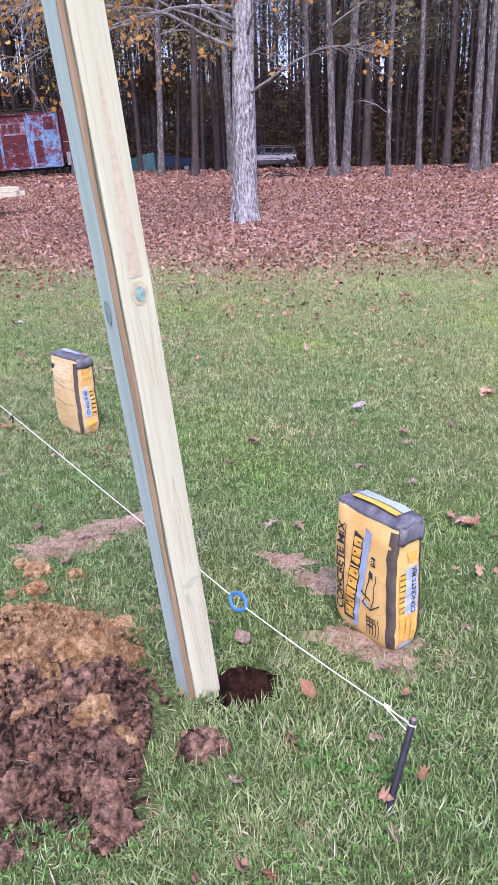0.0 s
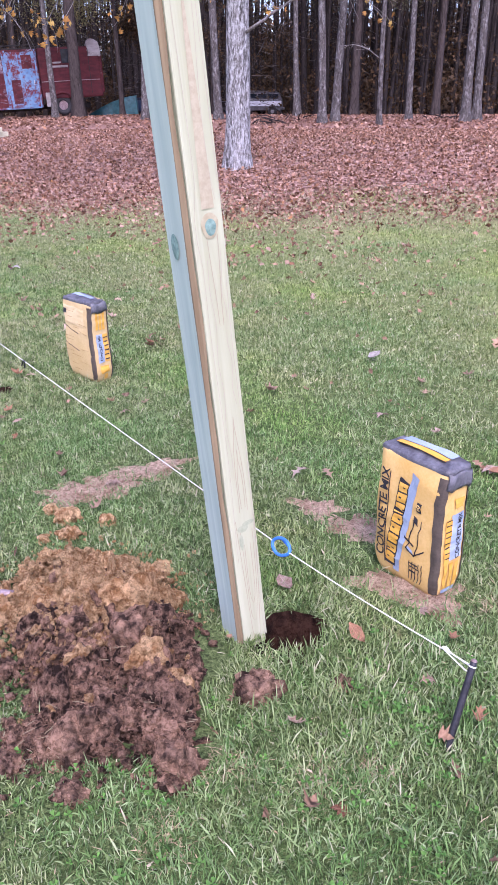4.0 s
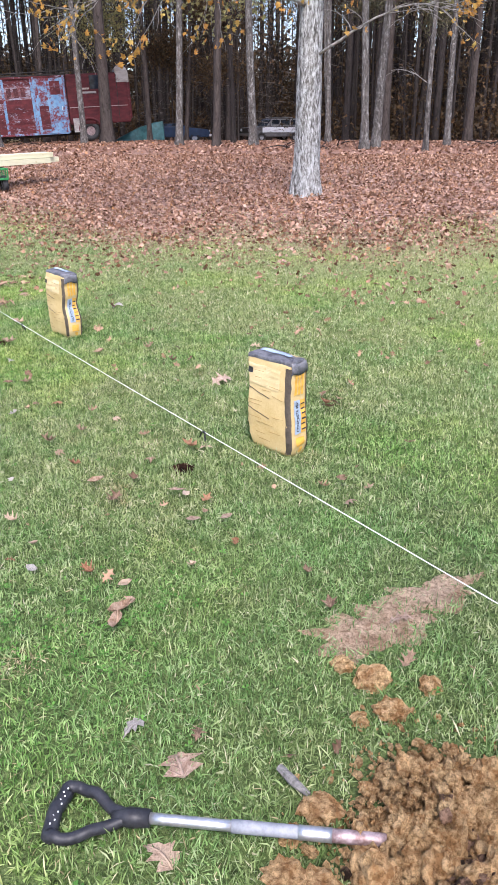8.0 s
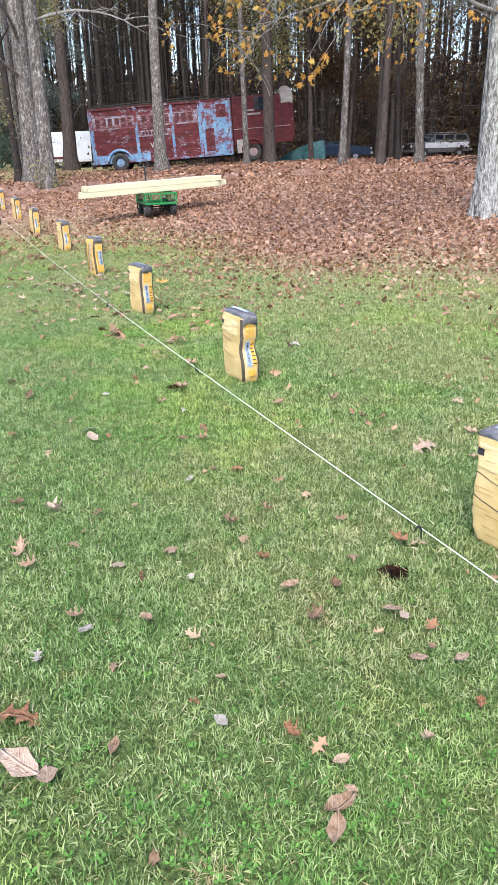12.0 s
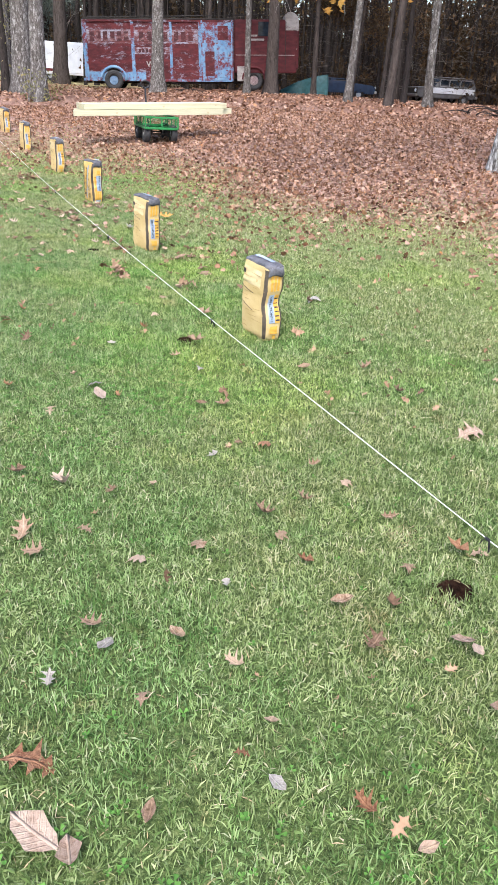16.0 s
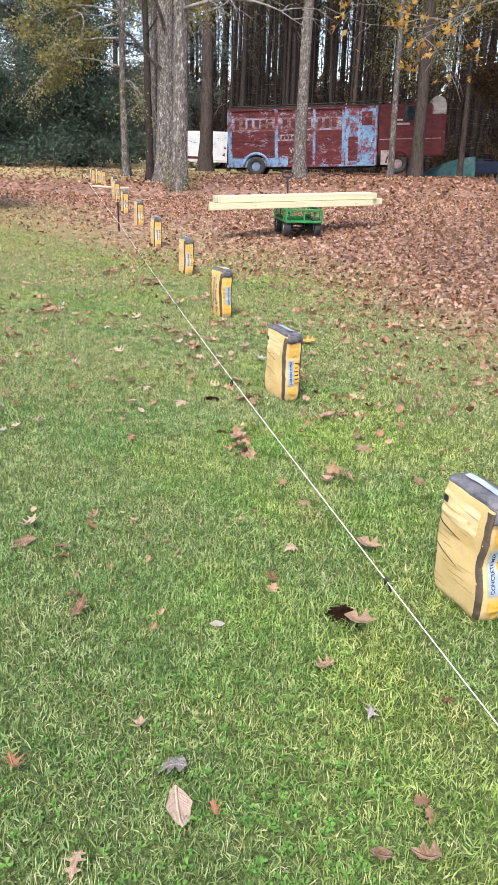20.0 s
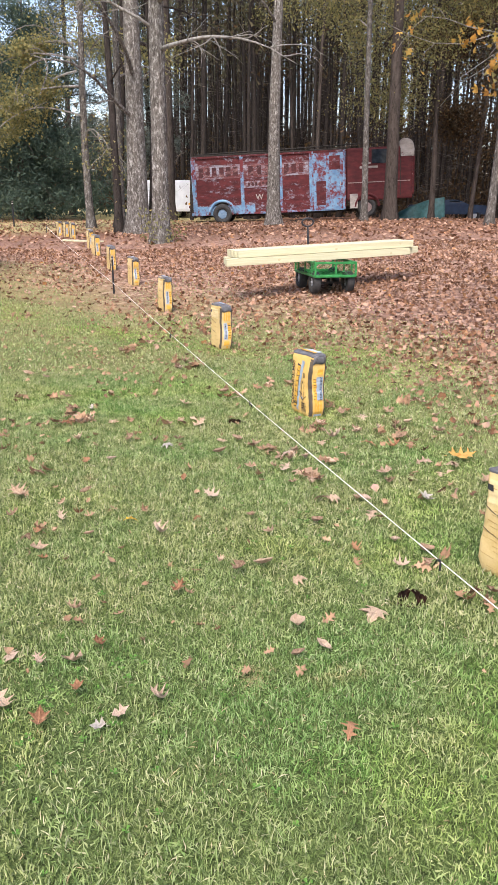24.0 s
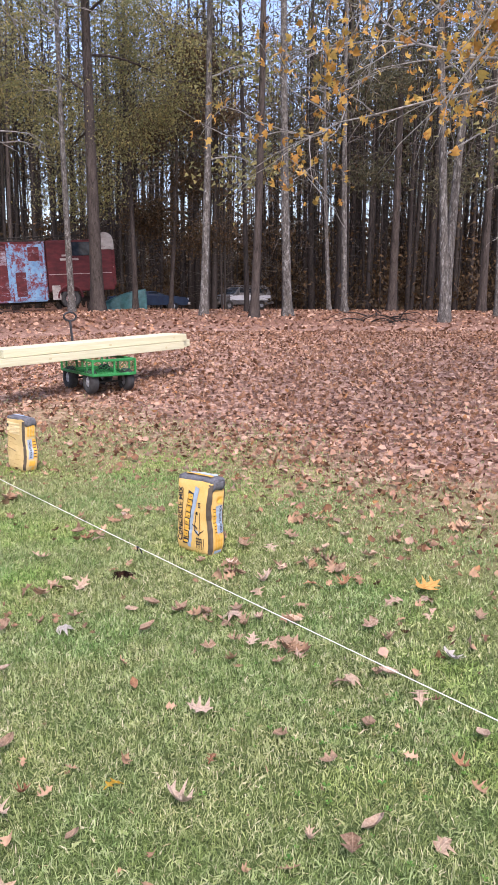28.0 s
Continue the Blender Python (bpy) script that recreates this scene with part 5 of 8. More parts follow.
def concrete_bag(at, yaw, seed, front, crease=0.0, tilt=0.0, label=""):
    b = BagForm(seed, crease, tilt, random.Random(seed).uniform(-1, 1))
    root = thing("concrete_bag", (*at, on_ground(*at) + 0.004), yaw, label=label, category="bag", group="bags along the string line")
    part("body", b.body(), MAT_YELLOW if front else MAT_BACK, root, "yellow paper sack", True)
    # wide face: u = +1 is the far upright edge, -1 the near one
    if front:
        part("blue_band", b.slant("wide", [(0.30, 0.03), (0.12, 0.03), (-0.34, 0.375), (-0.10, 0.385)], 0.0018), MAT_BAGBLUE, root)
        part("brand_bar", b.slant("wide", [(0.55, 0.045), (0.22, 0.045), (-0.06, 0.345), (0.26, 0.357)], 0.0024), MAT_INK, root, "black bar behind orange blocks")
        for j in range(8):
            z0 = 0.054 + j * 0.0365
            c0 = 0.515 - (z0 - 0.045) / 0.30 * 0.285
            part("brand_block", b.slant("wide", [(c0 + 0.012, z0), (c0 - 0.265, z0 - 0.001), (c0 - 0.29, z0 + 0.030), (c0 - 0.015, z0 + 0.031)], 0.0032), MAT_ORANGE, root)
            w = 0.05 + 0.09 * (j % 3)
            part("brand_stroke", b.slant("wide", [(c0 - w, z0 + 0.012), (c0 - w - 0.07, z0 + 0.0115), (c0 - w - 0.075, z0 + 0.0165), (c0 - w - 0.005, z0 + 0.017)], 0.0038), MAT_INK, root)
        me = b.words("wide", "CONCRETE MIX", 0.043, 0.70, 0.21, 0.0026)
        mesh_part("lettering", me, MAT_INK, root, "black upright words")
        for j, (u0, u1, z0, z1) in enumerate([(0.55, 0.58, 0.04, 0.36), (-0.22, -0.42, 0.06, 0.066), (-0.22, -0.50, 0.075, 0.080), (-0.22, -0.46, 0.09, 0.095)]):
            part("small_print", b.patch("wide", min(u0, u1), max(u0, u1), z0, z1, 0.0022, 3, 10), MAT_INK, root)
        for j in range(5):
            u = -0.22 - 0.09 * j
            part("small_print", b.patch("wide", u - 0.012, u + 0.012, 0.03, 0.10, 0.0021, 2, 6), MAT_INK, root)
        part("weight_box", b.patch("wide", -0.48, -0.34, 0.268, 0.300, 0.0024, 3, 4), MAT_INK, root)
        mesh_part("lettering", b.words("wide", "60", 0.020, -0.41, 0.284, 0.0034), MAT_YELLOW, root)
        # the drawing of a wheelbarrow and spade, in plain strokes
        for pts in ([(-0.10, 0.135), (-0.36, 0.115), (-0.38, 0.121), (-0.11, 0.142)], [(-0.34, 0.118), (-0.62, 0.15), (-0.62, 0.155), (-0.35, 0.126)],
                    [(-0.12, 0.14), (-0.15, 0.14), (-0.30, 0.235), (-0.27, 0.237)], [(-0.24, 0.235), (-0.38, 0.225), (-0.36, 0.245), (-0.26, 0.25)],
                    [(-0.36, 0.12), (-0.39, 0.12), (-0.50, 0.245), (-0.48, 0.246)], [(-0.02, 0.165), (-0.30, 0.15), (-0.31, 0.156), (-0.03, 0.172)]):
            part("drawing_stroke", b.slant("wide", pts, 0.0022), MAT_INK, root)
        part("drawing_fill", b.slant("wide", [(-0.14, 0.128), (-0.34, 0.118), (-0.32, 0.138), (-0.15, 0.146)], 0.0019), MAT_BAGBLUE, root)
    else:
        part("small_print", b.patch("wide", 0.66, 0.90, 0.345, 0.372, 0.0018, 3, 4), MAT_INK, root, "faded printed box")
        # flat darker strips paint the shade of small folds across the paper
        rc = random.Random(seed * 3.1)
        for j in range(13):
            u0, z = rc.uniform(-0.75, 0.45), 0.045 + 0.026 * j + rc.uniform(-0.008, 0.008)
            u1, dz = min(0.9, u0 + rc.uniform(0.3, 1.0)), rc.uniform(-0.006, 0.006)
            part("crease", b.slant("wide", [(u1, z + dz), (u0, z), (u0, z + 0.0016), (u1, z + dz + 0.0028)], 0.0014), MAT_CREASE_SHADE, root)
        part("pale_patch", b.slant("wide", [(0.85, 0.30), (-0.55, 0.29), (-0.6, 0.385), (0.85, 0.39)], 0.0010), MAT_PALEBACK, root, "paler upper part of the sack")
        # two long folds, their shade drawn as thin lines in the ink colour
        for z in (0.268, 0.176):
            part("crease_line", b.slant("wide", [(0.92, z + 0.010), (-0.1, z - 0.022), (-0.1, z - 0.019), (0.92, z + 0.014)], 0.0012), MAT_INK, root)
    # narrow side: u = -1 is the edge shared with the visible wide face
    part("corner_band", b.patch("narrow", -0.985, -0.74 if front else -0.80, 0.012, BAG_H * 0.95, 0.0016), MAT_BAND, root, "dark printed corner band")
    part("corner_band", b.patch("narrow", 0.72, 0.985, 0.012, BAG_H * 0.95, 0.0016), MAT_BAND, root, "dark printed corner band")
    if front:
        part("blue_panel", b.patch("narrow", -0.22, 0.62, 0.128, 0.285, 0.0018), MAT_BAGBLUE, root)
        part("brand_bar", b.patch("narrow", -0.56, -0.18, 0.120, 0.272, 0.0024), MAT_ORANGE, root)
        for j in range(8):
            part("brand_stroke", b.patch("narrow", -0.54, -0.20, 0.137 + j * 0.0185, 0.141 + j * 0.0185, 0.0030, 3, 2), MAT_INK, root)
        part("print_square", b.patch("narrow", -0.10, 0.50, 0.300, 0.335, 0.0020), MAT_ORANGE, root)
        part("blue_panel", b.patch("narrow", -0.50, 0.50, 0.010, 0.026, 0.0020), MAT_BAGBLUE, root)
        mesh_part("lettering", b.words("narrow", "CONCRETE MIX", 0.0215, 0.36, 0.205, 0.0030), MAT_INK, root, "black upright words")
        zs = (0.03, 0.118)
    else:
        part("blue_panel", b.patch("narrow", -0.52, 0.12, 0.105, 0.262, 0.0018), MAT_BAGBLUE, root)
        part("brand_bar", b.patch("narrow", 0.14, 0.62, 0.105, 0.262, 0.0018), MAT_ORANGE, root)
        for j in range(6):
            part("brand_stroke", b.patch("narrow", 0.18, 0.60, 0.116 + j * 0.024, 0.123 + j * 0.024, 0.0028, 3, 2), MAT_INK, root)
        mesh_part("lettering", b.words("narrow", "CONCRETE MIX", 0.0195, -0.20, 0.184, 0.0030), MAT_INK, root, "black upright words")
        part("yellow_panel", b.patch("narrow", -0.42, 0.42, 0.045, 0.088, 0.0020), MAT_ORANGE, root)
        part("print_square", b.patch("narrow", -0.05, 0.30, 0.012, 0.038, 0.0020), MAT_ORANGE, root)
        zs = (0.285, 0.375)
    for u in (-0.36, 0.0, 0.36):
        part("yellow_panel", b.patch("narrow", u - 0.12, u + 0.12, zs[0], zs[1], 0.0021), MAT_ORANGE, root)
    # the folded, glued top: a flat lid with sharp edges and a low ridge
    bm = bmesh.new()
    prev = None
    k = 48
    for t, z in ((0.0, 0.972), (0.10, 0.990), (0.16, 1.004), (0.40, 1.012), (0.70, 1.018), (1.0, 1.022)):
        gy, gx = b.girth(BAG_H)
        row = []
        for j in range(k):
            a = 2 * math.pi * j / k
            c, q = round_square(a, 9)
            r = 1.0
            sx, sy = (1.012, 1.006) if t < 0.13 else (0.99, 0.995) if t < 0.2 else (1.0 - 0.92 * t, 1.0 - 0.16 * t)
            p = b.warp((c * r * BAG_T / 2 * gx * sx, q * r * BAG_W / 2 * gy * sy, BAG_H * z))
            row.append(bm.verts.new(p + Vector((0, 0, 0.003 * math.sin(5 * a + seed) * t + 0.003 * noise.noise((c * 3, q * 3, seed))))))
        if prev:
            for j in range(k):
                bm.faces.new((prev[j], prev[(j + 1) % k], row[(j + 1) % k], row[j]))
        prev = row
    bm.faces.new(prev)
    top = part("folded_top", bm, MAT_BAGTOP, root, "grey printed folded top", True)
    part("top_flap", b_flap(b, seed), MAT_BAGTOP, root, "crumpled end flap", True)
    if front:
        part("blue_panel", top_strip(b, 0.10, 0.72), MAT_BAGBLUE, root)
        part("brand_bar", top_strip(b, -0.42, 0.02), MAT_ORANGE, root)
    else:
        part("blue_panel", top_strip(b, -0.2, 0.3), MAT_BAGBLUE, root)
    return root


def top_strip(b, u0, u1):
    bm = bmesh.new()
    z = BAG_H * 1.010
    g = [[bm.verts.new(b.warp((BAG_T / 2 * 0.9 * (u0 + (u1 - u0) * i / 3), BAG_W / 2 * (-0.7 + 1.4 * j / 12), z)) + Vector((0, 0, 0.0095)))
          for i in range(4)] for j in range(13)]
    for j in range(12):
        for i in range(3):
            bm.faces.new((g[j][i], g[j][i + 1], g[j + 1][i + 1], g[j + 1][i]))
    return bm


def b_flap(b, seed):
    """The tucked, crumpled ear over the narrow side."""
    bm = bmesh.new()
    nu, nz = 8, 5
    lo, hi = [], []
    for shell, off in ((lo, 0.002), (hi, 0.0055)):
        for j in range(nz + 1):
            row = []
            for i in range(nu + 1):
                u = -0.86 + 1.72 * i / nu
                p = b.narrow(u, BAG_H * (0.875 + 0.115 * j / nz), off + 0.005 * math.sin(j / nz * math.pi) + 0.003 * math.sin(9 * u + seed))
                row.append(bm.verts.new(p + Vector((0, 0, 0.005 * math.sin(5 * u + seed)))))
            shell.append(row)
    for shell in (lo, hi):
        for j in range(nz):
            for i in range(nu):
                bm.faces.new((shell[j][i], shell[j][i + 1], shell[j + 1][i + 1], shell[j + 1][i]))
    rim_lo = lo[0] + [r[-1] for r in lo[1:]] + lo[-1][-2::-1] + [r[0] for r in lo[-2:0:-1]]
    rim_hi = hi[0] + [r[-1] for r in hi[1:]] + hi[-1][-2::-1] + [r[0] for r in hi[-2:0:-1]]
    for i in range(len(rim_lo)):
        j = (i + 1) % len(rim_lo)
        bm.faces.new((rim_lo[i], rim_lo[j], rim_hi[j], rim_hi[i]))
    bmesh.ops.recalc_face_normals(bm, faces=bm.faces)
    return bm


def bag_centre(cx, cy, yaw):
    """From the near bottom corner to the middle of the bag."""
    a = radians(yaw)
    nx, ny = math.cos(a), math.sin(a)
    return (cx + nx * BAG_T * 0.46 - ny * BAG_W * 0.46, cy + ny * BAG_T * 0.46 + nx * BAG_W * 0.46)


PLAIN_BAG = "yellow paper bag of concrete mix standing on the lawn"
BAGS = [(0.655, 1.165, 36, 1, 0.0, 0.02, "yellow sack of concrete mix with printed front, beside the hole"),
        (-0.705, 3.119, 45, 0, 0.1, 0.03, "slightly slumped yellow bag of concrete mix on the grass"),
        (-2.125, 5.108, 41, 0, 0.9, 0.0, "creased yellow bag of concrete mix, faded back showing"),
        (-3.45, 7.10, 46, 0, 0.2, 0.0, "upright yellow bag of concrete mix on the grass"),
        (-4.745, 9.20, 44, 1, 0.25, -0.04, "yellow bag of concrete mix with dark printed edge, standing by leaves"),
        (-6.08, 11.27, 42, 0, 0.3, 0.0, PLAIN_BAG), (-7.50, 13.24, 40, 0, 0.3, 0.02, PLAIN_BAG), (-8.87, 15.25, 43, 0, 0.5, -0.03, PLAIN_BAG),
        (-9.95, 16.65, 40, 0, 0.2, 0.0, PLAIN_BAG), (-11.25, 18.6, 45, 0, 0.4, 0.05, PLAIN_BAG), (-12.4, 20.5, 41, 0, 0.2, -0.03, PLAIN_BAG),
        (-14.7, 23.8, 40, 0, 0.2, 0.0, PLAIN_BAG), (-15.35, 24.6, 42, 0, 0.2, 0.02, PLAIN_BAG), (-16.1, 25.5, 42, 0, 0.2, 0.0, PLAIN_BAG)]
for n_, (cx_, cy_, yaw_, front_, crease_, tilt_, label_) in enumerate(BAGS):
    concrete_bag(bag_centre(cx_, cy_, yaw_), yaw_, 3.7 * n_ + 1, bool(front_), crease_, tilt_, label_)

# ---------------------------------------------------------------- string line, stakes, clip


def catenary(a, b, n, sag):
    a, b = Vector(a), Vector(b)
    return [a.lerp(b, i / n) - Vector((0, 0, sag * math.sin(math.pi * i / n))) for i in range(n + 1)]


STAKE_TOP = Vector((0.617, 0.673, 0.185))
CLIP = Vector((0.20, 1.245, 0.150))
FAR_END = Vector((-17.6, 27.3, 0.50))
line = thing("string_line", (0, 0, 0), 0, label="taut white twine stretched along the row of bags", category="string")
part("twine", tube(catenary(STAKE_TOP, CLIP + Vector((0.02, -0.03, 0)), 20, 0.006), 0.0016, 6), MAT_STRING, line)
part("twine", tube(catenary(CLIP + Vector((-0.02, 0.03, 0)), (-8.80, 14.45, 0.24), 120, 0.09), 0.0017, 6), MAT_STRING, line)
part("twine", tube(catenary((-8.80, 14.45, 0.24), FAR_END, 60, 0.03), 0.0024, 6), MAT_STRING, line)
part("loop", tube([STAKE_TOP + Vector(p) for p in ((-0.045, 0.055, 0.002), (-0.01, 0.02, -0.008), (0.012, 0.0, -0.012), (0.004, -0.014, -0.012),
                                                  (-0.012, -0.004, -0.012), (-0.05, 0.057, 0.0))], 0.0014, 6), MAT_STRING, line)
part("knot", tube([STAKE_TOP + Vector((-0.045, 0.055, 0.002)) * s for s in (0.86, 0.95, 1.05, 1.14)], [0.003, 0.0055, 0.0055, 0.003], 8), MAT_STRING, line)
clip = thing("plastic_clip", CLIP, math.degrees(math.atan2(0.57, -0.42)), label="blue plastic line clip tied into the twine", category="clip")
ring_ = [Vector((0.036 * math.cos(a) * (1 + 0.1 * math.cos(2 * a)), -0.013 * math.sin(a), 0.021 * math.sin(a))) for a in (2 * math.pi * i / 24 for i in range(25))]
part("ring", tube(ring_, 0.0052, 8, False), MAT_BLUE_CLIP, clip, "", True)
part("tongue", tube([ring_[2], ring_[2] + Vector((-0.02, -0.006, 0.006)), ring_[10]], 0.0028, 6), MAT_BLUE_CLIP, clip)


def stake(top, foot, r, label):
    ob = thing("stake", foot, 0, label=label, category="stake")
    d = Vector(top) - Vector(foot)
    part("shaft", tube([-d * 0.12, Vector((0, 0, 0)), d * 0.5, d * 0.93, d], [r * 0.9, r, r, r, r * 0.85], 12), MAT_BLACK, ob, "", True)
    part("cap", tube([d * 0.985, d * 1.0, d * 1.012], [r * 0.9, r * 0.88, r * 0.5], 12), MAT_SOCKET, ob)
    part("groove", tube([d * 0.925, d * 0.94], [r * 1.06, r * 1.06], 12), MAT_STRING, ob, "turns of white twine")
    return ob


stake(STAKE_TOP + Vector((0.006, -0.002, 0.016)), (0.560, 0.592, 0.0), 0.0085, "short black plastic stake holding the twine")
stake((-8.80, 14.45, 0.62), (-8.82, 14.5, on_ground(-8.82, 14.5)), 0.014, "dark thin stake standing beside the twine")
stake(FAR_END + Vector((0, 0, 0.03)), (FAR_END.x, FAR_END.y, on_ground(FAR_END.x, FAR_END.y)), 0.012, "dark thin stake at the far end of the twine")
stake((-21.9, 32.0, 1.25), (-21.9, 32.0, on_ground(-21.9, 32)), 0.03, "thin grey marker post standing in the field")


def line_flag(t, n):
    """A strip of dark tape knotted round the twine."""
    p = catenary(CLIP, (-8.80, 14.45, 0.24), 120, 0.09)
    q = p[int(t * 120)]
    ob = thing("tape_flag", q, 125, label="short strip of dark tape tied round the twine", category="tape")
    part("knot", tube([(-0.012, 0, 0), (0, 0, 0), (0.012, 0, 0)], [0.004, 0.006, 0.004], 8), MAT_BLACK, ob)
    bm = bmesh.new()
    for s in (-1, 1):
        prev = None
        for i in range(7):
            u = i / 6
            c = Vector((0.006 * s + 0.018 * u * s, -0.010 * u * n, -0.026 * u + 0.005 * math.sin(5 * u)))
            row = [bm.verts.new(c + Vector((0, 0.004, 0))), bm.verts.new(c - Vector((0, 0.004, 0)))]
            if prev:
                bm.faces.new((prev[0], prev[1], row[1], row[0]))
            prev = row
    bmesh.ops.solidify(bm, geom=bm.faces[:], thickness=0.001)
    part("tail", bm, MAT_BLACK, ob)


for n_, t_ in enumerate((0.147, 0.298, 0.449, 0.599, 0.750)):
    line_flag(t_, 1 if n_ % 2 else -1)

# ---------------------------------------------------------------- spoil heap


def clod_mesh(seed, rough=0.35):
    bm = bmesh.new()
    bmesh.ops.create_icosphere(bm, subdivisions=3, radius=1.0)
    r = random.Random(seed)
    stretch = Vector((r.uniform(0.8, 1.2), r.uniform(0.7, 1.1), r.uniform(0.55, 0.9)))
    for v in bm.verts:
        p = v.co.copy()
        k = 1 + rough * noise.noise(p * 1.3 + Vector((seed, 0, 0))) + rough * 1.6 * abs(noise.noise(p * 2.6 + Vector((0, seed, 0)))) + rough * 1.5 * abs(noise.noise(p * 5.7 + Vector((0, 0, seed)))) + rough * 1.2 * noise.noise(p * 12 + Vector((0, 0, seed)))
        v.co = Vector((p.x * stretch.x, p.y * stretch.y, p.z * stretch.z)) * k
    me = bpy.data.meshes.new("clod")
    bm.to_mesh(me)
    bm.free()
    return me


def clod_crumb():
    bm = bmesh.new()
    bmesh.ops.create_icosphere(bm, subdivisions=1, radius=1.0)
    v = np.array([v.co[:] for v in bm.verts])
    f = np.array([[v.index for v in f.verts] for f in bm.faces])
    bm.free()
    return v, f


def chunks(X, Y, cell, seed, slope):
    """Broken lumps: each jittered cell is a tilted facet at a height of its own, rounded off at its edge."""
    r = np.random.default_rng(seed)
    jx, jy, jh = r.uniform(0.1, 0.9, (64, 64)), r.uniform(0.1, 0.9, (64, 64)), r.uniform(0.0, 1.0, (64, 64))
    sx, sy = r.normal(0, slope, (64, 64)), r.normal(0, slope, (64, 64))
    cx, cy = np.floor(X / cell).astype(int), np.floor(Y / cell).astype(int)
    near, second, height = np.full(X.shape, 9.0), np.full(X.shape, 9.0), np.zeros_like(X)
    for dx in (-1, 0, 1):
        for dy in (-1, 0, 1):
            i, j = (cx + dx) % 64, (cy + dy) % 64
            ux, uy = X / cell - (cx + dx + jx[i, j]), Y / cell - (cy + dy + jy[i, j])
            d = np.hypot(ux, uy)
            h = jh[i, j] + sx[i, j] * ux + sy[i, j] * uy
            second = np.where(d < near, near, np.minimum(second, d))
            height = np.where(d < near, h, height)
            near = np.minimum(near, d)
    return height * (0.35 + 0.65 * smooth((second - near) / 0.28)) - 0.28 * (1 - smooth((second - near) / 0.14))


def heap_height(x, y, parts):
    h = np.zeros_like(np.asarray(x, float))
    for px, py, r, top in parts:
        h = np.maximum(h, top * np.exp(-((x - px) ** 2 + (y - py) ** 2) / (r * r * 0.72)))
    return h


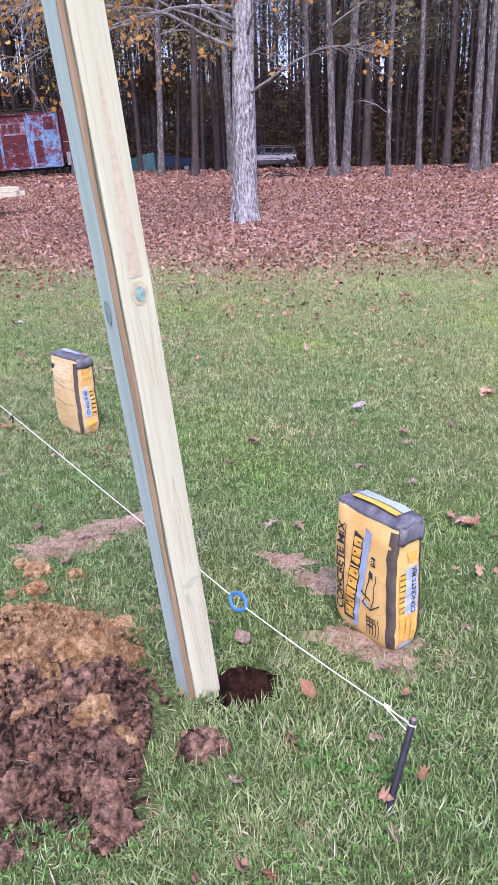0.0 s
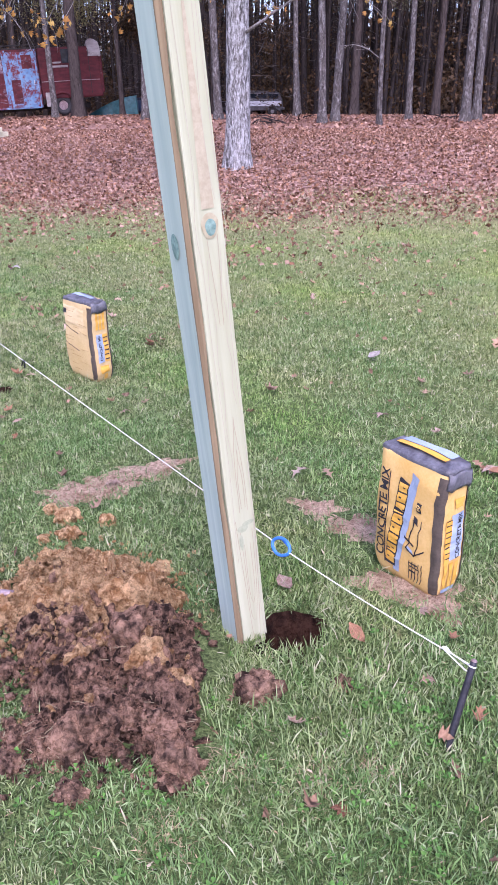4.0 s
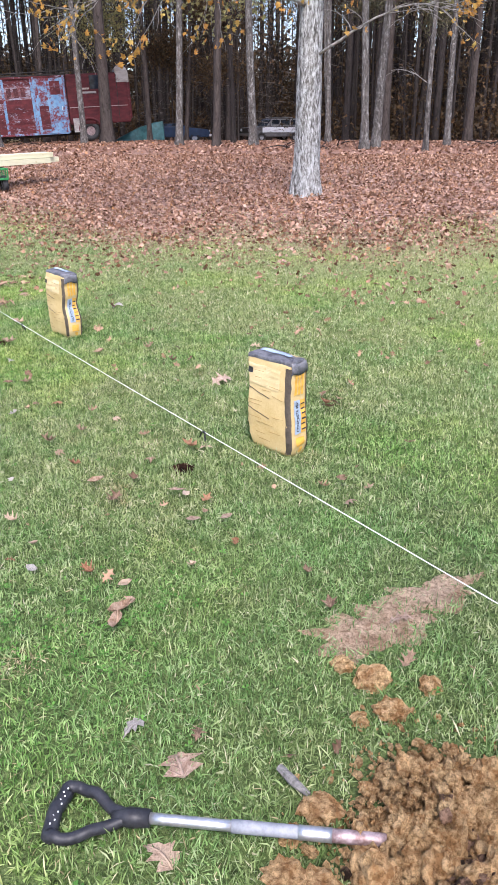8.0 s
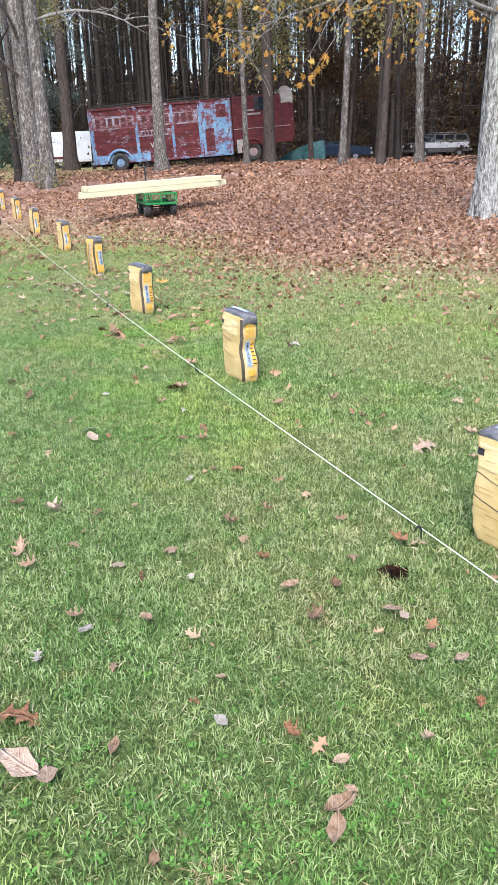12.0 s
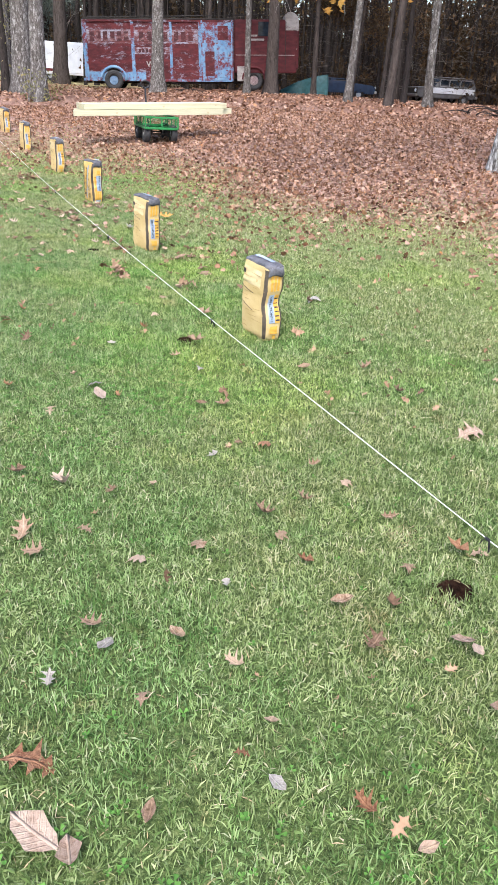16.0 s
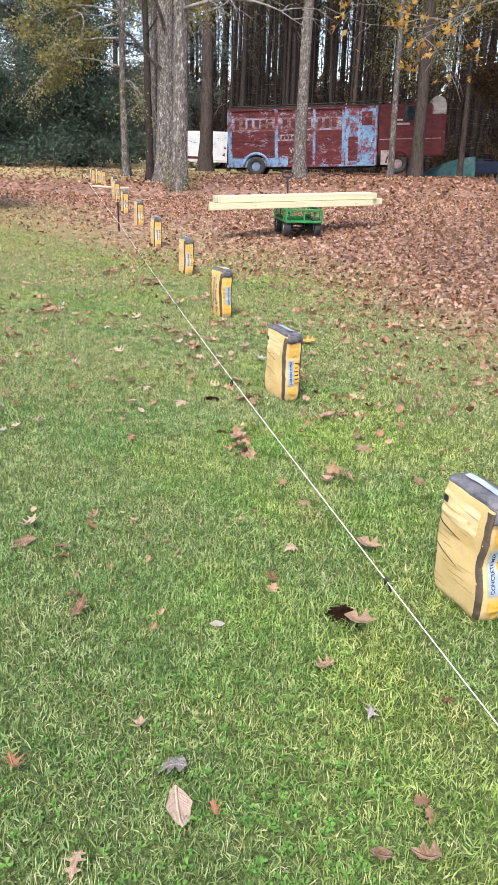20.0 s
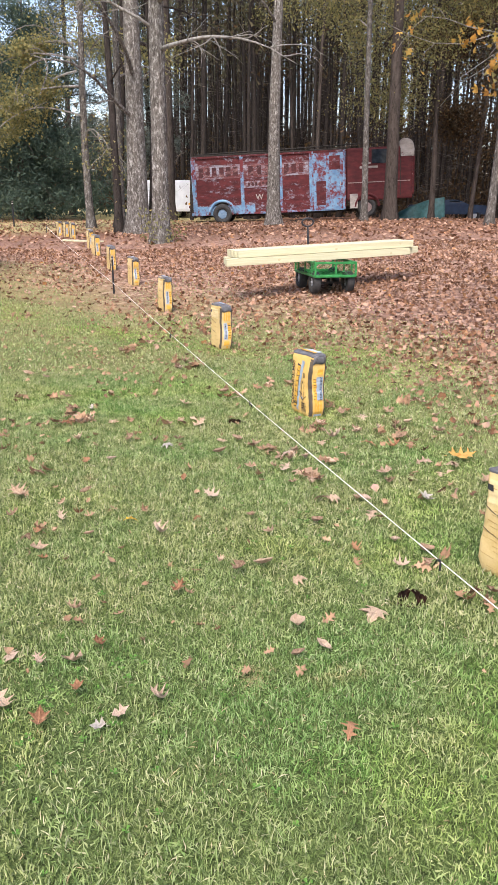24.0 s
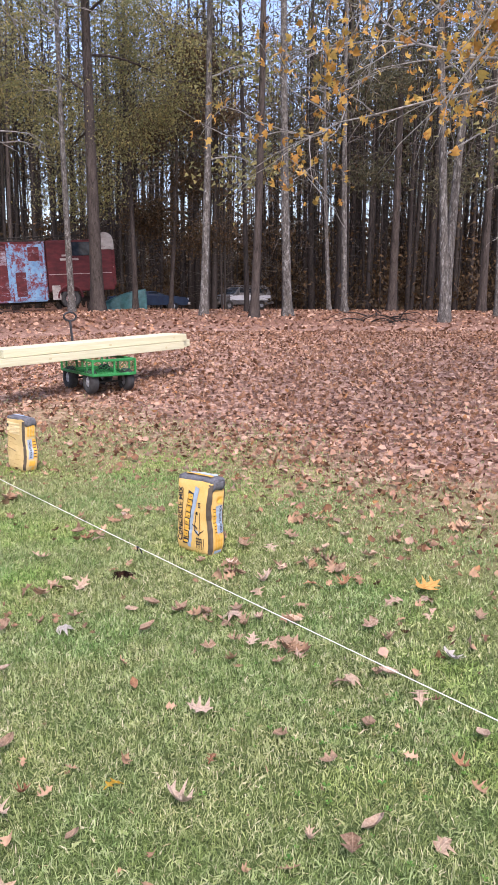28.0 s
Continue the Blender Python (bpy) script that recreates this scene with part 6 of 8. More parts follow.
def build_pile():
    root = thing("spoil_heap", (0, 0, 0), 0, label="heap of dug orange clay and dark crumbly topsoil", category="soil heap")
    for name, mat, lo, hi, seed in (("clay_mound", MAT_CLAY, 0, 4, 3), ("topsoil_mound", MAT_TOPSOIL, 3, 10, 8)):
        xs, ys = np.arange(-1.0, 0.3, 0.0045), np.arange(0.3, 1.7, 0.0045)
        X, Y = np.meshgrid(xs, ys)
        wx, wy = X + 0.02 * np.sin(Y * 37 + 2 * np.sin(X * 21)), Y + 0.02 * np.sin(X * 33 + 2 * np.sin(Y * 27))
        H = heap_height(wx, wy, PILE[lo:hi])
        skirt = smooth(H / 0.055)
        lumps = 0.066 * chunks(wx, wy, 0.115, seed, 0.6) + 0.018 * chunks(wx, wy, 0.040, seed + 1, 0.5) + 0.006 * chunks(X, Y, 0.015, seed + 2, 0.5)
        grit = 0.5 * np.sin(X * 310 + 3 * np.sin(Y * 190)) * np.sin(Y * 290 + 3 * np.sin(X * 170)) + rng.normal(0, 0.35, X.shape)
        lumps = lumps + 0.0035 * grit
        Z = 0.80 * H + (lumps - 0.030) * skirt - 0.028 * (1 - skirt) - 0.012
        if lo == 3:
            Z = Z - 0.05 * smooth((Y - 1.05) / 0.12)
        idx = np.arange(X.size).reshape(X.shape)
        quads = np.stack([idx[:-1, :-1], idx[:-1, 1:], idx[1:, 1:], idx[1:, :-1]], -1).reshape(-1, 4)
        high = Z.ravel()[quads].max(1) > -0.010
        used, inv = np.unique(quads[high], return_inverse=True)
        me = raw_mesh(name, np.stack([X, Y, Z], -1).reshape(-1, 3)[used], inv.reshape(-1, 4))
        mesh_part(name, me, mat, root)
    clay, dark = [clod_mesh(s) for s in range(6)], [clod_mesh(s + 9, 0.45) for s in range(6)]
    for me in clay:
        me.materials.append(MAT_CLAY_CLOD)
    for me in dark:
        me.materials.append(MAT_SOIL_CLOD)
    r = random.Random(5)

    def clear(x, y):
        return math.hypot(x - POST_HOLE[0], y - POST_HOLE[1]) > 0.14 and math.hypot(x - 0.08, y - 1.04) > 0.1 and not (x > -0.03 and y < 0.95)
    for n in range(290):
        k = r.randrange(len(PILE))
        px, py, rad, top = PILE[k]
        x, y = r.gauss(px, rad * 0.62), r.gauss(py, rad * 0.62)
        if not clear(x, y):
            continue
        h = float(heap_height(x, y, PILE)) * 0.8
        s = min(0.046, 0.006 + r.expovariate(1 / 0.0095))
        ob = new("clod", r.choice(clay if (k < 3 or (k == 3 and r.random() < 0.5) or r.random() < 0.10) else dark))
        ob.parent = root
        ob.matrix_world = pose(x, y, max(0.0, h - 0.01) + s * 0.3, r.uniform(0, 360), r.uniform(0, 360), r.uniform(0, 360)) @ Matrix.Scale(s, 4)
    # crumbs of soil over and round the heap
    for name, mat, lo, hi, count in (("clay_crumb_layer", MAT_CLAY, 0, 4, 3600), ("soil_crumb_layer", MAT_TOPSOIL, 3, 10, 4200)):
        base = clod_crumb()
        VV, FF, off = [], [], 0
        for n in range(count):
            px, py, rad, top = PILE[r.randrange(lo, hi)]
            x, y = r.gauss(px, rad * 0.72), r.gauss(py, rad * 0.72)
            if not clear(x, y):
                continue
            h = float(heap_height(x, y, PILE)) * 0.8
            s = min(0.018, 0.0025 + r.expovariate(1 / 0.0034))
            m = pose(x, y, max(0.004, h - 0.008 + r.uniform(-0.012, 0.02) * min(1, h / 0.05)) + s * 0.5, r.uniform(0, 360), r.uniform(0, 360), r.uniform(0, 360)) @ Matrix.Scale(s, 4)
            R = np.array(m.to_3x3())
            VV.append((base[0] * (0.55 + 0.8 * rng.random((len(base[0]), 1))) * np.array([1.0, r.uniform(0.6, 1.2), r.uniform(0.45, 0.9)])) @ R.T + np.array(m.translation))
            FF.append(base[1] + off)
            off += len(base[0])
        ob = mesh_part(name, raw_mesh(name, np.concatenate(VV), np.concatenate(FF)), mat, root)
        tagged(ob, kind="stuff")
    # roots and straws in the dug soil
    bm = bmesh.new()
    for n in range(70):
        px, py, rad, top = PILE[r.randrange(3, 10)]
        x, y = r.gauss(px, rad * 0.5), r.gauss(py, rad * 0.5)
        if not clear(x, y):
            continue
        z, a, ln = float(heap_height(x, y, PILE)) * 0.8 + 0.022, r.uniform(0, 6.28), r.uniform(0.008, 0.022)
        d = Vector((math.cos(a), math.sin(a), r.uniform(-0.4, 0.4)))
        c = Vector((x, y, z))
        tube_into(bm, [c - d * ln, c + Vector((0, 0, 0.001)), c + d * ln], [0.0005, 0.0009, 0.0005], 4)
    tagged(part("straw_layer", bm, MAT_STRAW, root, "pale roots and straws in the soil"), kind="stuff")
    for x, y, s, pool in ((0.118, 0.775, 0.044, dark), (-0.80, 1.10, 0.03, clay), (-0.29, 0.47, 0.030, dark), (-0.45, 0.55, 0.030, dark),
                          (-0.55, 1.66, 0.035, clay), (-0.62, 1.72, 0.028, clay), (-0.40, 1.64, 0.025, clay), (-0.07, 0.50, 0.03, dark), (0.34, 0.80, 0.022, dark),
                          (-0.74, 1.08, 0.03, clay), (-0.60, 1.52, 0.022, clay), (-0.52, 1.55, 0.03, clay)):
        ob = new("clod", pool[int(s * 1000) % 6])
        ob.parent = root
        ob.matrix_world = pose(x, y, s * 0.45, 20, 10, s * 5000) @ Matrix.Scale(s, 4)
    return root


build_pile()

# ---------------------------------------------------------------- spade


def build_spade():
    grip, neck, end = Vector((-1.255, 1.235, 0.03)), Vector((-1.11, 1.215, 0.04)), Vector((-0.63, 1.155, 0.045))
    root = thing("spade", (grip.x, grip.y, on_ground(grip.x, grip.y)), math.degrees(math.atan2(end.y - neck.y, end.x - neck.x)),
                 label="spade with black D-shaped grip, blade buried in the heap", category="spade")
    L = (end - neck).length
    n = 0.145
    outline = [(0.145, 0.0), (0.10, 0.020), (0.055, 0.052), (0.012, 0.066), (-0.012, 0.058), (-0.018, 0.0), (-0.012, -0.058), (0.012, -0.066),
               (0.055, -0.052), (0.10, -0.020), (0.145, 0.0)]
    fine = []
    for (ax, ay), (bx, by) in zip(outline, outline[1:]):
        fine += [(ax + (bx - ax) * i / 4, ay + (by - ay) * i / 4) for i in range(4)]
    fine.append(outline[-1])
    z0 = 0.030
    part("grip", tube([(x, y, z0 + 0.004 * math.sin(i)) for i, (x, y) in enumerate(fine)],
                      [0.0125 + 0.004 * (abs(x + 0.012) < 0.012) for x, y in fine], 10), MAT_BLACK, root, "black plastic D grip", True)
    part("yoke", tube([(0.105, 0, z0), (0.14, 0, z0 + 0.004), (0.185, 0, z0 + 0.008)], [0.012, 0.021, 0.018], 12), MAT_BLACK, root, "", True)
    s0, rise = 0.18, 0.012

    def run(a, b, r, k=5):
        return tube([(s0 + (L * (a + (b - a) * i / k)), 0, z0 + 0.008 + rise * (a + (b - a) * i / k)) for i in range(k + 1)], r, 14)
    part("shaft", run(0.0, 0.36, 0.0115), MAT_STEEL, root, "scuffed metal shaft", True)
    part("sleeve", run(0.36, 0.66, 0.0135), MAT_TAPE, root, "grey wrapped sleeve", True)
    part("collar", run(0.64, 0.78, 0.0145), MAT_STEEL, root, "", True)
    part("socket", run(0.77, 1.0, 0.0135), MAT_SOCKET, root, "rusty steel socket", True)
    bm = bmesh.new()
    prev = None
    for i in range(9):
        x = s0 + L * 0.98 + 0.30 * i / 8
        row = [bm.verts.new((x, y, z0 + rise - 0.05 - 0.02 * i + 3.2 * y * y)) for y in (-0.07, -0.035, 0, 0.035, 0.07)]
        if prev:
            for a, b, c, d in zip(prev, prev[1:], row[1:], row):
                bm.faces.new((a, b, c, d))
        prev = row
    bmesh.ops.solidify(bm, geom=bm.faces[:], thickness=0.003)
    part("blade", bm, MAT_SOCKET, root, "dirty steel blade", True)
    for i in range(10):
        bm = bmesh.new()
        bmesh.ops.create_icosphere(bm, subdivisions=1, radius=0.0022, matrix=Matrix.Translation((-0.012 + 0.006 * (i % 2), -0.045 + 0.01 * i, z0 + 0.0155)))
        part("grip_dot", bm, MAT_STRING, root)


build_spade()
tagged(mesh_part("twig", (lambda b_: (lambda me: (b_.to_mesh(me), b_.free(), me)[2])(bpy.data.meshes.new("twig")))(
    tube([(-0.80, 1.36, 0.02), (-0.775, 1.32, 0.026), (-0.74, 1.285, 0.02)], [0.009, 0.011, 0.006], 8)), MAT_LIMB),
    label="short broken grey twig lying in the grass", category="twig")

# ---------------------------------------------------------------- garden cart with posts on it


def wheel(parent, at, axis_yaw, r, w, rim_mat, name="wheel", hub=0.5):
    """Tyre, rim and hub as parts of a wheel that stands upright."""
    root = new(name)
    root.parent = parent
    root.matrix_basis = pose(*at, 0, 0, axis_yaw)
    lie = pose(0, 0, 0, 90, 0, 0)
    bm = bmesh.new()
    prof = [(r * hub, -w / 2), (r * 0.88, -w / 2), (r * 0.985, -w * 0.34), (r, 0), (r * 0.985, w * 0.34), (r * 0.88, w / 2), (r * hub, w / 2)]
    k = 24
    rings = [[bm.verts.new((rr * math.cos(2 * math.pi * i / k), y, rr * math.sin(2 * math.pi * i / k))) for rr, y in prof] for i in range(k)]
    for i in range(k):
        a, b = rings[i], rings[(i + 1) % k]
        for j in range(len(prof)):
            bm.faces.new((a[j], b[j], b[(j + 1) % len(prof)], a[(j + 1) % len(prof)]))
    part("tyre", bm, MAT_RUBBER, root, "black rubber tyre", True)
    bm = cyl(bmesh.new(), r * hub, w * 0.7, lie, 20, None, r * 0.06)
    for i in range(5):
        a = 2 * math.pi * i / 5
        cyl(bm, r * 0.07, w * 0.78, Matrix.Translation((r * hub * 0.62 * math.cos(a), 0, r * hub * 0.62 * math.sin(a))) @ lie, 8)
    part("rim", bm, rim_mat, root)
    part("hub", cyl(bmesh.new(), r * 0.15, w * 1.0, lie, 12, None, r * 0.03), rim_mat, root)
    return root


def build_cart():
    cx, cy = -5.80, 14.87
    g = on_ground(cx, cy)
    root = thing("garden_cart", (cx, cy, g), 30, label="green steel mesh garden cart carrying a stack of timber", category="cart")
    W, Ln, zb, zt = 0.56, 0.92, 0.235, 0.405
    bars = []
    for z in (zb, zt):
        for s in (-1, 1):
            bars.append(((W, 0.026, 0.03), Matrix.Translation((0, s * Ln / 2, z))))
            bars.append(((0.026, Ln, 0.03), Matrix.Translation((s * W / 2, 0, z))))
    for k, (size, m) in enumerate(bars):
        part("rail", boxes((size, m), bevel=0.004), MAT_CART, root)
    for x in (-1, 0, 1):
        for y in (-1, 1):
            part("upright", boxes(((0.022, 0.022, zt - zb), Matrix.Translation((x * W / 2, y * Ln / 2, (zb + zt) / 2))), bevel=0.003), MAT_CART, root)
    for y in (-0.33, 0.0, 0.33):
        for x in (-1, 1):
            part("upright", boxes(((0.018, 0.018, zt - zb), Matrix.Translation((x * W / 2, y * Ln, (zb + zt) / 2))), bevel=0.003), MAT_CART, root)

    def mesh_panel(name, u, v, o, nu, nv):
        bm = bmesh.new()
        u, v, o = Vector(u), Vector(v), Vector(o)
        for i in range(-nv, nu + 1):
            for s in (1, -1):
                a, b = (i / nu, 0.0), (i / nu + nv / nu, 1.0)
                lo, hi = max(a[0], 0.0), min(b[0], 1.0)
                if hi <= lo:
                    continue
                t0, t1 = (lo - a[0]) / (nv / nu), (hi - a[0]) / (nv / nu)
                if s < 0:
                    t0, t1 = 1 - t0, 1 - t1
                tube_into(bm, [o + u * lo + v * t0, o + u * hi + v * t1], 0.0019, 4)
        part(name, bm, MAT_CART, root, "expanded steel mesh")
    h = zt - zb
    for s in (-1, 1):
        mesh_panel("side_mesh", (0, Ln, 0), (0, 0, h), (s * W / 2, -Ln / 2, zb), 14, 4)
        mesh_panel("end_mesh", (W, 0, 0), (0, 0, h), (-W / 2, s * Ln / 2, zb), 8, 4)
    mesh_panel("floor_mesh", (W, 0, 0), (0, Ln, 0), (-W / 2, -Ln / 2, zb - 0.008), 12, 20)
    part("bed_pan", boxes(((W - 0.03, Ln - 0.03, 0.006), Matrix.Translation((0, 0, zb - 0.02)))), MAT_CART, root)
    for y in (-0.30, 0.30):
        part("axle", tube([(-0.23, y, 0.135), (0.23, y, 0.135)], 0.012, 8), MAT_UNDER, root)
        for x in (-1, 1):
            part("bracket", boxes(((0.03, 0.05, 0.10), Matrix.Translation((x * 0.15, y, 0.175))), bevel=0.003), MAT_UNDER, root)
            wheel(root, (x * 0.235, y, 0.145), 90, 0.145, 0.10, MAT_RIM, hub=0.48)
    part("drawbar", tube([(0, 0.36, 0.16), (0, 0.60, 0.22), (-0.03, 0.66, 0.50), (-0.04, 0.70, 0.83)], 0.016, 10), MAT_BLACK, root, "dark steel pull bar")
    part("pull_handle", tube([(-0.04 + 0.085 * math.cos(a), 0.70, 0.885 + 0.055 * math.sin(a)) for a in
                              (2 * math.pi * i / 18 for i in range(19))], 0.013, 8), MAT_BLACK, root, "black loop handle")
    # the posts lie across the cart
    zrow = g + zt + 0.018
    yaw = 36
    r = random.Random(3)
    n = 0
    for row, (count, length, shift) in enumerate(((5, 2.66, 0.0), (4, 2.56, -0.05))):
        for i in range(count):
            t = timber(length)
            off = r.uniform(-0.05, 0.05) + shift + (-0.10 if row == 0 and i == 0 else 0.10 if row == 0 and i == 2 else 0)
            y = (i - (count - 1) / 2) * 0.096 + r.uniform(-0.002, 0.002)
            c, s = math.cos(radians(yaw)), math.sin(radians(yaw))
            t.matrix_world = pose(cx - 0.02 + off * c - y * s, cy - 0.02 + off * s + y * c, zrow + 0.052 + row * 0.0945 + 0.044 * off, 0, 90 - 2.3, yaw) @ pose(0, 0, 0, 0, 0, 0)
            n += 1


timber_count = 0


def timber(length):
    """One square treated post lying along local z, with eased edges and two knots."""
    global timber_count
    bm = boxes(((0.089, 0.089, length), Matrix()), bevel=0.004)
    ob = part("timber_post", bm, MAT_LUMBER)
    for i in range(3):
        kz = -length / 2 + length * ((0.27 + 0.31 * i + 0.13 * timber_count) % 1.0)
        for side in (0, 90):
            k = disc(0.014, 0.019, -0.0452, 0.012 * math.sin(timber_count + i), kz + side * 0.002)
            bmesh.ops.transform(k, matrix=pose(0, 0, 0, 0, 0, side + 180 * (i % 2)), verts=k.verts)
            part("knot", k, MAT_KNOT_RING, ob)
    timber_count += 1
    return tagged(ob, label="pale greenish treated square post stacked on the cart", category="timber", group="posts on the cart")


MAT_LUMBER = timber_material("fresh_treated_pine", (0.50, 0.49, 0.345), (0.41, 0.385, 0.255))
build_cart()
# a short board lying by the bags
bm_ = boxes(((1.1, 0.14, 0.035), Matrix()), bevel=0.004)
bd_ = part("board", bm_, MAT_LUMBER)
bd_.matrix_world = pose(-13.5, 22.3, on_ground(-13.5, 22.3) + 0.05, 3, 2, 25)
tagged(bd_, label="short pale board lying on the leaves by the bags", category="board")

# ---------------------------------------------------------------- old removal van


MAT_DOME = old_paint("bleached_cab_paint", (0.20, 0.18, 0.17), (0.32, 0.30, 0.28), (0.10, 0.03, 0.03), 0.55, 0.62)


def build_van():
    root = new("removal_van")
    slope = math.degrees(math.atan2(0.36, 7.0))
    root.matrix_world = pose(-16.04, 40.87, 0.28, 0, -slope, 12)
    tagged(root, label="abandoned maroon and blue removal van, rusty, under pines", category="van")
    x0, x1, depth, zb, zt = -1.38, 5.95, 2.3, 0.36, 3.06
    xm, L = (x0 + x1) / 2, x1 - x0
    part("cargo_box", boxes(((L - 0.02, depth, zt - zb), Matrix.Translation((xm, depth / 2 + 0.02, (zt + zb) / 2))), bevel=0.03), MAT_MAROON, root)
    part("roof", boxes(((L + 0.05, depth + 0.06, 0.07), Matrix.Translation((xm, depth / 2 + 0.02, zt + 0.035))), bevel=0.02), MAT_UNDER, root, "dark roof edge")
    part("roof_rail", boxes(((L, 0.05, 0.09), Matrix.Translation((xm, -0.01, zt - 0.05))), bevel=0.01), MAT_MAROON, root)
    for x, w in ((x0 + 0.09, 0.18), (1.02, 0.16), (2.88, 0.13), (4.30, 0.14), (5.88, 0.12)):
        part("side_post", boxes(((w, 0.05, zt - zb - 0.12), Matrix.Translation((x, 0.0, (zt + zb) / 2 - 0.02))), bevel=0.012), MAT_OLDBLUE, root, "faded blue upright strip")
    part("sill_band", boxes(((2.9, 0.04, 0.42), Matrix.Translation((0.15, 0.004, zb + 0.22))), bevel=0.01), MAT_OLDBLUE, root, "faded blue lower panel")
    part("sill_band", boxes(((4.3, 0.05, 0.10), Matrix.Translation((3.7, 0.0, zb + 0.04))), bevel=0.01), MAT_OLDBLUE, root)
    # lap joints across the side
    for z in (0.95, 1.55, 2.12, 2.62):
        part("side_rib", boxes(((L - 0.5, 0.016, 0.022), Matrix.Translation((xm, 0.012, z))), bevel=0.004), MAT_MAROON, root)
    # ghost of a painted name: plain bars on a bleached band
    part("name_band", boxes(((5.5, 0.008, 0.62), Matrix.Translation((1.45, 0.0135, 2.34))), bevel=0.002), MAT_FADED, root, "bleached band behind the ghost lettering")
    part("name_band", boxes(((1.9, 0.008, 0.30), Matrix.Translation((1.95, 0.0135, 1.72))), bevel=0.002), MAT_FADED, root)
    for i, x in enumerate((-0.95, -0.62, -0.30, 0.05, 0.38, 0.72, 1.45, 1.85, 2.25, 2.62, 3.15, 3.50, 3.85)):
        part("ghost_letter", boxes(((0.22, 0.006, 0.42), Matrix.Translation((x, 0.0085, 2.34)))), MAT_GHOST, root, "faint dark ghost of lettering")
    for i in range(8):
        part("ghost_letter", boxes(((0.11, 0.006, 0.16), Matrix.Translation((1.35 + 0.17 * i, 0.0085, 1.72)))), MAT_GHOST, root)
    me = text_mesh("W", 0.34)
    me.transform(pose(1.83, 0.008, 1.12, 90, 0, 0))
    mesh_part("lettering", me, MAT_DOME, root, "white painted letter")
    door = boxes(((1.42, 0.05, 2.55), Matrix.Translation((5.12, -0.015, 1.68))), bevel=0.015)
    d = part("side_door", door, MAT_OLDBLUE, root, "faded blue side door")
    part("door_frame", boxes(((0.07, 0.05, 2.66), Matrix.Translation((4.39, -0.03, 1.70))), bevel=0.01), MAT_OLDBLUE, d)
    part("door_frame", boxes(((0.07, 0.05, 2.66), Matrix.Translation((5.85, -0.03, 1.70))), bevel=0.01), MAT_OLDBLUE, d)
    for px, pz, pw, ph, mat, words in ((4.80, 2.50, 0.44, 0.62, MAT_OLDBLUE, "faded blue door panel"), (5.42, 2.50, 0.50, 0.62, MAT_MAROON, "red patch of old paint"),
                                       (4.78, 1.15, 0.46, 1.10, MAT_MAROON, "red patch of old paint"), (5.42, 1.28, 0.48, 0.62, MAT_OLDBLUE, "faded blue door panel"),
                                       (5.42, 0.72, 0.48, 0.34, MAT_OLDBLUE, "faded blue door panel")):
        part("door_panel", boxes(((pw, 0.02, ph), Matrix.Translation((px, -0.042, pz))), bevel=0.008), mat, d, words)
    part("door_handle", tube([(5.68, -0.05, 1.45), (5.68, -0.10, 1.47), (5.68, -0.10, 1.62), (5.68, -0.05, 1.64)], 0.018, 8), MAT_CHROME, d)
    # rear wheel arch
    bm = bmesh.new()
    pts = [(0.62 * math.cos(a), -0.03, 0.40 + 0.62 * math.sin(a)) for a in (math.pi * i / 16 for i in range(17))]
    part("wheel_arch", tube(pts, 0.07, 8), MAT_OLDBLUE, root, "faded blue arch", True)
    # near-black half disc added behind the wheel as the shade inside the arch
    bm = bmesh.new()
    c = bm.verts.new((0, -0.012, 0.30))
    rim = [bm.verts.new((0.60 * math.cos(math.pi * i / 16), -0.012, 0.36 + 0.58 * math.sin(math.pi * i / 16))) for i in range(17)]
    for i in range(16):
        bm.faces.new((c, rim[i], rim[i + 1]))
    bmesh.ops.solidify(bm, geom=bm.faces[:], thickness=0.01)
    part("arch_shadow_pan", bm, MAT_UNDER, root)
    wheel(root, (0.0, 0.02, 0.42), 0, 0.46, 0.26, MAT_BLUE_RIM, hub=0.48)
    wheel(root, (0.0, 2.1, 0.42), 0, 0.46, 0.26, MAT_BLUE_RIM, hub=0.60)
    # underframe
    part("chassis", boxes(((9.5, 0.9, 0.22), Matrix.Translation((3.6, 1.2, 0.38))), bevel=0.02), MAT_UNDER, root)
    part("skirt", boxes(((4.2, 0.05, 0.12), Matrix.Translation((3.4, 0.3, 0.30))), bevel=0.01), MAT_UNDER, root)
    part("rear_door", boxes(((0.05, 2.2, 2.5), Matrix.Translation((x0 - 0.02, 1.17, 1.72))), bevel=0.01), MAT_OLDBLUE, root)
    part("bumper", boxes(((0.14, 2.2, 0.14), Matrix.Translation((x0 - 0.06, 1.17, 0.44))), bevel=0.02), MAT_OLDBLUE, root)
    # cab: high red box with pale dome over the front
    part("cab", boxes(((3.1, 2.2, 2.35), Matrix.Translation((7.52, 1.15, 1.92))), bevel=0.08), MAT_CAB, root, "maroon cab side")
    bm = bmesh.new()
    prof = [(8.45, 2.60), (8.45, 3.30), (8.62, 3.42), (8.85, 3.40), (9.05, 3.26), (9.13, 3.0), (9.13, 2.60)]
    a = [bm.verts.new((x, 0.03, z)) for x, z in prof]
    b = [bm.verts.new((x, 2.2, z)) for x, z in prof]
    bm.faces.new(a[::-1])
    bm.faces.new(b)
    for i in range(len(prof)):
        j = (i + 1) % len(prof)
        bm.faces.new((a[i], a[j], b[j], b[i]))
    bmesh.ops.recalc_face_normals(bm, faces=bm.faces)
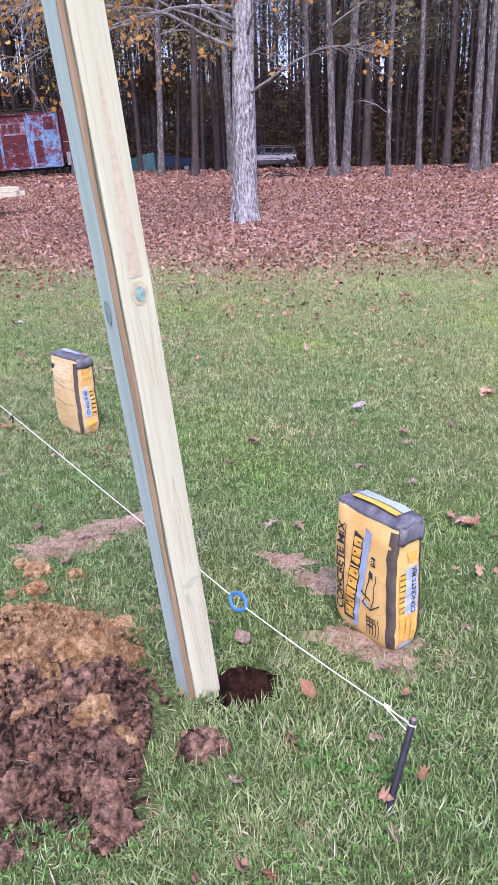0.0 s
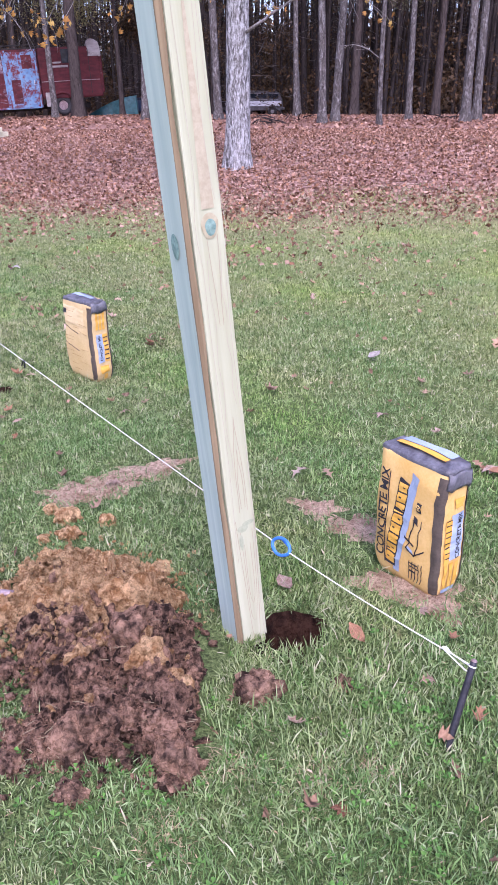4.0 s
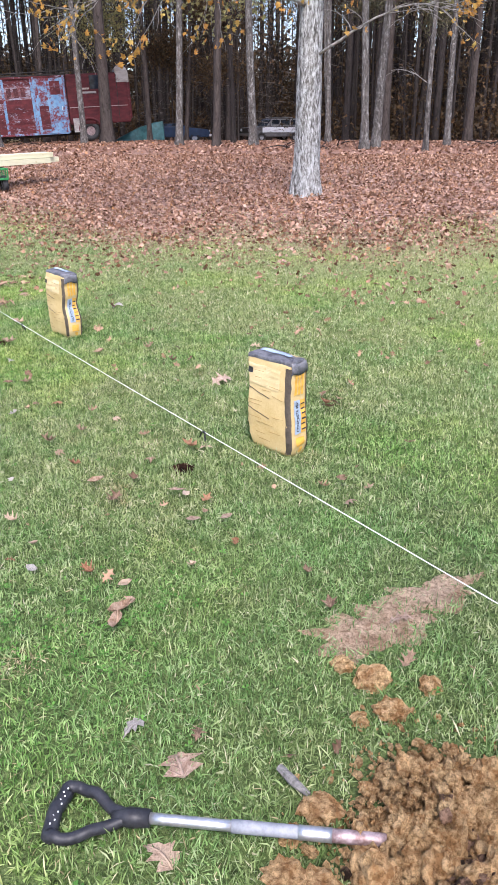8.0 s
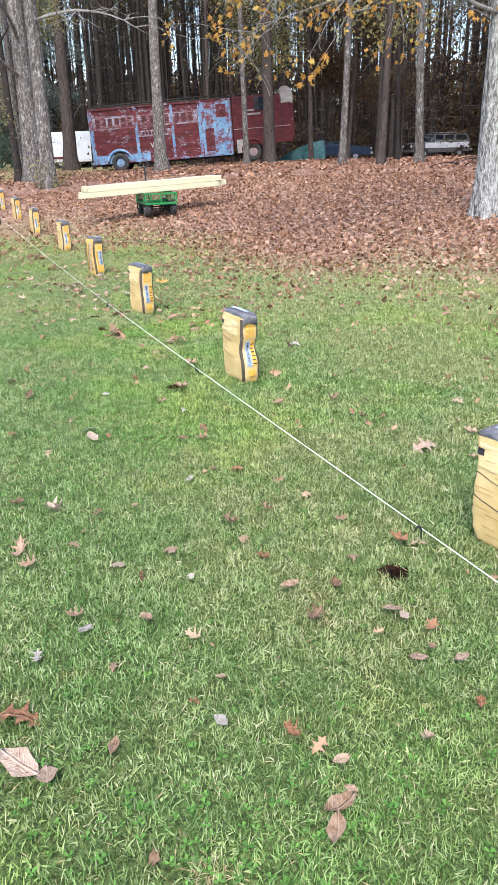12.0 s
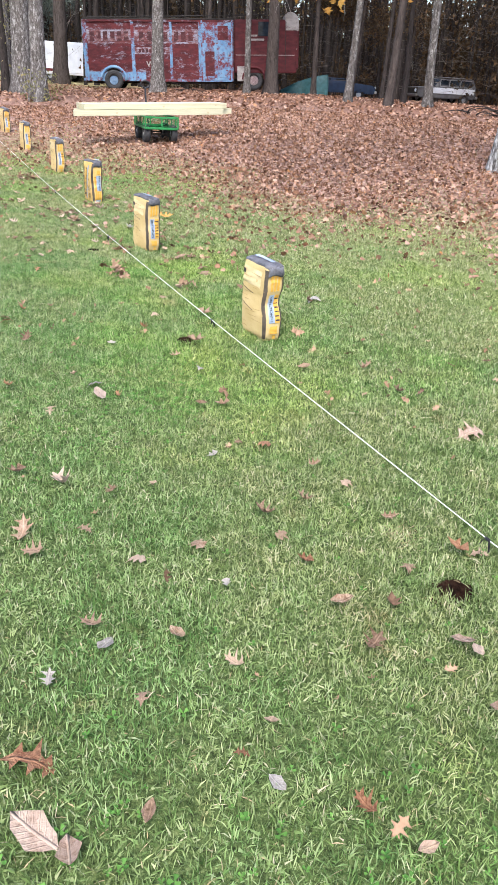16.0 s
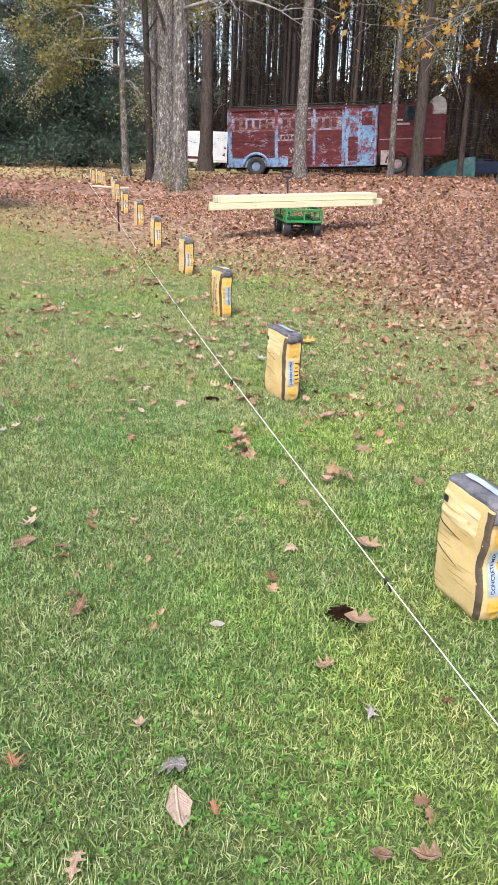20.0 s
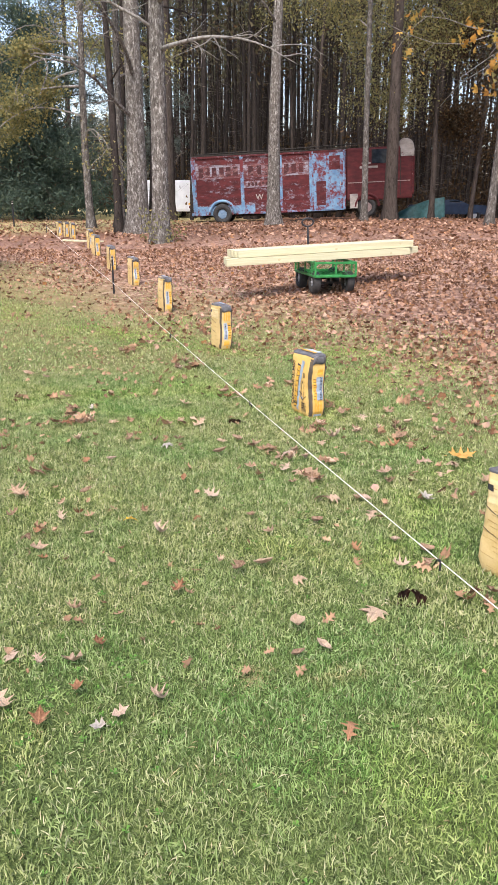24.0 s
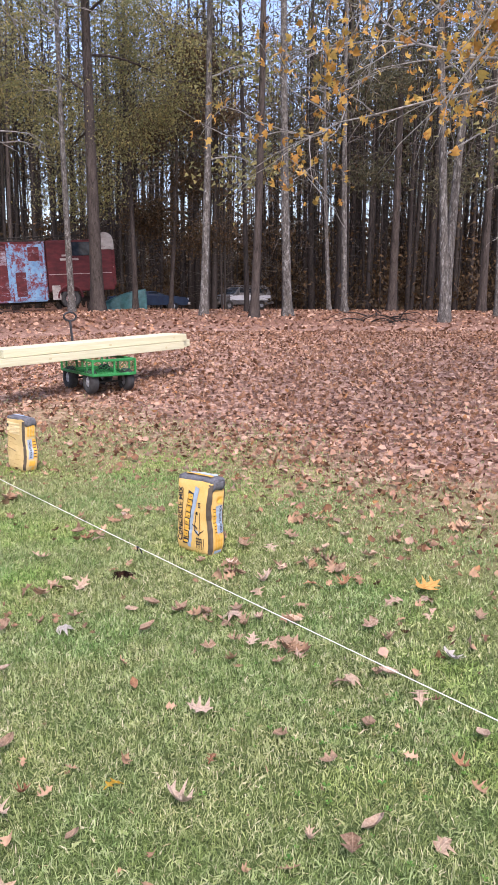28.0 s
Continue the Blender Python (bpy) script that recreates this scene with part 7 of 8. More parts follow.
    bmesh.ops.bevel(bm, geom=bm.edges[:], offset=0.03, segments=2, affect="EDGES")
    part("cab_dome", bm, MAT_DOME, root, "pale rounded cab front")
    part("cab_front", boxes(((0.62, 2.1, 1.72), Matrix.Translation((8.85, 1.14, 1.78))), bevel=0.07), MAT_CAB, root)
    part("cab_seam", boxes(((0.03, 0.02, 2.1), Matrix.Translation((8.50, 0.036, 1.95)))), MAT_UNDER, root)
    part("cab_trim", boxes(((2.9, 0.02, 0.03), Matrix.Translation((7.5, 0.036, 1.55)))), MAT_DOME, root)
    part("cab_trim", boxes(((0.5, 0.02, 0.04), Matrix.Translation((8.82, 0.075, 1.82)))), MAT_DOME, root)
    part("emblem", boxes(((0.85, 0.02, 0.10), Matrix.Translation((7.02, 0.034, 2.22))), bevel=0.02), MAT_DOME, root, "worn pale painted emblem")
    part("emblem", boxes(((0.42, 0.02, 0.08), Matrix.Translation((6.9, 0.034, 2.40))), bevel=0.02), MAT_DOME, root)
    part("kick_plate", boxes(((0.38, 0.04, 0.66), Matrix.Translation((6.32, 0.03, 0.72))), bevel=0.02), MAT_DOME, root, "pale rusted corner plate")
    part("cab_window", boxes(((0.9, 0.02, 0.62), Matrix.Translation((7.6, 0.032, 2.68))), bevel=0.01), MAT_GLASS, root)
    wheel(root, (6.95, 0.22, 0.42), 0, 0.46, 0.26, MAT_SOCKET, hub=0.5)
    wheel(root, (6.95, 2.0, 0.42), 0, 0.46, 0.26, MAT_RIM, hub=0.55)
    part("cab_arch", tube([(6.95 + 0.56 * math.cos(a), 0.05, 0.46 + 0.56 * math.sin(a)) for a in (math.pi * i / 12 for i in range(13))], 0.06, 8), MAT_CAB, root)
    part("roof_frame", tube([(x0 + 0.2, 0.3, zt + 0.12), (3.0, 0.3, zt + 0.16), (8.5, 0.3, zt + 0.26)], 0.03, 8), MAT_UNDER, root, "dark rail along the roof")


build_van()


# ---------------------------------------------------------------- parked cars


def car_body(bm, prof, half, tuck=0.12, shoulder=0.85):
    """A car shell from a side outline (x, z), narrowed above the shoulder."""
    rows = []
    for s in (-1, 1):
        rows.append([bm.verts.new((x, s * (half - (tuck * max(0, z - shoulder) * 1.8)), z)) for x, z in prof])
    a, b = rows
    for i in range(len(prof)):
        j = (i + 1) % len(prof)
        bm.faces.new((a[i], a[j], b[j], b[i]))
    bm.faces.new(a[::-1])
    bm.faces.new(b)
    bmesh.ops.recalc_face_normals(bm, faces=bm.faces)
    bmesh.ops.bevel(bm, geom=bm.edges[:], offset=0.04, segments=2, affect="EDGES")
    return bm


def build_wagon(x, y, yaw):
    g = on_ground(x, y)
    root = thing("station_wagon", (x, y, g), yaw, label="old grey square station wagon with pale trim, parked in the wood", category="car")
    prof = [(-2.25, 0.42), (-2.3, 0.75), (-2.25, 1.0), (-0.95, 1.08), (-0.45, 1.62), (2.0, 1.64), (2.25, 1.15), (2.28, 0.5), (2.1, 0.38), (-2.0, 0.36)]
    part("shell", car_body(bmesh.new(), prof, 0.90), MAT_CARTAN, root)
    part("side_panel", boxes(((3.5, 0.03, 0.36), Matrix.Translation((0.35, -0.905, 0.86))), bevel=0.01), MAT_CARWHITE, root, "pale side panel")
    part("hood_face", boxes(((0.04, 1.6, 0.42), Matrix.Translation((-2.31, 0, 0.78))), bevel=0.01), MAT_UNDER, root)
    for x0_, w in ((-0.28, 0.62), (0.50, 0.74), (1.42, 0.86)):
        win = part("side_window", boxes(((w, 0.03, 0.40), Matrix.Translation((x0_, -0.80, 1.33))), bevel=0.01), MAT_GLASS, root)
        part("window_frame", boxes(((w + 0.05, 0.02, 0.035), Matrix.Translation((x0_, -0.815, 1.545))), ((w + 0.05, 0.02, 0.035), Matrix.Translation((x0_, -0.835, 1.12))),
                                   ((0.035, 0.02, 0.44), Matrix.Translation((x0_ - w / 2 - 0.01, -0.825, 1.33)))), MAT_CHROME, win)
    part("windscreen", boxes(((0.03, 1.3, 0.62), pose(-0.76, 0, 1.33, 0, 43, 0)), bevel=0.01), MAT_GLASS, root)
    part("roof_rack", boxes(((2.2, 0.04, 0.04), Matrix.Translation((0.8, -0.62, 1.70))), ((2.2, 0.04, 0.04), Matrix.Translation((0.8, 0.62, 1.70))),
                            ((0.04, 1.28, 0.04), Matrix.Translation((-0.2, 0, 1.70))), ((0.04, 1.28, 0.04), Matrix.Translation((1.7, 0, 1.70))), bevel=0.006), MAT_CHROME, root)
    part("bumper", boxes(((0.16, 1.8, 0.16), Matrix.Translation((-2.36, 0, 0.52))), bevel=0.03), MAT_CHROME, root)
    part("bumper", boxes(((0.16, 1.8, 0.16), Matrix.Translation((2.34, 0, 0.52))), bevel=0.03), MAT_CHROME, root)
    for s in (-0.62, 0.62):
        part("headlight", cyl(bmesh.new(), 0.11, 0.06, pose(-2.345, s, 0.82, 0, 90, 0), 16, None, 0.01), MAT_CARWHITE, root)
    for wx in (-1.45, 1.35):
        for s in (-0.80, 0.80):
            wheel(root, (wx, s, 0.36), 0, 0.36, 0.22, MAT_RIM)
    return root


def build_blue_car(x, y, yaw):
    root = thing("saloon_car", (x, y, on_ground(x, y)), yaw, label="dark blue saloon car standing among the trees", category="car")
    prof = [(-2.2, 0.4), (-2.2, 0.82), (-1.3, 0.88), (-0.8, 1.10), (0.4, 1.12), (0.95, 0.90), (2.15, 0.80), (2.3, 0.62), (2.2, 0.36), (-2.0, 0.34)]
    part("shell", car_body(bmesh.new(), prof, 0.86), MAT_CARBLUE, root)
    for x0_, w in ((-0.45, 0.75), (0.42, 0.7)):
        part("side_window", boxes(((w * 0.8, 0.03, 0.16), Matrix.Translation((x0_ - 0.15, -0.815, 0.99))), bevel=0.01), MAT_GLASS, root)
    part("windscreen", boxes(((0.03, 1.25, 0.52), pose(0.69, 0, 1.02, 0, -68, 0)), bevel=0.01), MAT_GLASS, root)
    for s in (-0.6, 0.6):
        part("headlight", boxes(((0.05, 0.34, 0.13), Matrix.Translation((2.27, s, 0.70))), bevel=0.015), MAT_CARWHITE, root, "pale headlight")
    part("bumper", boxes(((0.14, 1.7, 0.13), Matrix.Translation((2.30, 0, 0.46))), bevel=0.03), MAT_CHROME, root)
    for wx in (-1.35, 1.35):
        for s in (-0.76, 0.76):
            wheel(root, (wx, s, 0.32), 0, 0.32, 0.2, MAT_RIM)


def build_covered_car(x, y, yaw):
    """A car under a tarpaulin that hangs to the ground in folds."""
    root = thing("covered_car", (x, y, on_ground(x, y)), yaw, label="car under a teal tarpaulin hanging in folds", category="car")
    prof = [(-1.60, 0.0), (-1.57, 0.16), (-1.32, 0.30), (-0.85, 0.53), (-0.32, 0.76), (0.28, 0.96), (0.78, 1.07), (1.02, 1.10), (1.08, 0.72), (1.09, 0.0)]
    fine = []
    for (ax, az), (bx, bz) in zip(prof, prof[1:]):
        fine += [(ax + (bx - ax) * i / 5, az + (bz - az) * i / 5) for i in range(5)]
    fine.append(prof[-1])
    bm = bmesh.new()
    rows = []
    for j in range(25):
        v = j / 24 * 2 - 1
        y_ = 0.95 * v
        row = []
        for i, (px, pz) in enumerate(fine):
            drop = max(0, abs(v) - 0.78) / 0.22
            z = pz * (1 - drop ** 2) if abs(v) > 0.78 else pz
            wob = 0.05 * math.sin(px * 5 + v * 3) * drop + 0.03 * noise.noise((px * 2, v * 2, 0))
            row.append(bm.verts.new((px + 0.03 * noise.noise((px, v * 3, 4)), y_ + wob * 1.5, max(0.0, z + wob * 0.5))))
        rows.append(row)
    for a, b in zip(rows, rows[1:]):
        for i in range(len(a) - 1):
            bm.faces.new((a[i], a[i + 1], b[i + 1], b[i]))
    part("tarpaulin", bm, MAT_TARP, root, "", True)
    wheel(root, (-0.7, 0.55, 0.3), 0, 0.3, 0.2, MAT_RIM)
    wheel(root, (0.75, 0.55, 0.3), 0, 0.3, 0.2, MAT_RIM)


def build_white_vehicle(x, y, yaw):
    root = thing("box_trailer", (x, y, on_ground(x, y)), yaw, label="faded white box trailer standing behind a pine", category="trailer")
    part("box", boxes(((3.4, 2.0, 1.75), Matrix.Translation((0, 0, 1.25))), bevel=0.05), MAT_CARWHITE, root)
    part("door_panel", boxes(((1.3, 0.03, 1.5), Matrix.Translation((0.9, -1.01, 1.25))), bevel=0.01), MAT_CARWHITE, root)
    part("stripe", boxes(((3.3, 0.02, 0.14), Matrix.Translation((0, -1.013, 0.62)))), MAT_MAROON, root, "faded red stripe")
    part("tail_light", boxes(((0.12, 0.03, 0.10), Matrix.Translation((1.57, -1.02, 0.80))), bevel=0.01), MAT_ORANGE, root)
    for wx in (-0.5, 0.5):
        wheel(root, (wx, -0.85, 0.34), 0, 0.34, 0.2, MAT_RIM)
        wheel(root, (wx, 0.85, 0.34), 0, 0.34, 0.2, MAT_RIM)


build_wagon(0.55, 61.2, 28)
build_blue_car(-5.9, 50.0, 8)
build_covered_car(-6.95, 45.6, 6)
build_white_vehicle(-22.3, 49.0, 8)

# ---------------------------------------------------------------- shed


def build_shed():
    cx, cy = -11.42, 14.03
    ang = math.degrees(math.atan2(14.03 - 12.10, -11.42 + 13.38))
    root = new("garden_shed")
    root.matrix_world = pose(cx, cy, 0.27, 0, 0, ang)
    tagged(root, label="beige lap-sided garden shed with blue metal roof on blocks", category="shed")
    L, W, z0, z1 = 5.4, 3.0, 0.18, 2.44
    part("frame", boxes(((L - 0.06, W - 0.06, z1 - z0), Matrix.Translation((-L / 2, W / 2, (z0 + z1) / 2))), bevel=0.01), MAT_SIDING, root)
    k = 12
    h = (z1 - z0) / k
    for i in range(k):
        z = z0 + h * i
        for name, size, at in (("siding_course", (L - 0.16, 0.022, h * 0.96), (-L / 2, 0.016, z + h / 2)),):
            bm = boxes((size, Matrix.Translation(at) @ pose(0, 0, 0, -4.5, 0, 0)), bevel=0.004)
            part(name, bm, MAT_SIDING, root)
        part("siding_course", boxes(((0.022, W - 0.16, h * 0.96), Matrix.Translation((-0.016, W / 2, z + h / 2)) @ pose(0, 0, 0, 0, -4.5, 0)), bevel=0.004), MAT_SIDING, root)
    for x, y in ((-0.04, 0.03), (-L + 0.04, 0.03), (-0.04, W - 0.03)):
        part("corner_trim", boxes(((0.11, 0.11, z1 - z0 + 0.02), Matrix.Translation((x, y, (z0 + z1) / 2))), bevel=0.008), MAT_TRIM, root, "grey brown corner trim")
    # roof with standing ribs
    ridge = z1 + 0.30
    tilt = math.degrees(math.atan2(ridge - z1, W / 2 + 0.06))
    run = math.hypot(W / 2 + 0.06, ridge - z1)
    for s in (0, 1):
        m = Matrix.Translation((-L / 2, W / 2 + (-1 if s == 0 else 1) * (W / 4 + 0.03), (z1 + ridge) / 2 + 0.02)) @ pose(0, 0, 0, tilt if s == 0 else -tilt, 0, 0)
        roof = part("roof", boxes(((L + 0.12, run, 0.03), m), bevel=0.006), MAT_ROOF, root, "blue ribbed metal roofing")
        for i in range(18):
            part("roof_rib", boxes(((0.03, run, 0.025), m @ Matrix.Translation((-L / 2 + 0.1 + i * (L - 0.2) / 17, 0, 0.024))), bevel=0.006), MAT_ROOF, roof)
    part("fascia", boxes(((L + 0.10, 0.03, 0.09), Matrix.Translation((-L / 2, -0.055, z1 - 0.01))), bevel=0.006), MAT_TRIM, root)
    bm = bmesh.new()
    tri_ = [(0.005, -0.03, z1), (0.005, W + 0.03, z1), (0.005, W / 2, ridge)]
    a = [bm.verts.new(p) for p in tri_]
    b = [bm.verts.new((p[0] - 0.03, p[1], p[2])) for p in tri_]
    bm.faces.new(a)
    bm.faces.new(b[::-1])
    for i in range(3):
        bm.faces.new((a[i], a[(i + 1) % 3], b[(i + 1) % 3], b[i]))
    bmesh.ops.recalc_face_normals(bm, faces=bm.faces)
    part("gable", bm, MAT_TRIM, root)
    for x in np.linspace(-0.3, -L + 0.3, 4):
        for y in (0.2, W - 0.2):
            part("block", boxes(((0.38, 0.19, 0.24), Matrix.Translation((x, y, 0.04))), bevel=0.008), MAT_UNDER, root)
    part("skid", boxes(((L, 0.12, 0.10), Matrix.Translation((-L / 2, 0.2, z0 - 0.05))), ((L, 0.12, 0.10), Matrix.Translation((-L / 2, W - 0.2, z0 - 0.05)))), MAT_UNDER, root)
    win = new("window")
    win.parent = root
    win.matrix_basis = Matrix.Translation((-1.90, -0.006, 1.55))
    ww, hh = 0.74, 0.80
    for name, size, at, mat in (("frame_side", (0.09, 0.05, hh + 0.10), (-ww / 2 - 0.05, 0, 0), MAT_TRIM), ("frame_side", (0.09, 0.05, hh + 0.10), (ww / 2 + 0.05, 0, 0), MAT_TRIM),
                                ("frame_head", (ww + 0.2, 0.05, 0.04), (0, 0, hh / 2 + 0.03), MAT_TRIM), ("sash_bar", (ww, 0.04, 0.035), (0, -0.01, 0), MAT_WHITE),
                                ("sash_bar", (ww, 0.04, 0.03), (0, -0.01, hh / 2 - 0.015), MAT_WHITE), ("sash_bar", (ww, 0.04, 0.03), (0, -0.01, -hh / 2 + 0.015), MAT_WHITE),
                                ("sash_stile", (0.016, 0.04, hh), (-ww / 2 + 0.008, -0.012, 0), MAT_WHITE), ("sash_stile", (0.016, 0.04, hh), (ww / 2 - 0.008, -0.012, 0), MAT_WHITE),
                                ("sill", (ww + 0.1, 0.09, 0.03), (0, -0.02, -hh / 2 - 0.02), MAT_WHITE), ("pane", (ww - 0.04, 0.008, hh / 2 - 0.05), (0, -0.004, hh / 4), MAT_GLASS),
                                ("pane", (ww - 0.04, 0.008, hh / 2 - 0.05), (0, -0.004, -hh / 4), MAT_GLASS)):
        part(name, boxes((size, Matrix.Translation(at)), bevel=0.004 if name != "pane" else 0.0), mat, win)


build_shed()


def build_guy():
    foot = Vector((-9.93, 12.08, 0.0))
    foot.z = on_ground(foot.x, foot.y)
    root = thing("guy_wire", foot, 0, label="slanting guy wire in a yellow plastic guard by the shed", category="guy wire")
    d = Vector((-0.62, -0.55, 4.0)).normalized()
    part("anchor_rod", tube([d * -0.15, d * 0.30], 0.012, 8), MAT_STEEL, root)
    part("guard", tube([d * 0.22, d * 1.2, d * 2.9], [0.021, 0.021, 0.018], 10), MAT_GUARD, root, "yellow plastic guard", True)
    part("wire", tube([d * 0.2, d * 9.0], 0.008, 6), MAT_STEEL, root)


build_guy()

# ---------------------------------------------------------------- trees


def trunk_points(height, bend, seed, lean=(0, 0), n=14):
    r = random.Random(seed)
    a, b = r.uniform(0, 6.28), r.uniform(0, 6.28)
    pts = []
    for i in range(n + 1):
        t = i / n
        pts.append(Vector((lean[0] * height * t + bend * (math.sin(2.2 * t + a) - math.sin(a)), lean[1] * height * t + bend * (math.sin(2.7 * t + b) - math.sin(b)), height * t)))
    return pts


def trunk_mesh(pts, r0, r1, sides=14, flare=0.5, rough=0.05, seed=0):
    """A trunk with a root flare, ridges and a taper."""
    bm = bmesh.new()
    prev = None
    n = len(pts) - 1
    L = pts[-1].z - pts[0].z
    rows = [(-0.35, pts[0])] + [(k / 3, None) for k in range(3)] + [(float(i), None) for i in range(1, n + 1)]
    for u, given in rows:
        if given is not None:
            c = given - Vector((0, 0, 0.35))
            z = -0.35
        else:
            i = min(int(u), n - 1)
            c = pts[i].lerp(pts[i + 1], u - i)
            z = c.z - pts[0].z
        t = max(0, z) / L
        rad = r0 + (r1 - r0) * t ** 0.85
        fl = flare * math.exp(-max(z, -0.1) / (1.3 * r0 + 0.12))
        row = []
        for k in range(sides):
            a = 2 * math.pi * k / sides
            w = 1 + fl * (0.7 + 0.5 * math.sin(5 * a + seed)) + rough * noise.noise((math.cos(a) * 2, math.sin(a) * 2, z * 1.5 + seed))
            row.append(bm.verts.new(c + Vector((math.cos(a), math.sin(a), 0)) * rad * w))
        if prev:
            for k in range(sides):
                bm.faces.new((prev[k], prev[(k + 1) % sides], row[(k + 1) % sides], row[k]))
        prev = row
    bm.faces.new(prev)
    return bm


def limb_points(start, way, length, droop, seed, n=9, kink=0.12):
    r = random.Random(seed)
    p, d = Vector(start), Vector(way).normalized()
    pts = [p.copy()]
    for i in range(n):
        d = (d + Vector((r.uniform(-kink, kink), r.uniform(-kink, kink), r.uniform(-kink, kink) - droop * i / n))).normalized()
        p = p + d * (length / n)
        pts.append(p.copy())
    return pts


def limb_mesh(pts, r0, twigs, seed, spread=0.9):
    """A limb with side twigs, and where its twigs end."""
    r = random.Random(seed)
    bm = bmesh.new()
    n = len(pts) - 1
    tube_into(bm, pts, [max(0.004, r0 * (1 - 0.9 * i / n)) for i in range(n + 1)], 7)
    ends = [pts[-1]]
    L = sum((b - a).length for a, b in zip(pts, pts[1:]))
    for k in range(twigs):
        i = r.randrange(max(1, n // 4), n)
        d = (pts[i + 1] - pts[i]).normalized()
        side = Vector((r.uniform(-1, 1), r.uniform(-1, 1), r.uniform(-0.6, 0.6)))
        t = limb_points(pts[i], d * 0.6 + side * spread, L * r.uniform(0.18, 0.42), 0.12, seed * 31 + k, 5, 0.3)
        tube_into(bm, t, [max(0.003, r0 * 0.34 * (1 - 0.85 * q / 5)) for q in range(6)], 4)
        ends += t[2:]
        for q in range(2):
            j = r.randrange(2, 5)
            s2 = limb_points(t[j], (t[j + 1] - t[j]).normalized() + Vector((r.uniform(-1, 1), r.uniform(-1, 1), r.uniform(-0.7, 0.5))), L * r.uniform(0.06, 0.14), 0.2, seed * 57 + k * 3 + q, 4, 0.3)
            tube_into(bm, s2, [max(0.0025, r0 * 0.14 * (1 - 0.7 * w / 4)) for w in range(5)], 3)
            ends += s2[1:]
    return bm, ends


def foliage(name, centres, per, spread, size, seed, kind="leaf", flat=0.7):
    """Many small leaves or needle sprays round the given points."""
    r = np.random.default_rng(seed)
    C = np.repeat(np.asarray(centres, float), per, axis=0)
    n = len(C)
    C = C + r.normal(0, spread, (n, 3)) * np.array([1, 1, flat])
    u = r.normal(size=(n, 3))
    u /= np.linalg.norm(u, axis=1, keepdims=True)
    v = np.cross(u, r.normal(size=(n, 3)))
    v /= np.linalg.norm(v, axis=1, keepdims=True) + 1e-9
    s = (size * r.uniform(0.6, 1.35, n))[:, None]
    w = 0.40 if kind == "leaf" else 0.12
    a, b = C - u * s * 0.5, C + u * s * 0.5
    V = np.stack([a + v * s * w, b, a - v * s * w], 1)
    F = np.arange(n * 3).reshape(n, 3)
    return raw_mesh(name, V.reshape(-1, 3), F)


def hanging_leaves(name, centres, per, spread, size, seed):
    """Lobed leaves that hang from twigs, turned every way."""
    r = np.random.default_rng(seed)
    forms = [leaf_arrays(k, 1.0, random.uniform(-0.8, 0.8), random.uniform(0, 0.5), 400 + i) for i, k in enumerate(("lobed", "maple", "rough", "maple"))]
    VV, FF, off = [], [], 0
    for c in centres:
        for k in range(per):
            v, f = forms[r.integers(0, len(forms))]
            e = Euler((r.uniform(0, 6.28), r.uniform(0, 6.28), r.uniform(0, 6.28))).to_matrix()
            VV.append((v * size * r.uniform(0.6, 1.2)) @ np.array(e).T + np.array(c) + r.normal(0, spread, 3))
            FF.append(f + off)
            off += len(v)
    return raw_mesh(name, np.concatenate(VV), np.concatenate(FF))


def plain_tree(x, y, height, r0, bark, seed, lean=(0, 0), bend=0.25, label="", name="tree", limbs=3, first=0.35, limb_len=2.2, sides=14, flare=0.5, leaves=None):
    """Trunk, a few limbs, and leaves where the tree has some."""
    g = on_ground(x, y)
    root = thing(name, (x, y, g), 0, label=label, category="tree", group="trees at the edge of the wood")
    r0 *= 0.85
    pts = trunk_points(height, bend * 1.3, seed, lean)
    part("trunk", trunk_mesh(pts, r0, r0 * 0.35, sides, flare, 0.10, seed), bark, root, "", True)
    r = random.Random(seed)
    ends_all = []
    for k in range(limbs):
        t = first + (0.95 - first) * (k + r.uniform(0, 0.6)) / max(1, limbs)
        i = min(int(t * 14), 13)
        a = r.uniform(0, 6.28)
        lp = limb_points(pts[i], (math.cos(a), math.sin(a), r.uniform(0.15, 0.7)), limb_len * r.uniform(0.7, 1.3), 0.25, seed * 7 + k)
        bm, ends = limb_mesh(lp, r0 * 0.22, 8, seed * 11 + k)
        part("limb", bm, MAT_LIMB if bark in (MAT_OAK_BARK, MAT_PALE_BARK) else bark, root)
        ends_all += ends
    if leaves and ends_all:
        mat, per, spread, size, kind = leaves
        mesh_part("crown", foliage("crown", ends_all, per, spread, size, seed, kind), mat, root)
    return root


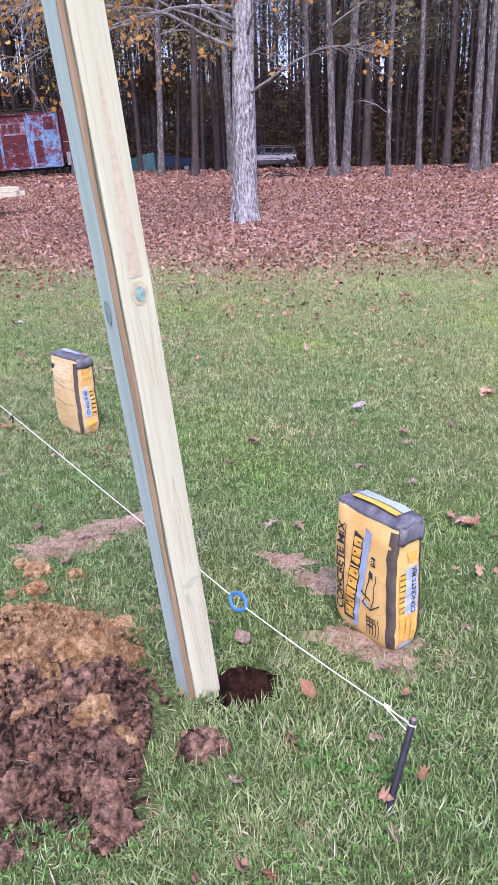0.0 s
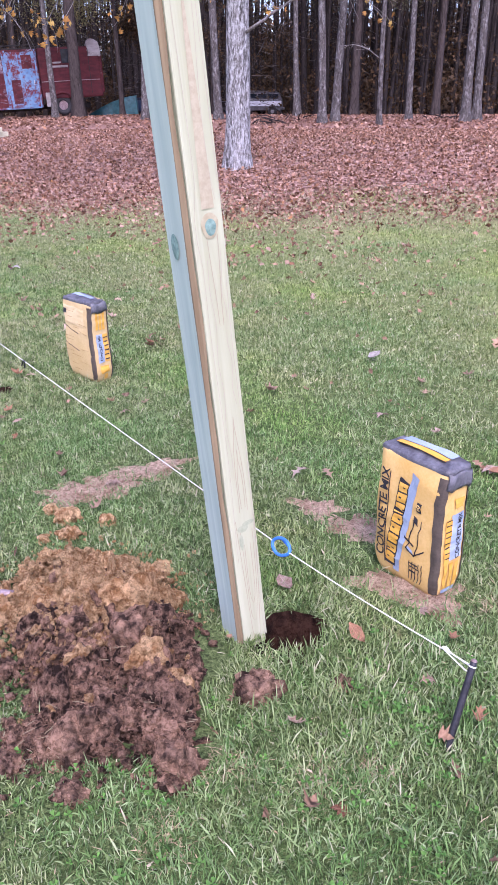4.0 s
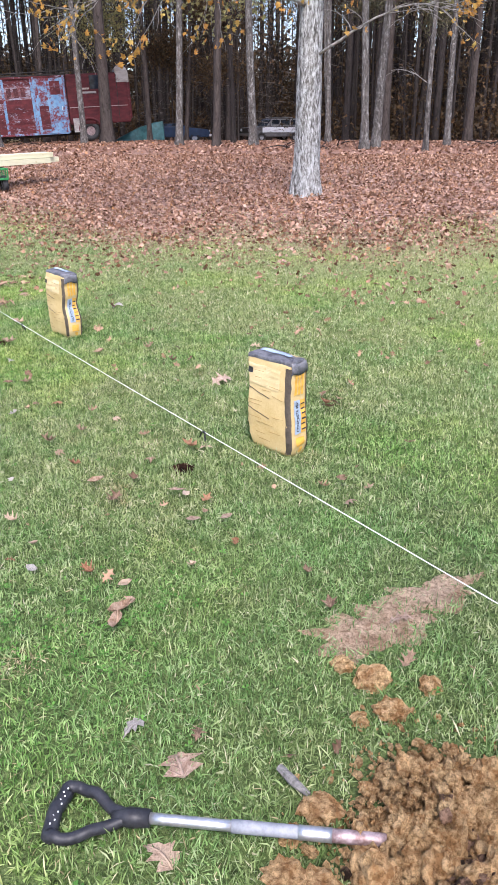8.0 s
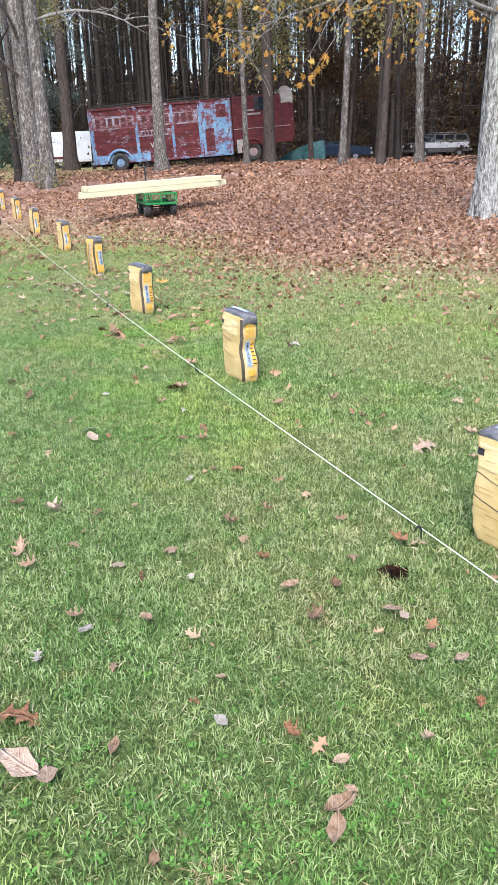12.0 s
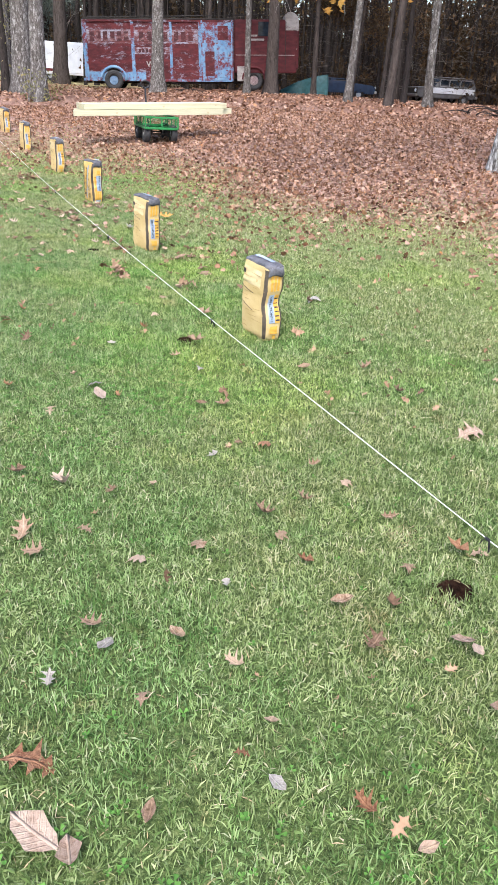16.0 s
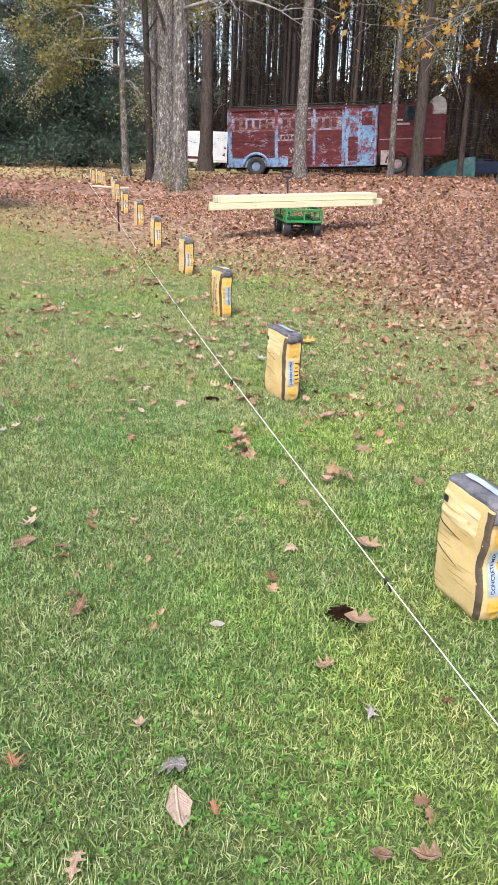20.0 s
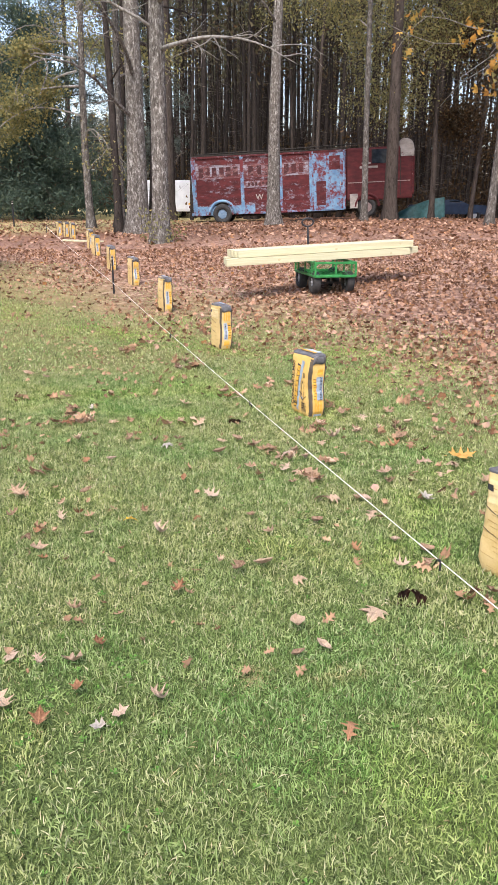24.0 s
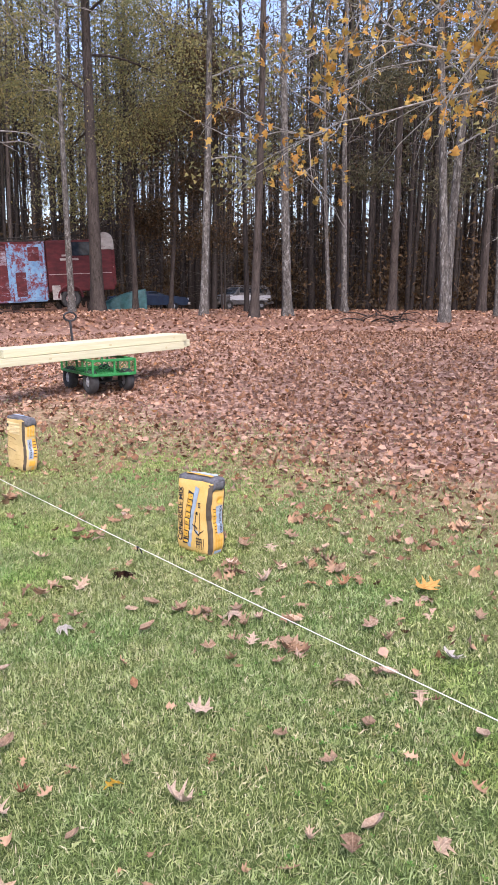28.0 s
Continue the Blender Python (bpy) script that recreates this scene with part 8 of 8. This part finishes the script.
# the big lichen-grey oak with the last yellow leaves
def build_oak():
    x, y = -0.02, 13.02
    root = thing("oak_tree", (x, y, on_ground(x, y) - 0.02), 0, label="large oak with lichen-grey bark and few yellow leaves", category="tree")
    pts = trunk_points(11, 0.10, 4, (0.008, 0.0))
    part("trunk", trunk_mesh(pts, 0.205, 0.12, 28, 0.40, 0.16, 4), MAT_OAK_BARK, root, "", True)
    spec = [((0.14, -0.1, 2.05), (0.9, -0.35, 0.42), 2.3, 0.05, 0.055), ((-0.1, -0.1, 2.7), (-0.95, -0.5, 0.28), 3.6, 0.10, 0.07),
            ((-0.12, 0, 3.0), (-0.8, 0.2, 0.55), 3.6, 0.10, 0.075), ((-0.1, -0.15, 3.4), (-0.85, -0.75, 0.2), 4.4, 0.16, 0.085),
            ((-0.1, -0.1, 4.0), (-0.9, -0.25, 0.35), 4.6, 0.2, 0.085), ((0.1, -0.1, 3.6), (0.7, -0.5, 0.6), 3.4, 0.1, 0.08), ((0, 0.1, 4.6), (0.3, 0.8, 0.6), 3.5, 0.1, 0.08),
            ((-0.05, -0.1, 4.9), (-0.55, -0.95, 0.3), 4.6, 0.22, 0.085), ((0.0, 0, 5.6), (-0.9, -0.3, 0.5), 4.5, 0.2, 0.08), ((0.05, 0, 6.2), (0.8, 0.1, 0.7), 4.0, 0.1, 0.08),
            ((0.1, -0.1, 2.9), (0.35, -0.9, 0.5), 2.6, 0.05, 0.05),
            ((-0.1, -0.1, 2.95), (-0.95, -0.15, 0.05), 4.2, 0.04, 0.05), ((-0.1, 0, 3.3), (-0.9, -0.1, 0.20), 4.2, 0.06, 0.055), ((-0.1, -0.15, 3.1), (-0.75, -0.6, 0.12), 3.4, 0.04, 0.05)]
    leafy = []
    for k, (s, w, ln, dr, r0) in enumerate(spec):
        bm, ends = limb_mesh(limb_points(s, w, ln, dr, 90 + k, 12, 0.20), r0 * 0.45, 16, 140 + k)
        part("limb", bm, MAT_LIMB, root, "", True)
        leafy += [e for i, e in enumerate(ends) if e.x < 0.6 and (i * 7 + k) % 5 < (2 if k > 10 else 1)] if k not in (0, 10) else [e for i, e in enumerate(ends) if i % 9 == 0]
    mesh_part("leaves", hanging_leaves("leaves", [e for i, e in enumerate(leafy) if i % 5 < 2], 6, 0.085, 0.088, 5), MAT_OAK_LEAF, root, "sparse yellow and orange leaves")
    return root


build_oak()


# pale twin-stemmed hardwoods near the row of bags
def build_tree_a():
    x, y = -11.12, 21.65
    root = thing("tree", (x, y, on_ground(x, y)), 0, label="tall pale-barked hardwood with bare limbs, ivy at foot", category="tree", group="trees at the edge of the wood")
    pts = trunk_points(15, 0.12, 8, (0.004, 0.0))
    part("trunk", trunk_mesh(pts, 0.20, 0.11, 20, 0.5, 0.12, 8), MAT_MOTTLED_BARK, root, "", True)
    p4 = pts[4]
    for k, (s, w, ln, dr, r0, tw) in enumerate([((0.15, 0, 4.15), (0.9, -0.25, 0.28), 3.6, 0.16, 0.05, 12), ((0.1, 0, 5.1), (0.75, -0.1, 0.62), 3.4, -0.15, 0.08, 12),
                                               ((-0.1, 0, 4.6), (-0.8, -0.3, 0.45), 3.0, 0.1, 0.04, 14), ((0.1, 0.1, 6.0), (0.9, -0.2, 0.5), 4.5, 0.1, 0.07, 18),
                                               ((-0.1, 0, 6.5), (-0.9, -0.2, 0.35), 5.0, 0.15, 0.065, 20), ((0, 0, 7.4), (0.5, -0.6, 0.5), 4.0, 0.1, 0.055, 18),
                                               ((0, 0, 5.6), (0.2, -0.9, 0.45), 4.2, 0.15, 0.05, 18), ((-0.1, 0, 7.0), (-0.6, -0.7, 0.3), 4.6, 0.2, 0.05, 20),
                                               ((0.1, 0, 8.0), (0.9, 0.1, 0.3), 5.0, 0.2, 0.055, 20), ((0.1, 0, 6.8), (0.8, -0.5, 0.15), 5.2, 0.2, 0.05, 20)]):
        bm, ends = limb_mesh(limb_points(s, w, ln, dr, 300 + k, 10, 0.14), r0, tw, 330 + k)
        part("limb", bm, MAT_LIMB, root, "pale bare limb", True)
    iv = [(0.32 * math.cos(a), 0.32 * math.sin(a), 0.1 + 0.25 * (i % 3)) for i, a in enumerate(np.linspace(0, 6.28, 14))]
    mesh_part("ivy", foliage("ivy", iv, 22, 0.13, 0.07, 12), MAT_OLIVE, root, "dull green ivy round the foot")


build_tree_a()
plain_tree(-13.95, 26.6, 15, 0.38, MAT_MOTTLED_BARK, 21, lean=(-0.006, 0), bend=0.15, limbs=12, first=0.25, limb_len=4, label="pale-barked hardwood beside a leaning stem")
plain_tree(-13.70, 27.1, 11, 0.19, MAT_SHADED_BARK, 22, lean=(-0.10, 0), bend=0.5, limbs=3, first=0.5, limb_len=3, label="dark leaning stem forking from the hardwood")
plain_tree(-17.6, 32.6, 13, 0.20, MAT_SHADED_BARK, 23, lean=(-0.02, 0), bend=0.3, limbs=4, limb_len=3, label="slim dark tree at the edge of the wood", leaves=(MAT_OLIVE, 14, 0.45, 0.09, "leaf"))
leaning = plain_tree(-18.3, 31.7, 14, 0.19, MAT_PALE_BARK, 24, lean=(-0.06, 0), bend=0.35, limbs=6, first=0.22, limb_len=3.6, label="slim leaning tree with drooping olive foliage", leaves=(MAT_OLIVE, 6, 0.42, 0.08, "leaf"))
spray = []
for k_, (start_, way_, length_, droop_) in enumerate((((-0.25, 0, 5.9), (-0.83, -0.5, 0.02), 4.0, 0.34), ((-0.25, 0, 5.5), (-0.9, -0.25, -0.15), 3.5, 0.30),
                                                      ((-0.2, 0, 5.0), (-0.75, -0.6, -0.2), 3.0, 0.26), ((-0.3, 0, 6.4), (-0.8, -0.2, 0.15), 2.6, 0.36))):
    bm_, ends_ = limb_mesh(limb_points(start_, way_, length_, droop_, 240 + k_), 0.045, 11, 250 + k_)
    part("limb", bm_, MAT_LIMB, leaning, "low limb drooping over the field")
    spray += ends_
mesh_part("drooping_spray", foliage("drooping_spray", spray, 13, 0.20, 0.10, 24), MAT_OLIVE, leaning, "yellowing olive leaves on low limbs")
plain_tree(-15.5, 28.4, 13, 0.17, MAT_SHADED_BARK, 25, bend=0.3, limbs=4, limb_len=3, label="slim dark tree behind the bags")
plain_tree(-16.3, 30.2, 14, 0.18, MAT_PALE_BARK, 26, bend=0.3, limbs=4, limb_len=3, label="slim pale-barked tree behind the bags")
plain_tree(-11.55, 33.6, 16, 0.30, MAT_MOTTLED_BARK, 27, lean=(0.01, 0), bend=0.25, limbs=4, first=0.45, limb_len=3, label="mossy pale trunk in front of the van")
plain_tree(-19.9, 43.3, 20, 0.44, MAT_PINE_BARK, 28, bend=0.1, limbs=4, first=0.6, limb_len=3, label="thick pine trunk beside the van", leaves=(MAT_NEEDLE, 14, 0.5, 0.25, "needle"))
plain_tree(-8.75, 38.0, 17, 0.17, MAT_PALE_BARK, 29, bend=0.15, limbs=8, first=0.42, limb_len=3.0, label="slim trunk in front of the van's cab", leaves=(MAT_OLIVE, 12, 0.5, 0.085, "leaf"))
plain_tree(-7.72, 38.4, 20, 0.33, MAT_PINE_BARK, 30, bend=0.12, limbs=10, first=0.34, limb_len=4, label="thick trunk with thin olive foliage beside the van's cab", leaves=(MAT_OLIVE, 15, 0.55, 0.085, "leaf"))
plain_tree(-3.66, 30.5, 17, 0.16, MAT_PALE_BARK, 31, bend=0.2, limbs=5, first=0.35, limb_len=3, label="slim mottled trunk at the wood's edge", leaves=(MAT_OLIVE, 5, 0.5, 0.15, "leaf"))
plain_tree(-2.2, 28.8, 16, 0.16, MAT_PINE_BARK, 32, bend=0.25, limbs=4, limb_len=2.6, label="slim dark trunk wound with vines")
plain_tree(-0.90, 30.4, 18, 0.18, MAT_PALE_BARK, 33, lean=(-0.01, 0), bend=0.25, limbs=5, first=0.4, limb_len=3, label="pale grey slender trunk at the wood's edge")
plain_tree(2.86, 41.3, 15, 0.13, MAT_PALE_BARK, 34, bend=0.45, limbs=3, limb_len=2.4, label="thin crooked trunk in the wood")
plain_tree(2.39, 36.2, 17, 0.15, MAT_PALE_BARK, 35, bend=0.2, limbs=4, limb_len=2.6, label="thin pale trunk in the wood")
plain_tree(2.55, 25.3, 15, 0.15, MAT_PALE_BARK, 36, bend=0.3, limbs=5, first=0.3, limb_len=3, label="slim pale trunk with bare limbs", leaves=(MAT_OLIVE, 3, 0.5, 0.14, "leaf"))
plain_tree(3.1, 26.7, 16, 0.17, MAT_PALE_BARK, 37, lean=(0.05, 0), bend=0.3, limbs=4, limb_len=3, label="slim pale leaning trunk")
plain_tree(4.0, 23.2, 12, 0.09, MAT_PALE_BARK, 38, bend=0.35, limbs=6, first=0.15, limb_len=1.6, label="thin vine-wound trunk at the wood's edge")
plain_tree(5.4, 39.6, 17, 0.24, MAT_PINE_BARK, 39, bend=0.15, limbs=3, limb_len=2.6, label="straight pine trunk in the wood", leaves=(MAT_NEEDLE, 12, 0.5, 0.22, "needle"))
plain_tree(6.2, 30.1, 16, 0.14, MAT_PALE_BARK, 40, lean=(0.03, 0), bend=0.25, limbs=4, limb_len=2.6, label="slim pale trunk at the wood's edge")
plain_tree(7.34, 26.4, 17, 0.18, MAT_PALE_BARK, 41, bend=0.15, limbs=4, limb_len=3, label="pale straight trunk at the wood's edge")
plain_tree(8.6, 29.6, 17, 0.18, MAT_PALE_BARK, 42, bend=0.2, limbs=4, limb_len=3, label="pale straight trunk at the wood's edge")
plain_tree(10.4, 25.0, 15, 0.16, MAT_PALE_BARK, 46, bend=0.2, limbs=4, limb_len=3, label="slim pale trunk at the wood's edge")
plain_tree(-2.9, 42.1, 18, 0.13, MAT_SHADED_BARK, 43, bend=0.15, limbs=3, limb_len=2.6, label="straight dark trunk in the wood")
plain_tree(-1.75, 35.0, 17, 0.12, MAT_SHADED_BARK, 44, bend=0.2, limbs=4, limb_len=2.6, label="slim dark trunk in the wood")
plain_tree(9.0, 38.0, 17, 0.22, MAT_PINE_BARK, 45, bend=0.15, limbs=3, limb_len=2.6, label="straight pine trunk in the wood", leaves=(MAT_NEEDLE, 12, 0.5, 0.22, "needle"))


# small-leaved evergreens in front of the wood
plain_tree(-6.3, 42.6, 15, 0.16, MAT_PINE_BARK, 51, bend=0.3, limbs=12, first=0.36, limb_len=3.4, label="small-leaved grey-green tree at the wood's edge", leaves=(MAT_OLIVE, 20, 0.6, 0.085, "leaf"))
plain_tree(-4.6, 45.0, 14, 0.14, MAT_PINE_BARK, 52, bend=0.3, limbs=12, first=0.25, limb_len=3.2, label="thin tree with rust and olive leaves", leaves=(MAT_BROWN_LEAF, 26, 0.55, 0.11, "leaf"))
plain_tree(-12.6, 46.5, 15, 0.16, MAT_PINE_BARK, 53, bend=0.3, limbs=6, first=0.55, limb_len=3.0, label="slim dark tree behind the van", leaves=(MAT_OLIVE, 6, 0.5, 0.11, "leaf"))

# evergreens beyond the shed
def evergreen(x, y, height, width, seed, mat, label):
    root = thing("evergreen_tree", (x, y, on_ground(x, y)), 0, label=label, category="tree", group="evergreens beyond the shed")
    pts = trunk_points(height, 0.15, seed)
    part("trunk", trunk_mesh(pts, 0.24, 0.05, 10, 0.3, 0.08, seed), MAT_PINE_BARK, root, "", True)
    r = random.Random(seed)
    ends = []
    for k in range(26):
        t = 0.12 + 0.86 * k / 26
        i = min(13, int(t * 14))
        a = k * 2.4 + r.uniform(-0.4, 0.4)
        lp = limb_points(pts[i], (math.cos(a), math.sin(a), 0.25), width * (1.05 - t) + 0.5, 0.3, seed * 5 + k, 6)
        bm, e = limb_mesh(lp, 0.04, 3, seed * 9 + k)
        part("limb", bm, MAT_PINE_BARK, root)
        ends += e
    mesh_part("crown", foliage("crown", ends, 30, 0.5, 0.24, seed, "needle"), mat, root)


evergreen(-27.5, 43.0, 11, 4.2, 61, MAT_CEDAR, "dark bluish-green cedar beyond the shed")
evergreen(-26.6, 40.0, 8, 3.4, 62, MAT_CEDAR, "low dark green evergreen beyond the field")
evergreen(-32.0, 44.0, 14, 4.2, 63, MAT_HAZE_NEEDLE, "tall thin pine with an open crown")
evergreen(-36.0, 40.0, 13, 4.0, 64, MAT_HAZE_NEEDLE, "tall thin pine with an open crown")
evergreen(-25.5, 51.0, 19, 4.0, 67, MAT_HAZE_NEEDLE, "tall pine tinted for haze, closing the edge of the wood")
evergreen(-31.0, 53.0, 21, 4.4, 68, MAT_HAZE_NEEDLE, "tall pine tinted for haze, beyond the field")
evergreen(-37.0, 51.0, 19, 4.2, 69, MAT_HAZE_NEEDLE, "tall pine tinted for haze, beyond the field")
evergreen(-43.5, 48.0, 17, 4.2, 70, MAT_HAZE_NEEDLE, "tall pine tinted for haze, beyond the field")
evergreen(-29.0, 36.5, 5, 2.6, 66, MAT_CEDAR, "low dark green evergreen beyond the field")


# ---------------------------------------------------------------- the deep wood
def deep_wood():
    r = np.random.default_rng(21)
    VV, FF, off = [], [], 0
    crowns, low = [], []
    sides, segs = 6, 7
    n = 0
    while n < 900:
        y = 44.5 + 55.5 * r.uniform() ** 1.35
        a = r.uniform(-0.72, 0.62)
        x = math.tan(a) * (y - 2) - 2
        if x < -25 - (y - 45) * 0.25 or (math.hypot(x + 12, y - 42.5) < 6) or (abs(x - 0.9) < 2.7 and y < 63.5) or (-10 < x < -2.6 and y < 53 and y > 44) or (abs(x + 22.6) < 3.5 and y < 51):
            continue
        h, rad = r.uniform(13, 23), 0.045 + 0.19 * r.uniform() ** 1.6
        lx, ly = r.normal(0, 0.012), r.normal(0, 0.012)
        z = on_ground(x, y) - 0.3
        ang = np.arange(sides) * 2 * np.pi / sides
        P = []
        for s in range(segs + 1):
            t = s / segs
            rr = rad * (1 - 0.7 * t)
            P.append(np.stack([x + lx * h * t + 0.12 * math.sin(3 * t + n) + rr * np.cos(ang), y + ly * h * t + rr * np.sin(ang), np.full(sides, z + h * t)], -1))
        VV.append(np.concatenate(P))
        for s in range(segs):
            k = np.arange(sides)
            FF.append(np.stack([off + s * sides + k, off + s * sides + (k + 1) % sides, off + (s + 1) * sides + (k + 1) % sides, off + (s + 1) * sides + k], -1))
        off += sides * (segs + 1)
        for c in range(5):
            crowns.append((x + lx * h + r.normal(0, 1.1), y + r.normal(0, 1.1), z + h * r.uniform(0.62, 1.02)))
        deep = y > 64 or not -4 < x < 5
        if deep and r.uniform() < (0.8 if x > -3 else 0.3):
            low.append((x + r.normal(0, 1.5), y + r.normal(0, 1.5), z + r.uniform(0.6, 4.6)))
        if deep:
            low.append((x + r.normal(0, 1.0), y + r.normal(0, 1.0), z + r.uniform(0.3, 2.4)))
        n += 1
    me = raw_mesh("deep_wood", np.concatenate(VV), np.concatenate(FF))
    tagged(mesh_part("deep_wood", me, MAT_SHADED_BARK), label="dense stand of straight pine trunks, bark darkened for canopy shade", category="woodland", kind="stuff")
    tagged(mesh_part("pine_canopy", foliage("pine_canopy", crowns, 46, 0.95, 0.40, 3, "needle", 0.8), MAT_NEEDLE),
           label="thin grey-green pine crowns above the wood", category="foliage", kind="stuff")
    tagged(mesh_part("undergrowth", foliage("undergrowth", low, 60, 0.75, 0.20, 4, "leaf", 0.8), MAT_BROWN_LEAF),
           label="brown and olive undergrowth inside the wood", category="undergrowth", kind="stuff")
    # dead twigs and small branches between the stems
    n = 36000
    y = r.uniform(40, 84, n)
    x = np.tan(r.uniform(-0.66, 0.60, n)) * (y - 2) - 2
    z = 0.5 + r.uniform(0.5, 20, n)
    high = (r.uniform(0, 1, n) < 0.4) & (x > -1)
    z = np.where(high, 7 + r.uniform(0, 1, n) * 11, np.where(y < 45, 6 + z * 0.7, z))
    d = r.normal(size=(n, 3)) * np.array([1, 1, 0.45])
    d *= (r.uniform(0.4, 1.7, n) / np.linalg.norm(d, axis=1))[:, None]
    w = r.uniform(0.005, 0.016, n)
    c = np.stack([x, y, z], -1)
    off3 = [np.stack([w * math.cos(a), w * 0, w * math.sin(a)], -1) for a in (0, 2.094, 4.189)]
    V = np.stack([c + o for o in off3] + [c + d + 0.4 * o for o in off3], 1)
    F = (np.arange(n)[:, None, None] * 6 + np.array([[0, 1, 4, 3], [1, 2, 5, 4], [2, 0, 3, 5]])[None]).reshape(-1, 4)
    keep = ~((x < -25 - (y - 45) * 0.25) | (np.hypot(x + 12, y - 42.5) < 6))
    F = F.reshape(n, 3, 4)[keep].reshape(-1, 4)
    tagged(mesh_part("dead_twigs", raw_mesh("dead_twigs", V.reshape(-1, 3), F), MAT_TWIG), label="dead twigs and thin branches inside the wood", category="twigs", kind="stuff")
    mid = [(math.tan(a) * (q - 2) - 2, q, 0.5 + h) for a, q, h in zip(r.uniform(-0.5, 0.60, 900), r.uniform(46, 80, 900), r.uniform(1.5, 13, 900))]
    mid = [p for p in mid if math.hypot(p[0] + 12, p[1] - 42.5) > 6 and p[0] > -24 and (p[0] > -3 or p[2] > 8.5) and not (-4 < p[0] < 5 and p[1] < 64 and p[2] < 4)]
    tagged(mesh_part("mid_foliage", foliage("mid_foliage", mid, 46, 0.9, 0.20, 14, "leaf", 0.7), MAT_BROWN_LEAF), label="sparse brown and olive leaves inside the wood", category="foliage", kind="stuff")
    # brushy back of the wood, its gloom put into the leaf colour
    back = [(x, 88 + r.uniform(-8, 14), r.uniform(0.2, 8.5)) for x in r.uniform(-75, 70, 2600)]
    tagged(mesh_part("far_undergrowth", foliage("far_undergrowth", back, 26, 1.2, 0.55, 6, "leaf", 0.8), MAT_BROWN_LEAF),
           label="brush closing the back of the wood, leaves darkened for shade", category="undergrowth", kind="stuff")
    lback = [(r.uniform(-75, -26), r.uniform(46, 62), r.uniform(0.2, 3.2)) for i in range(340)]
    tagged(mesh_part("hedge", foliage("hedge", lback, 36, 0.8, 0.3, 8, "leaf", 0.8), MAT_CEDAR), label="dark green scrub beyond the field", category="scrub", kind="stuff")


deep_wood()


# fallen branches and brush at the wood's edge
def brush_heap(x, y, n, size, label):
    root = thing("brush_heap", (x, y, on_ground(x, y)), 0, label=label, category="brush")
    r = random.Random(int(x * 10))
    for k in range(n):
        a, ln = r.uniform(0, 6.28), size * r.uniform(0.5, 1.2)
        s = Vector((r.gauss(0, size * 0.3), r.gauss(0, size * 0.2), r.uniform(0.02, 0.18)))
        bm, e = limb_mesh(limb_points(s, (math.cos(a), math.sin(a) * 0.6, r.uniform(-0.05, 0.35)), ln, 0.2, k + 700), 0.022, 3, k + 800)
        part("branch", bm, MAT_SHADED_BARK, root)


brush_heap(0.6, 24.6, 9, 1.1, "heap of dead branches lying on the leaves")
brush_heap(1.6, 27.9, 6, 1.6, "long fallen branches lying on the leaves")
brush_heap(-11.0, 36.6, 4, 1.5, "fallen grey branches lying by the van")
brush_heap(7.2, 29.0, 6, 1.1, "tangle of dead twigs at the wood's edge")
